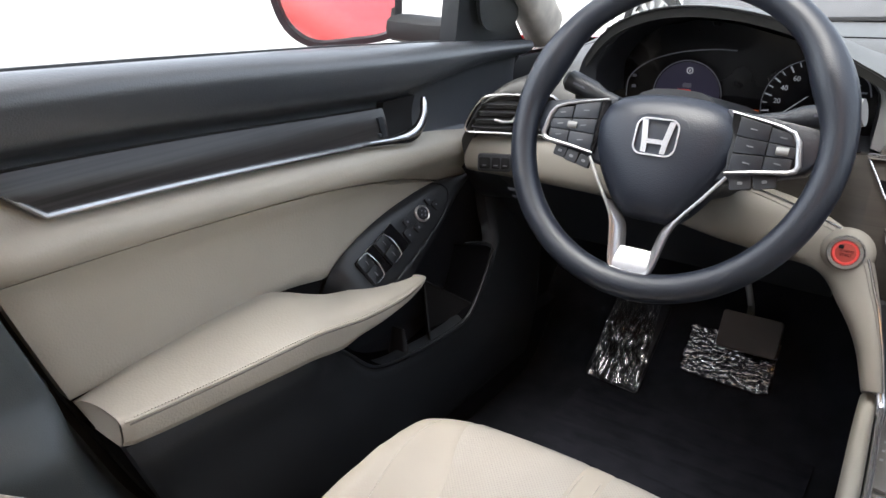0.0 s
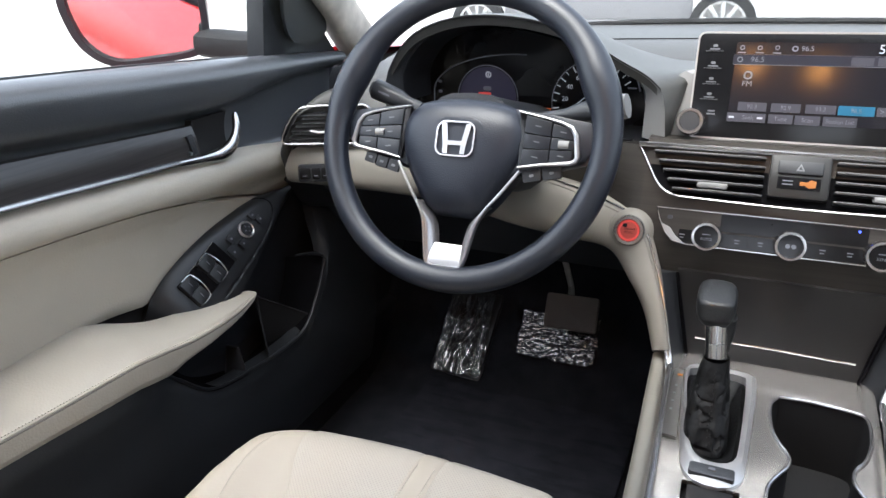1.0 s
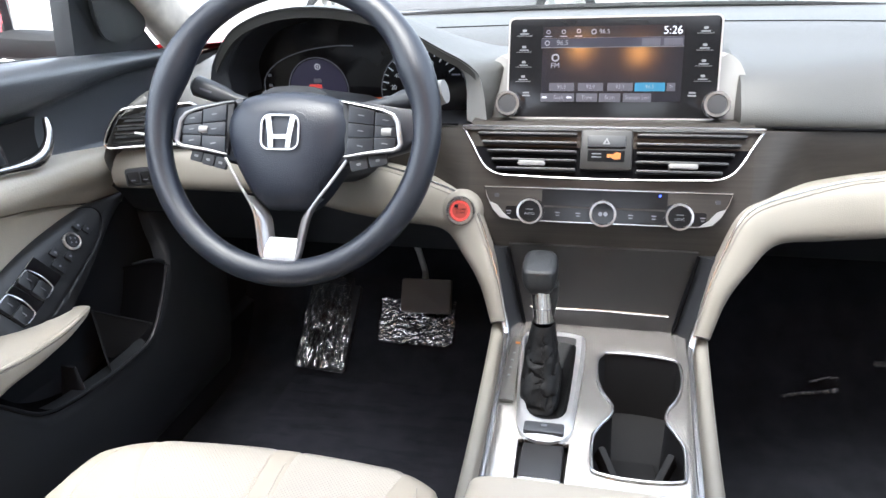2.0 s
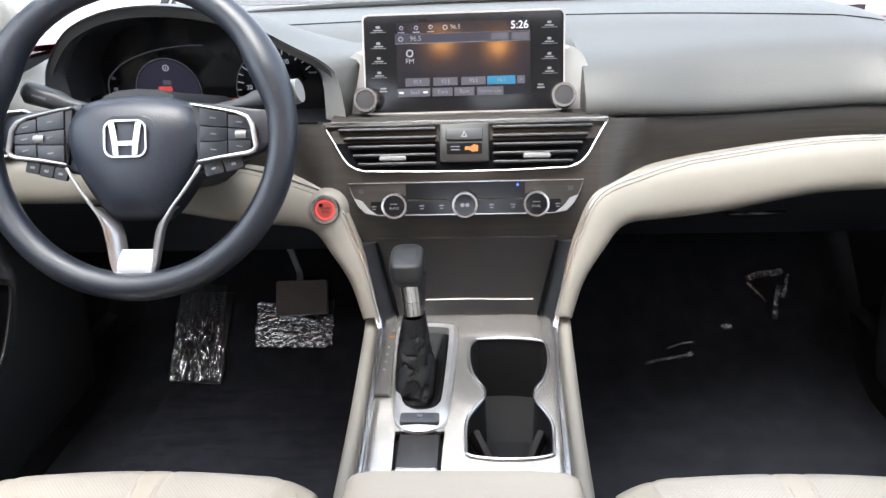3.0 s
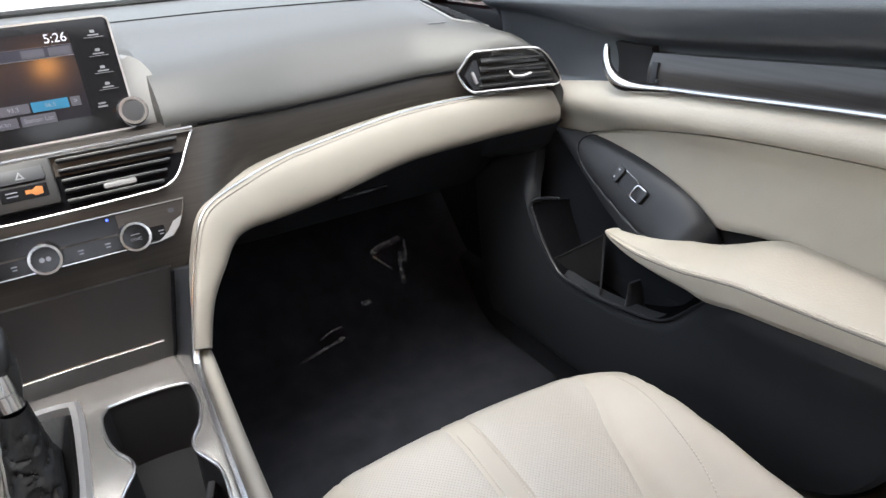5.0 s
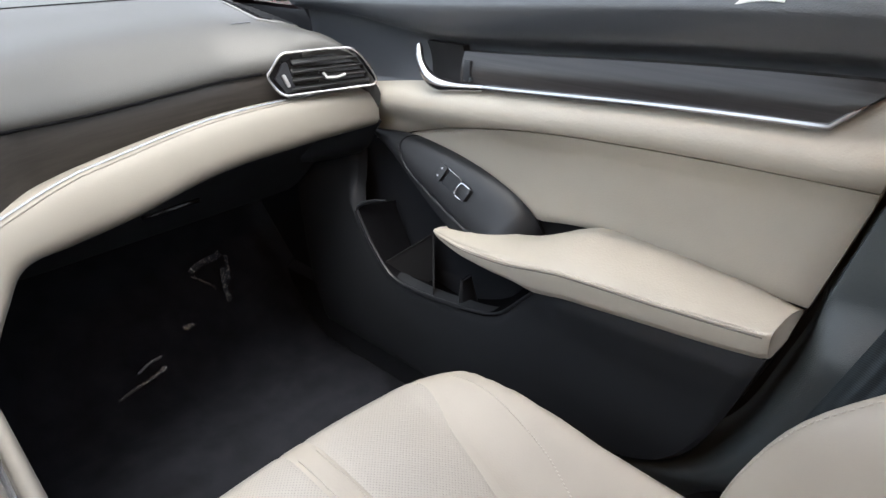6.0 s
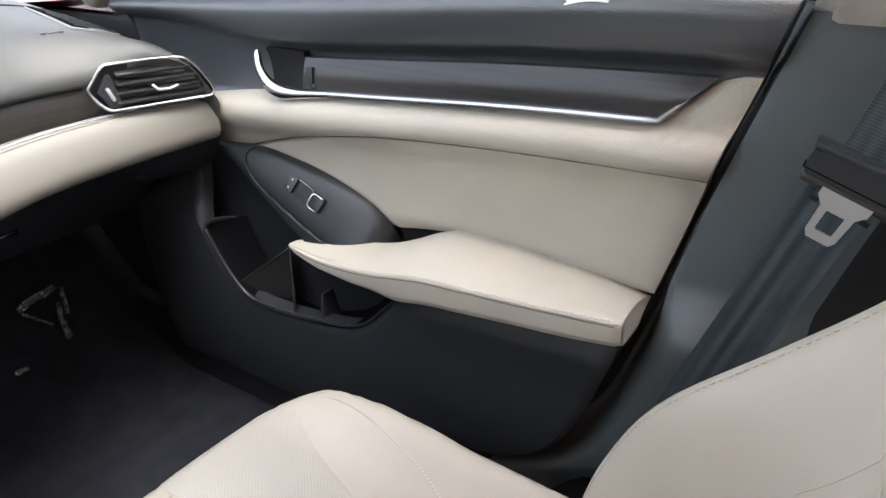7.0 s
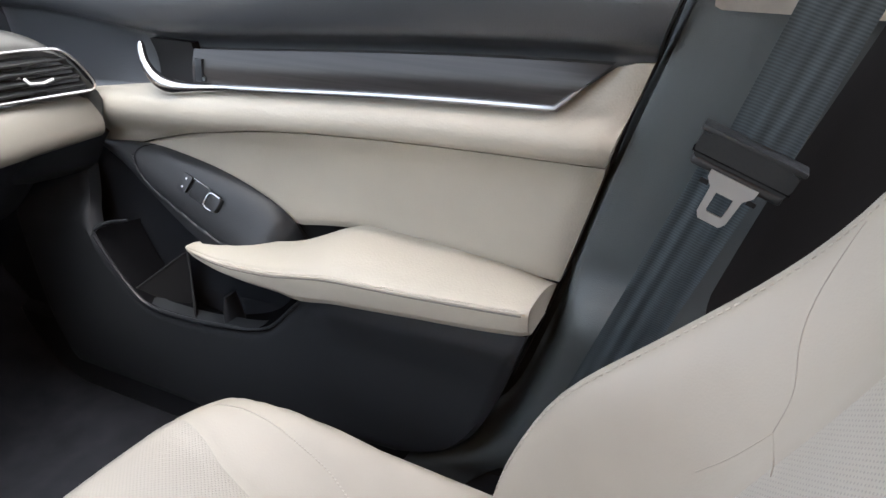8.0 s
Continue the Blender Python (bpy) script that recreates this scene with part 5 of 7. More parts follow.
for sx in (-1, 1):
    nm = "left" if sx < 0 else "right"
    # grey arm behind the buttons
    arm = [(sx * 0.060, 0.036), (sx * 0.100, 0.030), (sx * 0.150, 0.024), (sx * 0.160, 0.0), (sx * 0.146, -0.022), (sx * 0.10, -0.036), (sx * 0.060, -0.045)]
    part("spoke_arm", prism(arm, 0.016, WHEEL @ pose(0, 0, -0.020), None, 0.005), WHEEL_LEATHER, wheel)
    fr = [(sx * 0.068, 0.0305), (sx * 0.100, 0.0245), (sx * 0.118, 0.0205), (sx * 0.130, 0.0155), (sx * 0.136, 0.007), (sx * 0.1405, -0.0165), (sx * 0.138, -0.0215), (sx * 0.132, -0.0240), (sx * 0.100, -0.0280), (sx * 0.074, -0.0325)]
    part("button_plate", prism(fr, 0.005, WHEEL @ pose(0, 0, -0.004), None, 0.001), GLOSS_BLACK, wheel)
    part("spoke_trim", tube([WHEEL @ Vector((x, y, 0.0040)) for x, y in fr], [0.0009, 0.0012, 0.0016, 0.0024, 0.0030, 0.0032, 0.0030, 0.0027, 0.0019, 0.0012], 8, up=tuple(WN)), WHEEL_SILVER, wheel, "silver trim round the buttons")
    def grid(f, g):
        """A place inside the trim: f from the cover outwards, g from the bottom up."""
        x = 0.0770 + (0.1350 - 0.0770) * f
        lo_, hi_ = -0.0305 + 0.0085 * f, 0.0270 - 0.0125 * f
        return (sx * x, lo_ + (hi_ - lo_) * g)
    for f0, f1, g0, g1 in ((0.0, 0.53, 0.66, 1.0), (0.55, 0.98, 0.66, 0.97), (0.0, 0.53, 0.35, 0.64), (0.55, 1.0, 0.35, 0.64), (0.0, 0.53, 0.0, 0.33), (0.55, 0.98, 0.03, 0.33)):
        b_ = part("button", prism([grid(f0, g0), grid(f1, g0), grid(f1, g1), grid(f0, g1)], 0.003, WHEEL @ pose(0, 0, 0.0005), None, 0.0007), BUTTON, wheel)
        c_ = grid((f0 + f1) / 2, (g0 + g1) / 2)
        bar(0.007, 0.0012, WHEEL @ pose(c_[0], c_[1], 0.0036, 0, 0, -sx * 8), PRINT, b_, "caption")
    lows = ((0.0840, -0.0425), (0.1005, -0.0390), (0.1165, -0.0345)) if sx < 0 else ((0.0905, -0.0400), (0.1130, -0.0350))
    for cx_, cy in lows:
        b_ = part("button", prism(rounded(0.0158 if sx < 0 else 0.0215, 0.0135, 0.002, 2), 0.004, WHEEL @ pose(sx * cx_, cy, -0.005, 0, 0, sx * 12), None, 0.001), BLACK_HARD, wheel)
        bar(0.005, 0.003, WHEEL @ pose(sx * cx_, cy, -0.0008, 0, 0, sx * 12), PRINT, b_, "symbol")
    part("roller", lathe([(0.0045, -0.006), (0.005, -0.005), (0.005, 0.005), (0.0045, 0.006)], 14, WHEEL @ pose(sx * (0.106 if sx < 0 else 0.123), -0.0035, 0.0012, 0, 90, 0)), HOOD_GREY, wheel, "ribbed grey roller")
    # lower spoke: a thin silver edge along the cover that widens into a band down to the foot
    bl = smooth_path([(sx * 0.0765, -0.0365, 0.001), (sx * 0.058, -0.0640, 0.003), (sx * 0.0425, -0.0850, 0.004), (sx * 0.0335, -0.1010, 0.004), (sx * 0.0280, -0.125, 0.004), (sx * 0.0240, -0.146, 0.004), (sx * 0.0180, -0.1545, 0.004), (0, -0.1565, 0.004)], 32)
    part("lower_trim", tube([WHEEL @ p for p in bl], 0.0020, 8, up=tuple(WN)), WHEEL_SILVER, wheel, "silver edge of the lower spoke")

    def band(u, v):
        y = -0.080 - 0.072 * u
        x = tab(y, (-0.152, 0.0215), (-0.146, 0.0240), (-0.125, 0.0280), (-0.101, 0.0335), (-0.085, 0.0425), (-0.078, 0.0475))
        w = tab(y, (-0.152, 0.0110), (-0.13, 0.0105), (-0.105, 0.0105), (-0.092, 0.0075), (-0.080, 0.0020))
        return WHEEL @ Vector((sx * (x - w * v), y, 0.004 - 0.010 * v * v))
    part("lower_spoke", sheet(band, 20, 6, tuple(WN * -0.012)), WHEEL_SILVER, wheel, "satin silver band of the lower spoke")
part("spoke_foot", sheet(lambda u, v: WHEEL @ Vector(((2 * u - 1) * (0.0215 - 0.004 * v), -0.154 + 0.026 * v, 0.0035 - 0.009 * v * v)), 10, 8, tuple(WN * -0.012)), WHEEL_SILVER, wheel, "bright silver foot of the lower spoke")
part("boss", loft([((-0.364, 0.625, 0.745), (0.055, 0, 0), (0, 0.02, 0.05)), ((-0.364, 0.68, 0.725), (0.060, 0, 0), (0, 0.02, 0.055)), ((-0.364, 0.80, 0.690), (0.07, 0, 0), (0, 0.02, 0.06))], 20, 3, 12), BLACK_HARD, wheel, "black steering column cover")
for nm, a, b, mat in (("indicator stalk", (-0.41, 0.672, 0.755), (-0.512, 0.668, 0.792), BLACK_SOFT), ("wiper stalk", (-0.32, 0.672, 0.755), (-0.188, 0.662, 0.784), BLACK_SOFT)):
    a, b = Vector(a), Vector(b)
    st_ = thing("column_stalk", "black %s behind the steering wheel" % nm, "stalk", "column stalks")
    part("lever", tube([a, a + (b - a) * 0.5, a + (b - a) * 0.62, b - (b - a) * 0.05, b], [0.008, 0.008, 0.012, 0.0135, 0.008], 14), mat, st_)
    if nm == "wiper stalk":
        part("end_cap", tube([b - (b - a) * 0.03, b + (b - a) * 0.03], [0.0145, 0.0135], 20), HOOD_GREY, st_, "round grey end cap")
    q = a + (b - a) * 0.8
    for i in range(3):
        mk = facing(q + (b - a) * (0.05 * i - 0.06) + Vector((0, -0.0125, 0.003)), b - a, (0, 0.2, 1))
        bar(0.008, 0.0025, mk, LIT_DIM, st_, "caption")

# ---- start button ----
sb = thing("start_button", "round red engine start button with a chrome ring", "button")
sm = facing((-0.1765, 0.6845, 0.6295), (1, 0, 0), (0, 0.35, 1)) @ Matrix.Scale(0.84, 4)
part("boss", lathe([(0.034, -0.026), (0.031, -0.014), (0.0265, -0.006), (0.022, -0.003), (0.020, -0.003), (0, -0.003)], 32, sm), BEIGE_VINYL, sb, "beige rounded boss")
part("ring", lathe([(0.0215, -0.012), (0.0228, -0.001), (0.0205, 0.005), (0.0165, 0.005), (0.0158, 0.0025), (0.0158, -0.01)], 36, sm), CHROME, sb)
part("face", lathe([(0.0158, -0.006), (0.0155, 0.0018), (0.0145, 0.0024), (0, 0.0024)], 32, sm), glow("start_red", (0.30, 0.045, 0.035), 0.05), sb, "lit red face")
part("halo", lathe([(0.0152, 0.0024), (0.0150, 0.0032), (0.0124, 0.0032), (0.0122, 0.0024)], 32, sm), LIT_RED, sb)
words("ENGINE", 0.0032, sm @ pose(0.001, 0.0022, 0.0028), LIT_DARK, sb)
words("START", 0.0034, sm @ pose(0.001, -0.0030, 0.0028), LIT_DARK, sb)
bar(0.006, 0.005, sm @ pose(-0.006, 0.0070, 0.0026), LIT_DARK, sb, "symbol")

# switches on the bolster left of the wheel
dsw = thing("dash_switch_panel", "small black switch panel set in the beige bolster", "switch panel")
dm2 = facing((-0.648, 0.7115, 0.652), (1, 0.42, 0), (0, 0.1, 1))
part("plate", prism(rounded(0.050, 0.026, 0.004, 3), 0.008, dm2 @ pose(0, 0, -0.004), None, 0.0015), BLACK_HARD, dsw)
for x in (-0.014, 0.003, 0.017):
    part("switch", prism(rounded(0.012 if x > 0 else 0.016, 0.016, 0.002, 2), 0.003, dm2 @ pose(x, 0, 0.004), None, 0.001), GLOSS_BLACK, dsw)
    bar(0.006, 0.0012, dm2 @ pose(x, -0.003, 0.0072), LIT_DIM, dsw, "caption")
kp = thing("knee_panel", "black plastic knee panel below the dash", "panel")
part("plate", sheet(lambda u, v: Vector((-0.70 + 0.50 * u, 0.755 + 0.12 * v, 0.618 - 0.13 * v)), 10, 6, (0, 0.02, 0)), BLACK_HARD, kp)
for z, w in ((0.592, 0.016), (0.574, 0.018)):
    bar(w, 0.010, facing((-0.655, 0.768 + (0.60 - z) * 0.9, z), (1, 0, 0), (0, -0.7, 0.7)), LIT_DIM, kp, "symbol", 0.001)
gb = thing("glovebox", "black glovebox and lower panel under the passenger dash", "glovebox")
part("door", sheet(lambda u, v: Vector((0.20 + 0.49 * u, 0.775 + 0.13 * v + 0.02 * edge_dip(u, 0.1), 0.612 - 0.12 * v)), 14, 8, (0, 0.02, 0)), BLACK_HARD, gb)
part("latch", block((0.085, 0.008, 0.012), (0.42, 0.838, 0.555), 0.003, (-40, 0, 0)), GLOSS_BLACK, gb, "dark latch")


# ---- console ----
console = thing("centre_console", "centre console between the front seats", "console")
PLATE_Z = 0.470


def fill_plate(outer, holes, z, depth):
    """A flat plate with openings."""
    bm = bmesh.new()
    loops = []
    for pts in [outer] + holes:
        vs = [bm.verts.new((x, y, z)) for x, y in pts]
        loops.append([bm.edges.new((vs[i], vs[(i + 1) % len(vs)])) for i in range(len(vs))])
    bmesh.ops.triangle_fill(bm, use_beauty=True, use_dissolve=False, edges=[e for l in loops for e in l])
    r = bmesh.ops.extrude_face_region(bm, geom=list(bm.faces))
    bmesh.ops.translate(bm, verts=[v for v in r["geom"] if isinstance(v, bmesh.types.BMVert)], vec=(0, 0, -depth))
    return bm


CUP = [tuple(p) for p in smooth_path([(0.012, 0.630), (0.05, 0.632), (0.090, 0.626), (0.0985, 0.612), (0.0975, 0.575), (0.090, 0.545), (0.079, 0.525), (0.077, 0.505), (0.084, 0.487), (0.0915, 0.465), (0.0900, 0.430), (0.084, 0.416), (0.046, 0.411), (0.008, 0.415), (0.0015, 0.428), (0.0015, 0.468), (0.010, 0.490), (0.0195, 0.508), (0.0205, 0.526), (0.010, 0.548), (0.0035, 0.575), (0.0030, 0.612), (0.012, 0.630)], 66)][:-1]
SHIFT = soften([(-0.0905, 0.640), (-0.084, 0.656), (-0.026, 0.654), (-0.0215, 0.646), (-0.0240, 0.520), (-0.0270, 0.481), (-0.0665, 0.479), (-0.0780, 0.522)])
plate_out = [(-0.110, 0.695), (0.110, 0.695), (0.1085, 0.60), (0.102, 0.45), (0.098, 0.345), (-0.098, 0.345), (-0.102, 0.45), (-0.1085, 0.60)]
tray = [(-0.0735, 0.4535), (-0.0210, 0.4535), (-0.0232, 0.368), (-0.0692, 0.368)]
part("top_plate", fill_plate(plate_out, [CUP, SHIFT, tray], PLATE_Z, 0.004), CONSOLE_TRIM, console, "satin dark metallic top panel")
part("body", block((0.215, 0.36, 0.22), (0, 0.52, 0.25), 0.01), BLACK_HARD, console)
part("body_rear", block((0.225, 0.30, 0.30), (0, 0.19, 0.30), 0.015), BLACK_HARD, console)
for s in (-1, 1):
    part("side_wall", block((0.008, 0.37, 0.11), (s * 0.1085, 0.52, 0.400), 0.003), BLACK_HARD, console)
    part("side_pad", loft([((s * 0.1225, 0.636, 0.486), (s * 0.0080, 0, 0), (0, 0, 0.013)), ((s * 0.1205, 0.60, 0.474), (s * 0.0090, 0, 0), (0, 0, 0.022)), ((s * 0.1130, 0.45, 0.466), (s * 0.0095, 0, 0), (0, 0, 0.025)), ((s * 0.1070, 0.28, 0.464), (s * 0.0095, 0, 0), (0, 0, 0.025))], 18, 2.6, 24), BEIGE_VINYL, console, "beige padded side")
# cup holder well
cup = part("cup_holder", tube([(x, y, PLATE_Z + 0.001) for x, y in CUP], 0.0020, 8, closed=True), STRIP_CHROME, console, "double cup holder with a silver rim")
well = bmesh.new()
lo = [well.verts.new((0.049 + (x - 0.049) * 0.93, 0.52 + (y - 0.52) * 0.96, PLATE_Z - 0.085)) for x, y in CUP]
hi = [well.verts.new((x, y, PLATE_Z - 0.001)) for x, y in CUP]
for i in range(len(CUP)):
    j = (i + 1) % len(CUP)
    well.faces.new((lo[i], lo[j], hi[j], hi[i]))
well.faces.new(lo)
part("well", well, RUBBER, cup)
for x, r in ((0.016, 28), (0.076, -28)):
    part("grip_tab", block((0.008, 0.034, 0.022), (x, 0.463, PLATE_Z - 0.030), 0.003, (25, 0, r)), RUBBER, cup, "rubber grip tab")
part("mat", block((0.052, 0.115, 0.004), (0.046, 0.475, PLATE_Z - 0.082), 0.002), RUBBER, cup)
# tray behind the shifter
part("tray", block((0.042, 0.050, 0.008), (-0.0470, 0.4255, PLATE_Z - 0.0045), 0.0025), STORAGE, console, "small dark sliding tray lid")
part("tray_edge", block((0.041, 0.0065, 0.006), (-0.0470, 0.3965, PLATE_Z - 0.001), 0.002), CHROME, console)
part("tray_floor", block((0.056, 0.090, 0.004), (-0.0470, 0.410, PLATE_Z - 0.014), 0.001), RUBBER, console)
part("tray_rear", block((0.041, 0.020, 0.006), (-0.0470, 0.3805, PLATE_Z - 0.004), 0.002), POD_GREY, console, "grey rear lip of the tray")
part("armrest_lid", loft([((0, 0.364, 0.480), (0.094, 0, 0), (0, 0, 0.010)), ((0, 0.357, 0.482), (0.102, 0, 0), (0, 0, 0.020)), ((0, 0.33, 0.484), (0.106, 0, 0), (0, 0, 0.025)), ((0, 0.10, 0.484), (0.107, 0, 0), (0, 0, 0.028))], 28, 5, 18), SEAT_LEATHER, console, "beige padded armrest lid")

# ---- gear lever ----
gear = thing("gear_lever", "automatic gear lever with black knob and leather boot", "gear lever")
def bevel_ring(loops, bm=None):
    """A moulding through closed outlines (points, height) that follow one another."""
    bm = bm or bmesh.new()
    made = [[bm.verts.new((x, y, z)) for x, y in pts] for pts, z in loops]
    n = len(made[0])
    for a, b in zip(made, made[1:]):
        for i in range(n):
            bm.faces.new((a[i], a[(i + 1) % n], b[(i + 1) % n], b[i]))
    return bm


ring_out = soften([(-0.0945, 0.640), (-0.086, 0.667), (-0.020, 0.665), (-0.0105, 0.652), (-0.0160, 0.520), (-0.0195, 0.451), (-0.0745, 0.449), (-0.0835, 0.522)])
ring_in = soften([(-0.0895, 0.639), (-0.083, 0.654), (-0.027, 0.652), (-0.0225, 0.644), (-0.0250, 0.521), (-0.0285, 0.483), (-0.0650, 0.481), (-0.0765, 0.523)])
ring_top = [((a * 0.55 + c * 0.45), (b * 0.55 + d * 0.45)) for (a, b), (c, d) in zip(ring_out, ring_in)]
part("surround", bevel_ring([(ring_out, PLATE_Z - 0.001), (ring_out, PLATE_Z + 0.003), (ring_top, PLATE_Z + 0.0075), (ring_in, PLATE_Z + 0.0062), (ring_in, PLATE_Z - 0.012)]), SILVER, gear, "silver surround")
part("boot_base", bevel_ring([(ring_in, PLATE_Z - 0.004), ([(-0.054 + (x + 0.054) * 0.86, 0.562 + (y - 0.562) * 0.93) for x, y in ring_in], PLATE_Z + 0.001), ([(-0.054 + (x + 0.054) * 0.76, 0.562 + (y - 0.562) * 0.88) for x, y in ring_in], PLATE_Z - 0.002), ([(-0.054 + (x + 0.054) * 0.5, 0.562 + (y - 0.562) * 0.5) for x, y in ring_in], PLATE_Z - 0.014)]), BOOT_LEATHER, gear, "black leather skirt of the boot")
pb = part("park_button", prism(rounded(0.042, 0.0165, 0.003, 3), 0.005, pose(-0.0480, 0.4665, PLATE_Z + 0.0035), None, 0.002), BLACK_SOFT, gear, "dark grey park release button")
bar(0.006, 0.004, pose(-0.0480, 0.468, PLATE_Z + 0.0086), LIT_DIM, pb, "symbol")


def boot(u, v):
    a = 2 * math.pi * u
    k = v
    cx = tab(k, (0, -0.0585), (0.3, -0.0595), (1, -0.0585))
    cy = tab(k, (0, 0.552), (0.3, 0.552), (1, 0.566))
    rx = tab(k, (0, 0.0215), (0.15, 0.0205), (0.4, 0.0180), (0.8, 0.0150), (1, 0.0130))
    ry = tab(k, (0, 0.050), (0.15, 0.043), (0.4, 0.027), (0.8, 0.017), (1, 0.0135))
    cs, sn = math.cos(a), math.sin(a)
    n = 2 / tab(k, (0, 4), (0.5, 2.6), (1, 2))
    q = Vector((cs * 1.1, sn * 1.1, k * 5.5))
    crease = abs(noise.noise(q + Vector((3, 1, 0)))) + 0.5 * abs(noise.noise(q * 2.2))
    fold = 1 + (0.16 - 0.95 * max(0, 0.30 - crease)) * math.sin(math.pi * min(1, 0.08 + k * 0.98)) * 0.8
    return Vector((cx + rx * fold * math.copysign(abs(cs) ** n, cs), cy + ry * fold * math.copysign(abs(sn) ** n, sn), PLATE_Z - 0.004 + 0.080 * k + 0.003 * noise.noise(q * 0.8)))


bt = bmesh.new()
rows = [[bt.verts.new(boot(i / 72, j / 44)) for i in range(72)] for j in range(45)]
for a, b in zip(rows, rows[1:]):
    for i in range(72):
        bt.faces.new((a[i], a[(i + 1) % 72], b[(i + 1) % 72], b[i]))
btp = part("boot", bt, BOOT_LEATHER, gear, "wrinkled black leather boot with stitching")
st_b = bmesh.new()
for i in range(26):
    k = 0.12 + 0.8 * i / 26
    p0, p1 = boot(0.755 + 0.012 * (i % 2), k), boot(0.755 + 0.012 * (i % 2), k + 0.02)
    tube([p0 + Vector((0, -0.001, 0.0005)), p1 + Vector((0, -0.001, 0.0005))], 0.0008, 5, st_b)
tagged(part("stitching", st_b, RUBBER, btp), kind="stuff")
S0, S1, S2 = Vector((-0.0585, 0.566, 0.545)), Vector((-0.0630, 0.580, 0.588)), Vector((-0.066, 0.592, 0.600))
part("stem", tube([S0, S0 + (S1 - S0) * 0.33, S0 + (S1 - S0) * 0.34, S0 + (S1 - S0) * 0.36, S1], [0.0115, 0.0118, 0.0108, 0.0120, 0.0122], 18), LEVER_CHROME, gear, "chrome stem")
kn = part("knob", loft([((-0.0645, 0.580, 0.580), (0.014, 0, 0), (0, 0.014, 0)), ((-0.0650, 0.584, 0.588), (0.0185, 0, 0), (0, 0.021, 0)), ((-0.0655, 0.590, 0.600), (0.0200, 0, 0), (0, 0.025, 0.002)), ((-0.066, 0.592, 0.608), (0.0185, 0, 0), (0, 0.024, 0.003)), ((-0.066, 0.592, 0.6115), (0.011, 0, 0), (0, 0.015, 0.003))], 24, 3.4, 24), KNOB_LEATHER, gear, "black leather knob")
part("knob_neck", loft([((-0.0545, 0.584, 0.586), (0.011, 0, 0), (0, 0.014, 0)), ((-0.0525, 0.578, 0.570), (0.0085, 0, 0), (0, 0.011, 0)), ((-0.0525, 0.570, 0.552), (0.0050, 0, 0), (0, 0.008, 0))], 16, 2.6, 12), KNOB_LEATHER, kn)
gi = part("gear_display", sheet(lambda u, v: Vector((-0.1055 + (0.0195 - 0.009 * v) * u + 0.002 * v, 0.512 + 0.132 * v, PLATE_Z + 0.0025 + 0.0022 * math.sin(math.pi * (0.15 + 0.7 * u)))), 8, 12, (0, 0, -0.003)), plain("gear_display_gloss", (0.13, 0.128, 0.122), 0.16, spec=1.0), gear, "glossy gear indicator strip")
bar(0.006, 0.004, pose(-0.0960, 0.630, PLATE_Z + 0.0050), LIT_AMBER, gi, "lit_mark")
for y in (0.606, 0.590, 0.574, 0.558):
    bar(0.003, 0.0035, pose(-0.0975, y, PLATE_Z + 0.0050), PRINT, gi, "gear_letter")


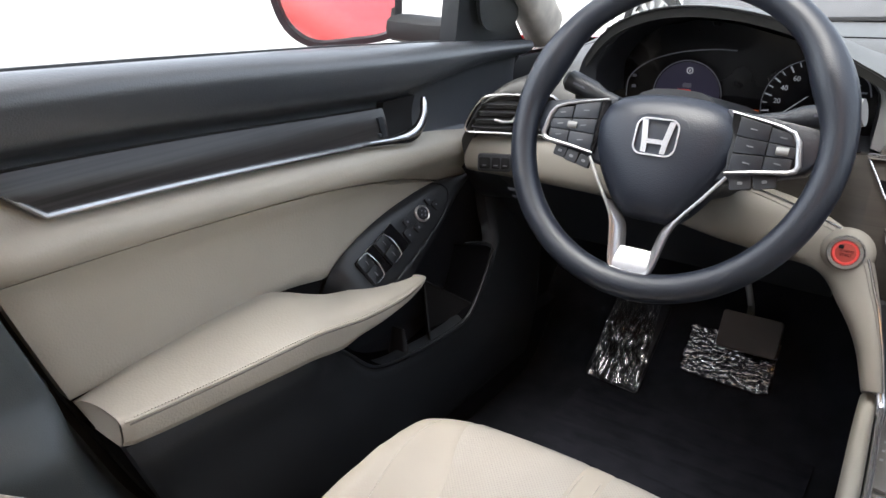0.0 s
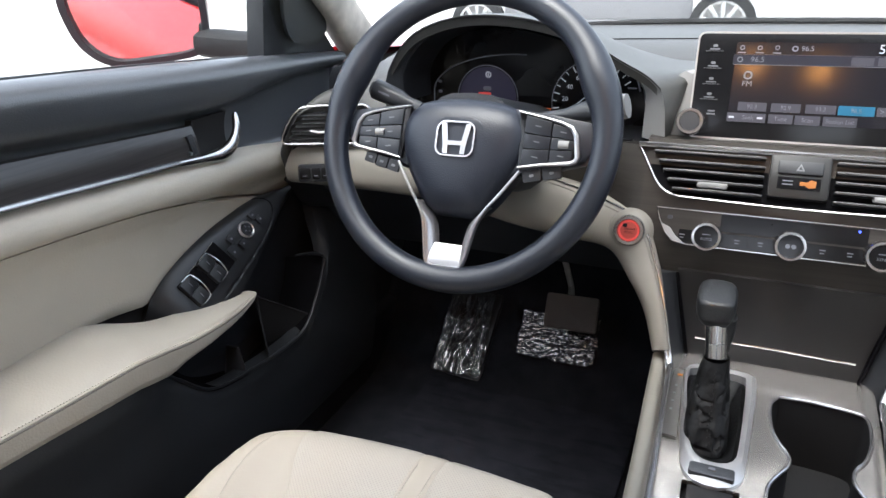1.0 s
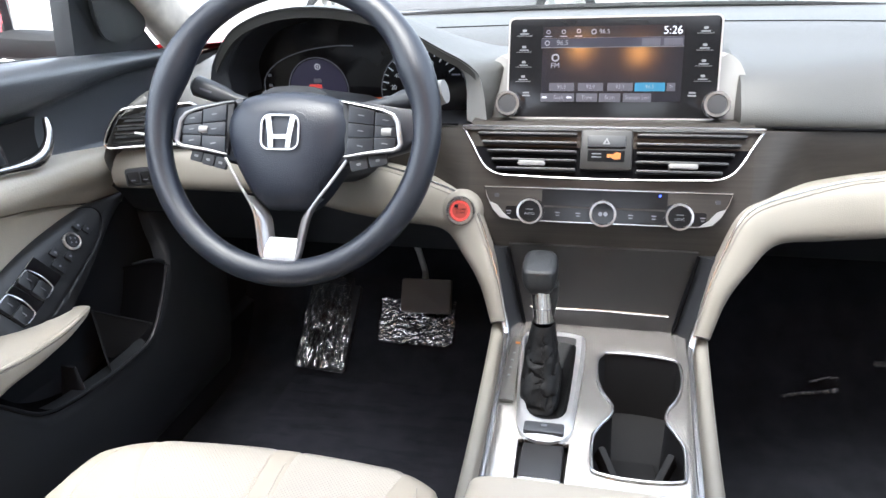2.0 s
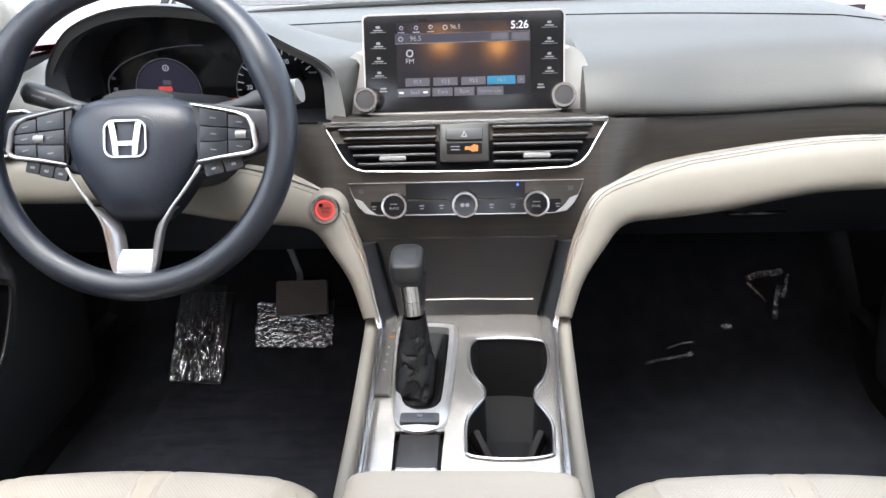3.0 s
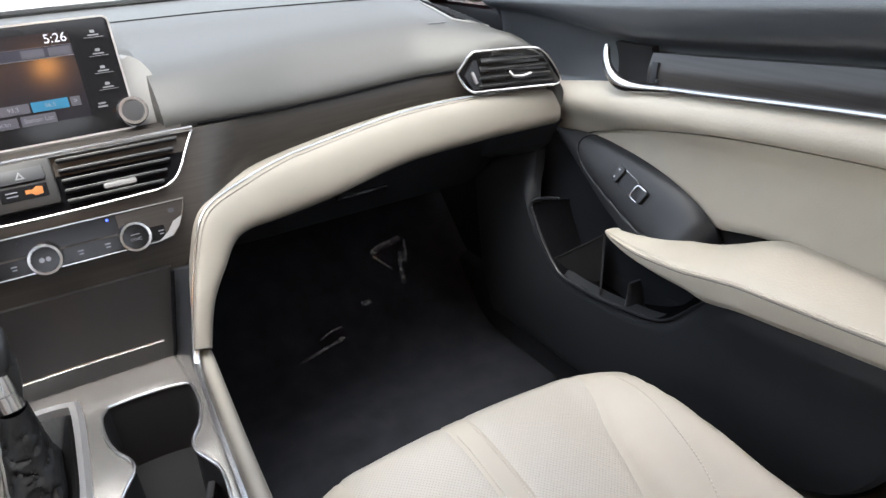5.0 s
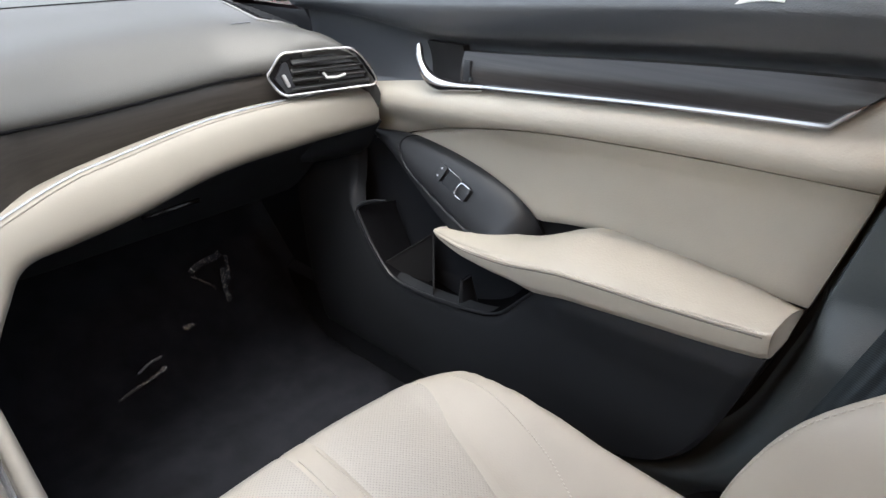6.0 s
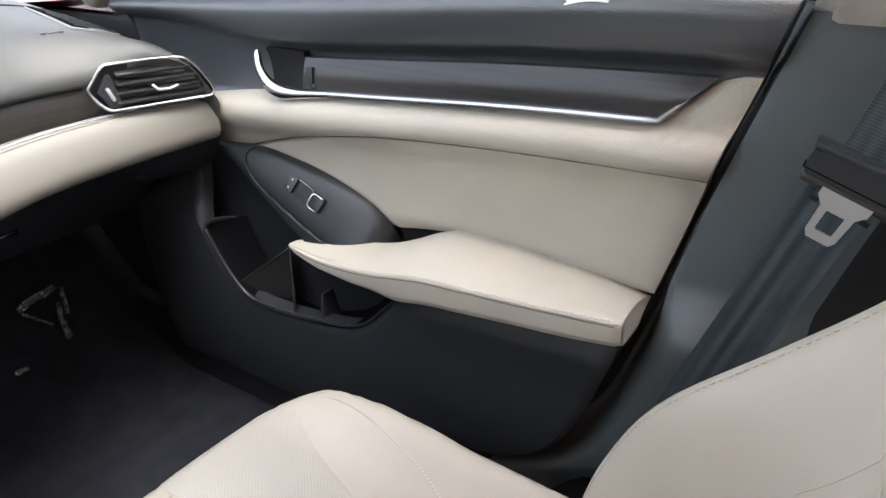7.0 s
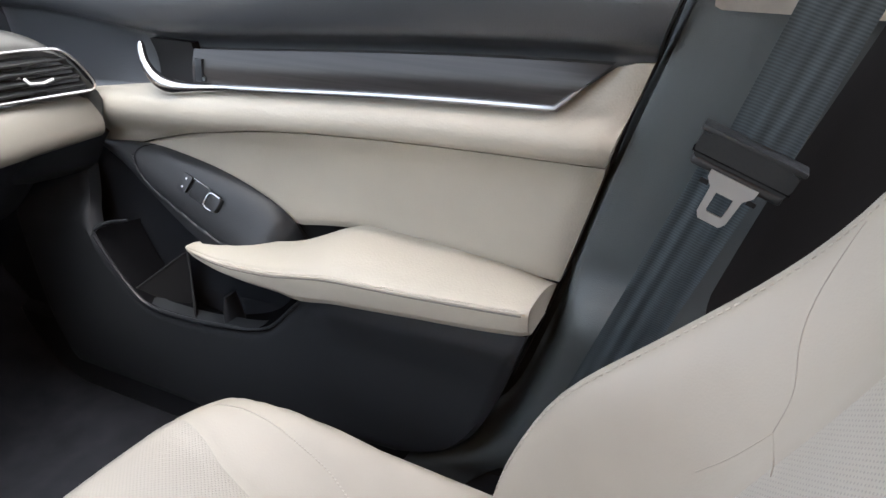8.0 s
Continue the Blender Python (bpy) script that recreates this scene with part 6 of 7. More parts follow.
# ---- seats ----
def build_seat(cx, name, wide=1.0):
    seat = thing("bucket_seat", "%s in beige leather with perforated panels" % name, "car seat", "front seats")

    def cushion(a, v):
        """a runs across from -1 to 1, v from the rear over the top and down the front."""
        half = wide * tab(v, (0, 0.235), (0.35, 0.232), (0.60, 0.222), (0.72, 0.212), (1, 0.19))
        y = tab(v, (0, -0.10), (0.30, 0.18), (0.56, 0.380), (0.66, 0.432), (0.74, 0.452), (0.82, 0.450), (1, 0.40))
        z = tab(v, (0, 0.372), (0.30, 0.392), (0.56, 0.424), (0.66, 0.424), (0.74, 0.405), (0.82, 0.37), (1, 0.20))
        bol = 0.040 * math.exp(-((abs(a) - 0.83) / 0.17) ** 2) * tab(v, (0, 1), (0.45, 0.75), (0.60, 0.30), (0.70, 0.0), (1, 0))
        drop = max(0, abs(a) - 0.88) / 0.12
        y -= 0.045 * max(0, abs(a) - 0.55) ** 2 / 0.2 * tab(v, (0.3, 0), (0.65, 1), (1, 1))
        crown = 0.010 * (1 - min(1, abs(a) / 0.55) ** 2) * tab(v, (0.2, 0), (0.5, 1), (0.7, 0.6), (1, 0))
        return Vector((cx + a * half, y, z + bol + crown - 0.16 * drop ** 1.6 * tab(v, (0, 1), (0.6, 0.8), (1, 0.3))))

    def piece(name_, a0, a1, v0, v1, nu, nv, mat, label, fn, parent, w=0.006):
        at = lambda q, v: q(v) if callable(q) else q

        def f(u, v):
            q = v0 + (v1 - v0) * v
            b0, b1 = at(a0, q), at(a1, q)
            a = b0 + (b1 - b0) * u
            p = fn(a, q)
            du = min(u, 1 - u) * abs(b1 - b0) * 0.22
            e = max(0.0, 1 - du / w)
            d = fn(a + 0.01, q) - fn(a - 0.01, q)
            g = fn(a, min(1, q + 0.01)) - fn(a, max(0, q - 0.01))
            n = d.cross(g)
            n = n.normalized() if n.length > 0 else Vector((0, 0, 1))
            return p - n * 0.0012 * e * e * (1 if fn is cushion else -1) * (-1 if n.z < 0 and fn is cushion else 1)
        return part(name_, sheet(f, nu, nv, (0, 0, -0.03) if fn is cushion else (0, -0.04, -0.01)), mat, parent, label)
    k = 1 if cx > 0 else -1
    rim_in = lambda v: tab(v, (0, 0.30), (0.30, 0.33), (0.38, 0.40), (0.45, 0.48), (0.51, 0.545), (0.57, 0.63), (0.65, 0.69), (0.74, 0.70), (1, 0.70))
    rim_out = lambda v: -rim_in(v)
    s0, s1 = sorted((k * -0.125, k * 0.010))
    cu = piece("cushion", s0, s1, 0.0, 1.0, 10, 44, SEAT_LEATHER, "beige leather cushion", cushion, seat)
    piece("perforated_panel", rim_out, s0, 0.0, 0.80, 20, 40, SEAT_PERF, "perforated beige leather panel", cushion, cu)
    piece("perforated_panel", s1, rim_in, 0.0, 0.80, 20, 40, SEAT_PERF, "perforated beige leather panel", cushion, cu)
    piece("front_panel", rim_out, s0, 0.80, 1.0, 16, 10, SEAT_LEATHER, "", cushion, cu)
    piece("front_panel", s1, rim_in, 0.80, 1.0, 16, 10, SEAT_LEATHER, "", cushion, cu)
    piece("side_bolster", rim_in, 1.0, 0.0, 1.0, 24, 44, SEAT_LEATHER, "smooth beige side bolster", cushion, cu)
    piece("side_bolster", -1.0, rim_out, 0.0, 1.0, 24, 44, SEAT_LEATHER, "smooth beige side bolster", cushion, cu)
    stitch = bmesh.new()
    arch = lambda v: tab(v, (0, 0.48), (0.30, 0.60), (0.38, 0.70), (0.45, 0.75), (0.51, 0.785), (0.56, 0.80), (0.62, 0.785), (0.66, 0.74), (0.70, 0.66))
    lines = (lambda v: s0 + 0.02, lambda v: s1 - 0.02, arch, lambda v: -arch(v))
    for ln in lines:
        n = 120
        for i in range(n):
            v = 0.02 + 0.60 * i / n
            p, q = cushion(ln(v), v), cushion(ln(v), v + 0.60 * 0.6 / n)
            tube([p + Vector((0, 0, 0.0002)), q + Vector((0, 0, 0.0002))], 0.0007, 5, stitch)
    tagged(part("stitching", stitch, THREAD, cu), kind="stuff")
    part("base", block((0.40, 0.44, 0.20), (cx, 0.13, 0.245), 0.03), BLACK_HARD, seat, "black plastic base")

    def back(a, v):
        half = tab(v, (0, 0.205), (0.15, 0.232), (0.5, 0.255), (0.8, 0.235), (1, 0.18))
        z = 0.36 + 0.64 * v
        y = tab(v, (0, -0.005), (0.3, -0.075), (0.5, -0.135), (0.7, -0.185), (1, -0.26))
        bol = tab(v, (0, 0.105), (0.12, 0.122), (0.20, 0.126), (0.30, 0.118), (0.42, 0.080), (0.54, 0.045), (0.62, 0.033), (0.75, 0.03), (1, 0.01)) * math.exp(-((abs(a) - 0.84) / 0.20) ** 2)
        drop = max(0, abs(a) - 0.86) / 0.14
        return Vector((math.copysign(0.345, cx) + a * half, y + bol - 0.20 * drop ** 1.6, z))
    bk = piece("backrest", -0.45, 0.45, 0.0, 1.0, 30, 40, BACK_PERF, "perforated beige backrest panel", back, seat)
    for sx in (-1, 1):
        piece("back_bolster", sx * 0.45, sx * 1.0, 0.0, 1.0, 34, 40, SEAT_LEATHER, "smooth beige back bolster", back, bk)
        for keys in (((0.80, 0.60), (0.71, 0.527), (0.65, 0.488), (0.575, 0.453), (0.53, 0.419)), ((0.53, 0.419), (0.545, 0.375), (0.57, 0.335)), ((0.53, 0.419), (0.475, 0.412), (0.42, 0.406))):
            part("seam", tube([back(sx * p[0], p[1]) for p in smooth_path(keys, 30)], 0.0005, 6), SEAM if len(keys) > 3 else SEAT_LEATHER, bk)
    stitch = bmesh.new()
    for a in (-0.81, 0.81):
        for i in range(110):
            v = 0.04 + 0.85 * i / 110
            p, q = back(a, v), back(a, v + 0.85 * 0.6 / 110)
            tube([p + Vector((0, 0.0012, 0.0006)), q + Vector((0, 0.0012, 0.0003))], 0.0006, 4, stitch)
    tagged(part("stitching", stitch, THREAD, bk), kind="stuff")
    return seat


build_seat(-0.3425, "driver's seat", 0.99)
build_seat(0.342, "front passenger seat")

# ---- seat belt ----
belt = thing("seat_belt", "dark grey passenger seat belt with stop sleeve and metal tongue", "seat belt")


def ribbon(a, b, width, across, sag=0.0, n=16):
    a, b = Vector(a), Vector(b)
    w = Vector(across).normalized() * width / 2
    return sheet(lambda u, v: a + (b - a) * u + w * (2 * v - 1) + Vector((-sag * math.sin(math.pi * u) - 0.0007 * math.cos(6 * math.pi * v), 0, 0)), n, 36, (0.0014, 0, 0))


part("webbing", ribbon((0.655, -0.141, 1.02), (0.664, -0.060, 0.738), 0.051, (0, 0.96, 0.28)), WEBBING, belt, "dark grey woven webbing")
part("lower_webbing", ribbon((0.668, -0.048, 0.722), (0.700, 0.080, 0.34), 0.051, (0, 0.95, 0.32)), WEBBING, belt, "dark grey woven webbing")
sl = facing((0.656, -0.055, 0.734), (0, 0.94, 0.335), (0, -0.335, 0.94))
sleeve = part("stop_sleeve", prism(soften([(-0.039, -0.008), (-0.030, -0.0145), (0.030, -0.0145), (0.039, -0.008), (0.0385, 0.013), (-0.0385, 0.013)], 1), 0.015, pose(0, 0, -0.0075), None, 0.003), SLEEVE, belt, "black plastic stop sleeve")
sleeve.matrix_world = sl
part("sleeve_ridge", block((0.083, 0.0050, 0.020), (0, 0, 0), 0.002), SLEEVE, belt).matrix_world = sl @ pose(0, 0.0125, 0)
part("sleeve_groove", block((0.0785, 0.0012, 0.0158), (0, 0, 0), 0.0004), VOID, belt).matrix_world = sl @ pose(0, -0.0070, 0)
part("sleeve_base", block((0.074, 0.008, 0.018), (0, 0, 0), 0.0035, (0, 0, 0), None, 3), SLEEVE, belt).matrix_world = sl @ pose(0, -0.0135, 0)
tm = sl @ pose(0.000, -0.0215, 0.010 * -1) @ Matrix.Scale(0.80, 4)
tongue_out = [(-0.024, 0.010), (0.024, 0.010), (0.0235, 0.002), (0.0165, -0.006), (0.0150, -0.034), (0.0110, -0.040), (-0.0110, -0.040), (-0.0150, -0.034), (-0.0165, -0.006), (-0.0235, 0.002)]
tongue_in = [(-0.0085, -0.0085), (0.0085, -0.0085), (0.0088, -0.0090), (0.0088, -0.0100), (0.0085, -0.0285), (0.0075, -0.0300), (-0.0075, -0.0300), (-0.0085, -0.0285), (-0.0088, -0.0100), (-0.0088, -0.0090)]
part("tongue", ring_frame(tongue_out, tongue_in, 0.0028, tm), SILVER, belt, "metal buckle tongue")
for kx in (-0.021, 0.021):
    part("webbing_slot", block((0.009, 0.005, 0.002), (0, 0, 0), 0.0008), RUBBER, belt).matrix_world = tm @ pose(kx * 1.15, -0.004, 0.001)

# ---- pedals and films ----
def pedal_set():
    bp = thing("brake_pedal", "grey-brown rubber brake pedal on a steel arm", "pedal")
    pm = facing((-0.3225, 1.022, 0.318), (1, 0.05, 0), (0, 0.55, 0.84))
    pad = part("pad", prism(rounded(0.098, 0.066, 0.006, 4), 0.014, pm, None, 0.004), plain("pedal_rubber", (0.10, 0.088, 0.080), 0.75), bp, "brown-grey ribbed rubber pad")
    part("arm", tube([(-0.330, 1.040, 0.335), (-0.338, 1.075, 0.345), (-0.352, 1.085, 0.385), (-0.366, 1.085, 0.43), (-0.38, 1.08, 0.56)], [0.007, 0.006, 0.006, 0.006, 0.006], 8), SILVER, bp, "thin steel arm")
    ap = thing("accelerator_pedal", "black plastic accelerator pedal", "pedal")
    am = facing((-0.196, 1.135, 0.215), (1, 0, 0), (0, 0.72, 0.70))
    part("pad", prism(rounded(0.052, 0.15, 0.012, 4), 0.012, am, None, 0.004), BLACK_HARD, ap)
    part("arm", tube([am @ Vector((0, 0.07, 0)), am @ Vector((0, 0.17, 0.02))], 0.007, 8), BLACK_HARD, ap)
    fr = thing("foot_rest", "black foot rest wrapped in clear plastic film", "foot rest")
    part("pad", block((0.115, 0.19, 0.03), (-0.552, 1.062, 0.205), 0.008, (46, 0, -4)), BLACK_HARD, fr)


def film(name, label, m, w, h, seed, amp, stretch=(1.0, 1.0), parent_cat="plastic film"):
    rnd = random.Random(seed)
    off = Vector((rnd.random() * 50, rnd.random() * 50, 0))

    def f(u, v):
        x, y = (u - 0.5) * w, (v - 0.5) * h
        q = Vector((x * 62 * stretch[0], y * 62 * stretch[1], 0)) + off
        z = amp * (abs(noise.noise(q)) * 1.5 + 0.6 * abs(noise.noise(q * 2.3)) + 0.3 * noise.noise(q * 5.1))
        x += 0.006 * noise.noise(q * 0.5 + Vector((7, 0, 0)))
        y += 0.008 * noise.noise(q * 0.4 + Vector((0, 9, 0)))
        return m @ Vector((x, y, 0.004 + z))
    ob = part(name, sheet(f, 70, 70, tuple(m.to_3x3() @ Vector((0, 0, -0.0005)))), FILM, None)
    return tagged(ob, label, parent_cat)


pedal_set()
film("plastic_film", "crumpled clear plastic film over the foot rest", facing((-0.552, 1.055, 0.222), (1, 0.06, 0), (0, 0.72, 0.70)), 0.100, 0.20, 3, 0.0042, (1.5, 0.22))
film("plastic_film", "crumpled clear plastic film on the carpet below the brake pedal", facing((-0.360, 1.068, 0.232), (1, 0.05, 0.0), (0, 0.70, 0.72)), 0.155, 0.092, 8, 0.0028, (1.9, 2.3))
# loose film shreds on the passenger side
for at, along, w_, h_, sd in (((0.575, 1.125, 0.300), (1, 0.2, 0.1), 0.075, 0.010, 11), ((0.592, 1.085, 0.262), (0.25, 0.7, 0.7), 0.075, 0.008, 12), ((0.560, 1.105, 0.280), (-0.6, 0.6, 0.5), 0.05, 0.007, 15), ((0.612, 1.11, 0.285), (-0.2, -0.5, -0.8), 0.05, 0.006, 16),
                              ((0.375, 1.015, 0.180), (1, 0.25, 0.15), 0.10, 0.006, 13), ((0.40, 1.035, 0.196), (1, 0.20, 0.12), 0.05, 0.004, 17), ((0.49, 1.06, 0.222), (1, 0.2, 0.1), 0.022, 0.008, 14)):
    film("film_shred", "thin torn shred of clear film on the passenger carpet", facing(at, along, (-0.1, 0.75, 0.7)), w_, h_, sd, 0.005)

# driver's floor mat
tagged(part("floor_mat", sheet(lambda u, v: Vector((-0.60 + 0.42 * u, 0.52 + 0.46 * v, FLOOR_Z + 0.010 + 0.004 * noise.noise(Vector((u * 4, v * 4, 2))))), 24, 24, (0, 0, -0.008)), CARPET_MAT), "black carpet floor mat with brushed marks", "floor mat")


# ---- switches on the doors ----
def place_on_panel(s, u, v):
    """A pose on the tilted switch plate: x runs towards the rear, y up the plate."""
    p0, pu, pv = SWITCH[s](u, v), SWITCH[s](u + 0.02, v), SWITCH[s](u, v - 0.02)
    return facing(p0, (pu - p0) * s, (pv - p0))


for u, label in ((0.655, "front window switches with one chrome lip"), (0.795, "rear window switches with one chrome lip")):
    w = thing("window_switch", "pair of black " + label, "switch", "window switches")
    m = place_on_panel(-1, u, 0.43)
    part("well", prism(rounded(0.046, 0.0425, 0.003, 2), 0.0012, m @ pose(0, 0, -0.0002)), GLOSS_BLACK, w)
    for k in (-1, 1):
        ky = part("key", prism(rounded(0.023, 0.0196, 0.002, 3), 0.007, m @ pose(-0.011, k * 0.0100, -0.001, 0, 7, 0), None, 0.002), SWITCH_BLACK, w)
        bar(0.0012, 0.007, m @ pose(-0.010, k * 0.0100, 0.0068, 0, 7, 0), PRINT, ky, "symbol")
    part("chrome_lip", tube(smooth_path([m @ Vector(q) for q in ((-0.016, -0.0208, 0.0052), (-0.004, -0.0206, 0.0058), (0.0010, -0.0165, 0.0062), (0.0036, 0, 0.0066), (0.0010, 0.0165, 0.0062), (-0.004, 0.0206, 0.0058), (-0.016, 0.0208, 0.0052))], 36), 0.0012, 6), CHROME, w)
    part("edge_line", tube([m @ Vector((0.001, 0.0214, 0.0022)), m @ Vector((0.022, 0.0214, 0.0018))], 0.0007, 6), CHROME, w)
ms = thing("mirror_switch", "round mirror adjusting switch with a silver ring", "switch")
m = place_on_panel(-1, 0.42, 0.48)
part("ring", lathe([(0.0125, -0.002), (0.0130, 0.003), (0.0115, 0.0045), (0.0100, 0.0035), (0.0098, -0.002)], 28, m), SILVER, ms)
part("pad", lathe([(0.0098, 0.0), (0.0092, 0.0048), (0, 0.0052)], 24, m), BLACK_HARD, ms)
for a in range(4):
    part("arrow", prism([(0.0035, -0.0015), (0.0065, 0), (0.0035, 0.0015)], 0.0005, m @ pose(0, 0, 0.0052, 0, 0, 90 * a)), LIT_DIM, ms)
for u, v in ((0.345, 0.38), (0.335, 0.57), (0.510, 0.38), (0.490, 0.59), (0.555, 0.55)):
    lk = thing("lock_switch", "small black rocker switch on the driver's door", "switch", "small door switches")
    m = place_on_panel(-1, u, v)
    part("key", prism(rounded(0.012, 0.012 if u < 0.52 else 0.020, 0.002, 2), 0.004, m, None, 0.001), BLACK_HARD, lk)
    bar(0.003, 0.003, m @ pose(0, 0, 0.0041), LIT_DIM, lk, "symbol")
w = thing("window_switch", "black passenger window switch with a chrome lip", "switch", "window switches")
m = place_on_panel(1, 0.585, 0.46)
part("well", prism(rounded(0.046, 0.022, 0.003, 3), 0.0012, m @ pose(0.002, 0, 0)), GLOSS_BLACK, w)
part("key", prism(rounded(0.020, 0.0195, 0.003, 3), 0.007, m @ pose(0.0185, 0, -0.001, 0, -7, 0), None, 0.002), SWITCH_BLACK, w)
part("chrome_lip", tube(smooth_path([m @ Vector(q) for q in ((0.022, -0.0100, 0.0055), (0.011, -0.0098, 0.0062), (0.0072, -0.006, 0.0068), (0.0072, 0.006, 0.0068), (0.011, 0.0098, 0.0062), (0.024, 0.0100, 0.0055))], 24), 0.0012, 6), CHROME, w)
part("edge_line", tube([m @ Vector(q) for q in ((-0.024, 0.0118, 0.0020), (0.0, 0.0120, 0.0025), (0.006, 0.0108, 0.004))], 0.0008, 6), CHROME, w)
lk = thing("lock_switch", "small black lock switch on the passenger door", "switch", "small door switches")
m = place_on_panel(1, 0.485, 0.45)
part("key", prism(rounded(0.015, 0.023, 0.002, 2), 0.005, m, None, 0.001), SWITCH_BLACK, lk)
for dy in (-0.006, 0.006):
    bar(0.0026, 0.0026, m @ pose(0, dy, 0.0051), LIT_WHITE, lk, "lamp")

# paper slip lying on the passenger door's sill
slip = sheet(lambda u, v: Vector((0.7035 + 0.010 * v, 0.168 + 0.062 * u, 0.8345 + 0.020 * v + 0.002 * math.sin(5 * u) + 0.006 * (1 - u))), 8, 4, (0, 0, 0.0006))
tagged(part("paper_slip", slip, WHITE_MARK), "small white paper slip on the passenger door sill", "paper")

# ---- overhead lamps ----
for x, y in ((-0.080, -0.138), (0.072, -0.172)):
    ol = thing("reading_lamp", "warm roof reading lamp, lit", "lamp", "roof lamps")
    part("housing", lathe([(0, 0), (0.034, 0), (0.034, -0.008), (0.026, -0.012), (0.026, -0.006), (0, -0.006)], 24, pose(x, y, 1.246)), BEIGE_VINYL, ol)
    part("lens", lathe([(0.0125, 0), (0.0115, -0.004), (0, -0.006)], 20, pose(x, y, 1.2395)), WARM_LAMP, ol, "glowing warm lens")

# ---- windscreen ----
ws = part("window_1", sheet(lambda u, v: Vector(((2 * u - 1) * (0.70 - 0.10 * v), 1.27 - 0.92 * v + 0.05 * (1 - (2 * u - 1) ** 2) * (1 - v), 0.79 + 0.425 * v)), 20, 10, (0, 0.004, 0.004)), GLASS)
tagged(ws, "clear curved windscreen", "windscreen", kind="structure")
ws.visible_shadow = False
tagged(part("trim_cowl", sheet(lambda u, v: Vector(((2 * u - 1) * 0.74, 1.27 + 0.10 * v, 0.792 - 0.02 * v)), 12, 3, (0, 0, -0.03)), BLACK_HARD), "black cowl strip under the windscreen", "trim", kind="structure")

# ---- the car's outside ----
body = thing("car_body", "red painted car body outside the windows", "car")
for s in (-1, 1):
    skin = lambda v: tab(v, (0, 0.845), (0.35, 0.905), (0.76, 0.918), (0.785, 0.920), (0.81, 0.912), (0.90, 0.880), (1, 0.828))
    part("side_panel", sheet(lambda u, v: Vector((s * skin(v), 0.98 - 2.9 * u, 0.02 + 0.785 * v)), 24, 30, (-s * 0.006, 0, 0)), RED_PAINT, body, "glossy red door skin")
    part("belt_moulding", tube([(s * 0.812, 0.80 - 2.6 * i / 10, sill_z(0.80 - 2.6 * i / 10 if i < 4 else -0.1) - 0.01) for i in range(11)], 0.008, 6), BLACK_HARD, body)
    part("fender", sheet(lambda u, v: Vector((s * (0.93 - 0.20 * v ** 2), 0.98 + 1.1 * u, 0.05 + (0.755 - 0.10 * u) * math.sin(math.pi / 2 * min(1, v * 1.08)))), 16, 14, (-s * 0.01, 0, -0.005)), RED_PAINT, body, "glossy red front fender")
part("hood", sheet(lambda u, v: Vector(((2 * u - 1) * 0.73, 1.38 + 0.72 * v, 0.735 - 0.10 * v - 0.03 * v ** 3 + 0.0 * u)), 16, 12, (0, 0, -0.01)), RED_PAINT, body, "glossy red hood")


def door_mirror(s):
    dm_ = thing("door_mirror", "red and black door mirror with clear glass", "mirror", "door mirrors")
    c = Vector((s * 1.015, 0.775, 0.885))
    m = facing(c, (1, s * -0.73, 0), (0, -0.17, 1))
    o = smooth_path([(-0.115, 0.05), (-0.118, 0.0), (-0.10, -0.055), (-0.055, -0.086), (0.02, -0.084), (0.085, -0.076), (0.108, -0.055), (0.113, 0.0), (0.110, 0.06), (0.07, 0.085), (-0.06, 0.088), (-0.10, 0.078), (-0.115, 0.05)], 48)[:-1]
    o = [(p[0] * -s * 0.90, p[1] * 0.97) for p in o]
    sc = lambda k: [(x * k, y * k) for x, y in o]
    part("housing", ring_frame(sc(1.10), sc(0.985), 0.016, m @ pose(0, 0, -0.006)), BLACK_HARD, dm_, "black mirror rim")
    part("glass", prism(sc(0.99), 0.003, m @ pose(0, 0, -0.002)), MIRROR, dm_, "mirror glass")
    mx, my = m.to_3x3() @ Vector((1, 0, 0)), m.to_3x3() @ Vector((0, 1, 0))
    part("shell", loft([(m @ Vector((0, 0, -0.012)), mx * 0.112, my * 0.090), (m @ Vector((0, 0, -0.06)), mx * 0.106, my * 0.084), (m @ Vector((s * 0.01, 0, -0.115)), mx * 0.06, my * 0.05)], 24, 3, 10), RED_PAINT, dm_, "red mirror shell")
    part("stalk", loft([((s * 0.92, 0.83, 0.825), (0, 0.04, 0), (0, 0, 0.022)), ((s * 0.84, 0.86, 0.815), (0, 0.045, 0), (0, 0, 0.024)), ((s * 0.77, 0.86, 0.82), (0, 0.05, 0), (0, 0, 0.03))], 12, 3, 8), RUBBER, dm_, "black mirror arm")


for s in (-1, 1):
    door_mirror(s)

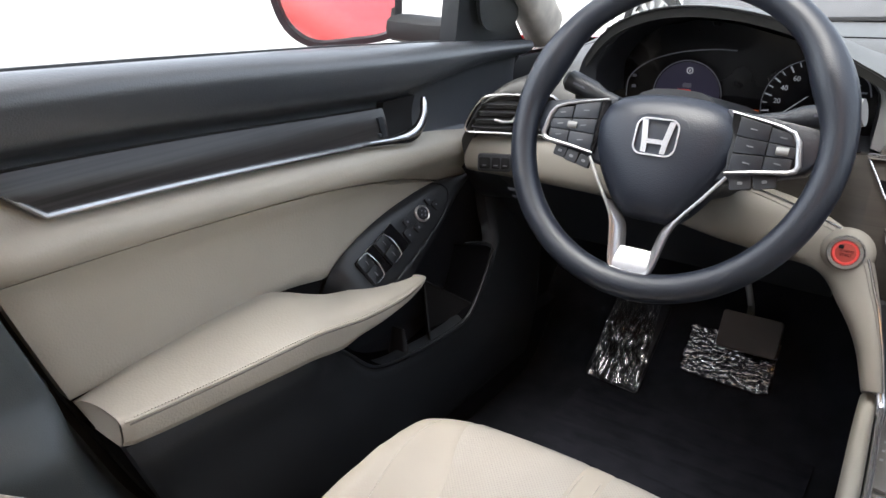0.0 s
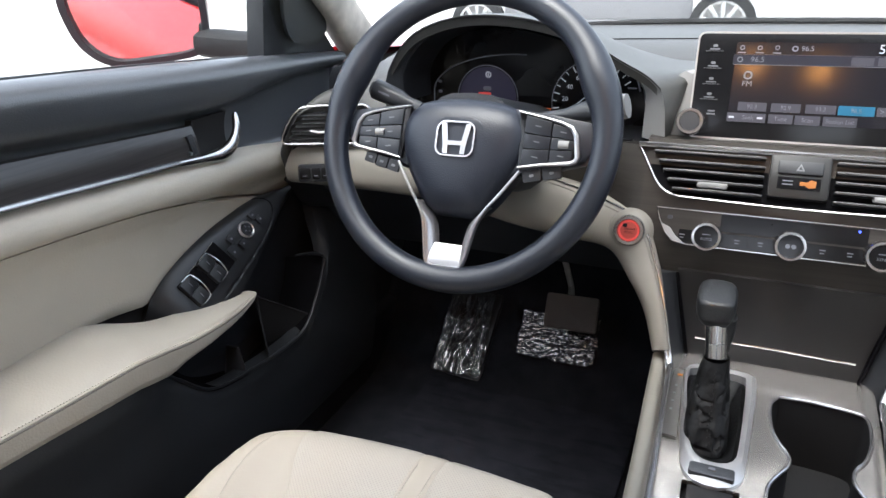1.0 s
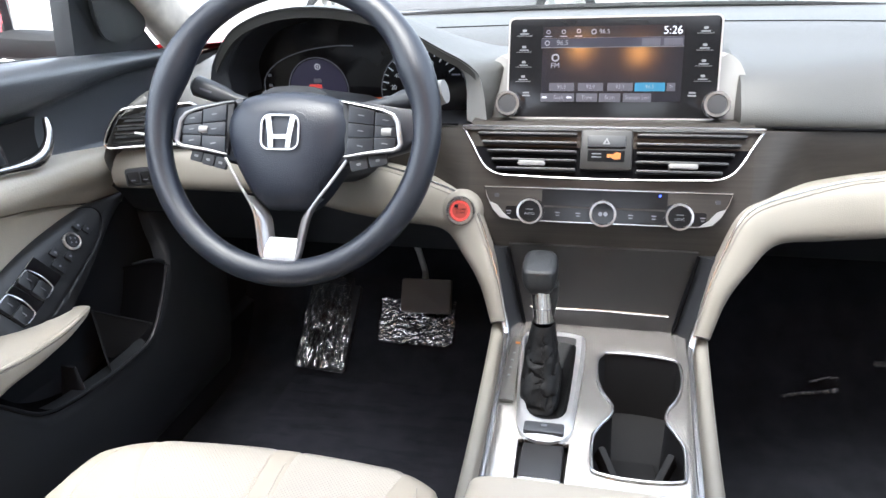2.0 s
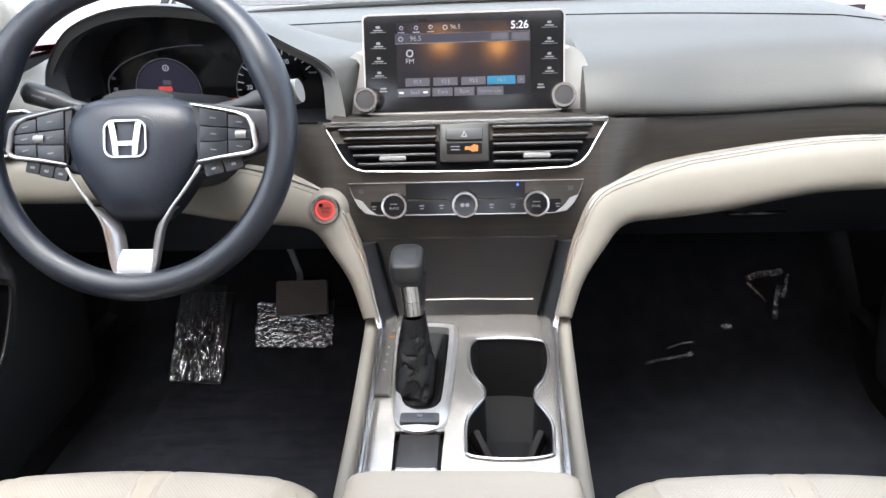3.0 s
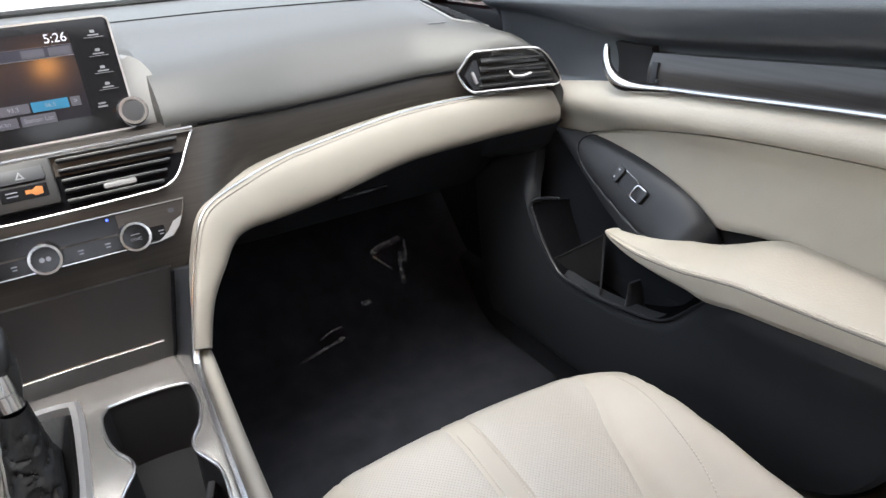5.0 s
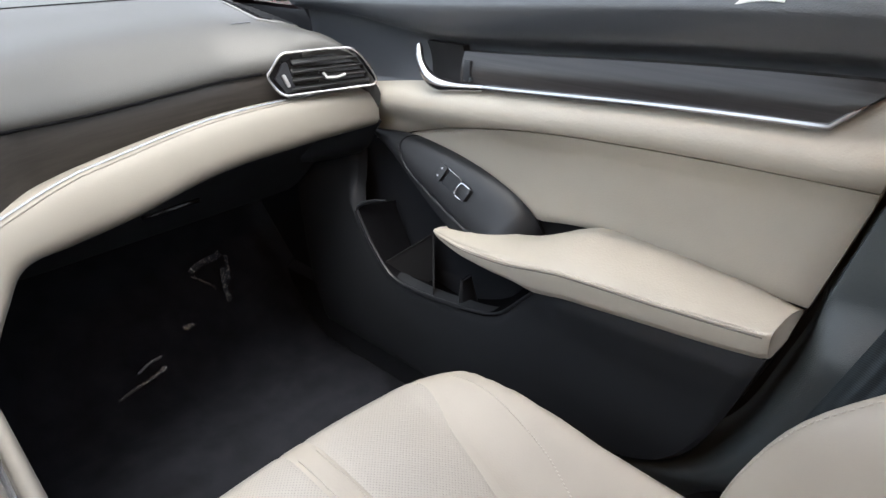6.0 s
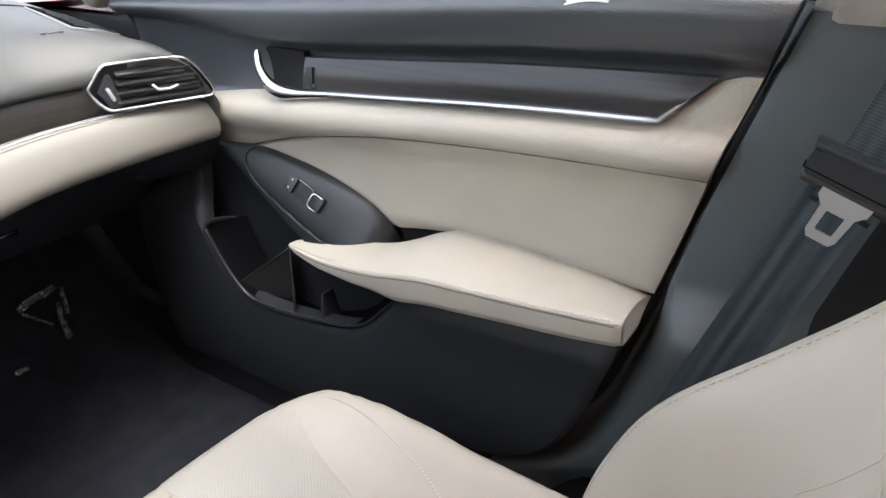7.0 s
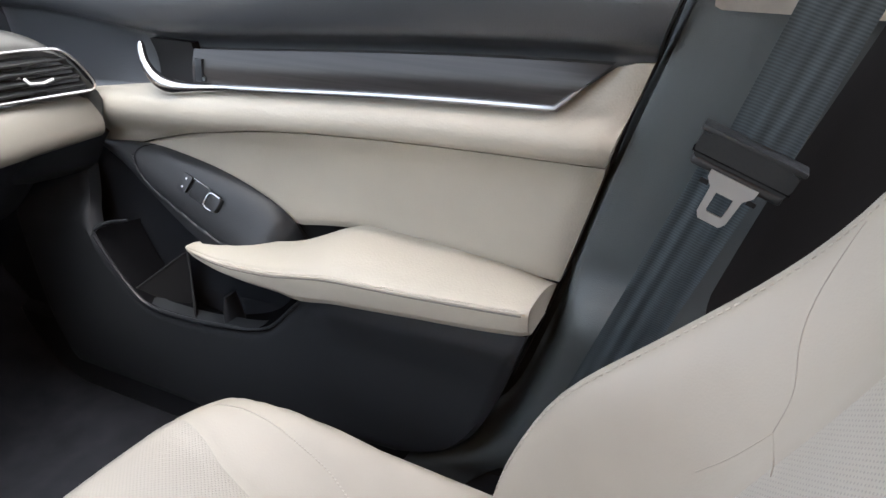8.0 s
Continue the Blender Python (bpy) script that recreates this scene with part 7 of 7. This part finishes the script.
# ---- parked car across the lot ----
DARK_PAINT = plain("grey_sill_paint", (0.20, 0.20, 0.21), 0.3)
pc = thing("parked_car", "silver-white parked car seen side on across the lot", "car")
PX, PY, PG = -1.88, 8.0, -0.12
prof = [(-2.3, 0.28), (-2.25, 0.75), (-1.5, 0.95), (-0.9, 1.40), (0.7, 1.42), (1.4, 1.0), (2.2, 0.85), (2.3, 0.30)]
part("body", prism([(x, z) for x, z in prof], 1.7, facing((PX, PY + 1.7, PG), (1, 0, 0), (0, 0, 1)), None, 0.08), WHITE_PAINT, pc, "white painted body")
part("sill", block((2.0, 0.05, 0.16), (PX, PY - 0.01, PG + 0.30), 0.03), DARK_PAINT, pc)
part("lower_doors", block((2.1, 0.03, 0.40), (PX, PY - 0.005, PG + 0.58), 0.02), DARK_PAINT, pc)
part("side_glass", prism([(-1.25, 0.98), (-0.85, 1.32), (0.65, 1.34), (1.15, 1.0)], 0.02, facing((PX, PY - 0.005, PG), (1, 0, 0), (0, 0, 1))), GLOSS_BLACK, pc)
for x in (-1.365, 1.365):
    wm = pose(PX + x, PY - 0.02, PG + 0.33, 90, 0, 0)
    wh = part("wheel", lathe([(0.20, -0.10), (0.33, -0.09), (0.33, 0.09), (0.25, 0.11), (0.235, 0.10), (0.235, -0.1)], 36, wm), RUBBER, pc, "tyre")
    rim_b = bmesh.new()
    for k in range(10):
        block((0.045, 0.20, 0.02), tuple(wm @ pose(0, 0, 0, 0, 0, 36 * k) @ Vector((0, 0.125, 0.095))), 0.006, tuple(math.degrees(e) for e in (wm @ pose(0, 0, 0, 0, 0, 36 * k)).to_euler()), rim_b, 1)
    lathe([(0.0, 0.11), (0.05, 0.11), (0.055, 0.09), (0.0, 0.085)], 16, wm, rim_b)
    lathe([(0.215, 0.10), (0.238, 0.105), (0.238, 0.08), (0.215, 0.08)], 36, wm, rim_b)
    part("rim", rim_b, SILVER, wh, "silver alloy rim")

# ---- ground outside ----
gm = plain("concrete_lot", (0.42, 0.41, 0.39), 0.9, 0, 0.12, scale=1.5)
g = bmesh.new()
bmesh.ops.create_grid(g, x_segments=2, y_segments=2, size=400)
bmesh.ops.translate(g, verts=g.verts, vec=(0, 0, -0.12))
tagged(part("ground", g, gm), "pale concrete parking lot", "ground", kind="structure")
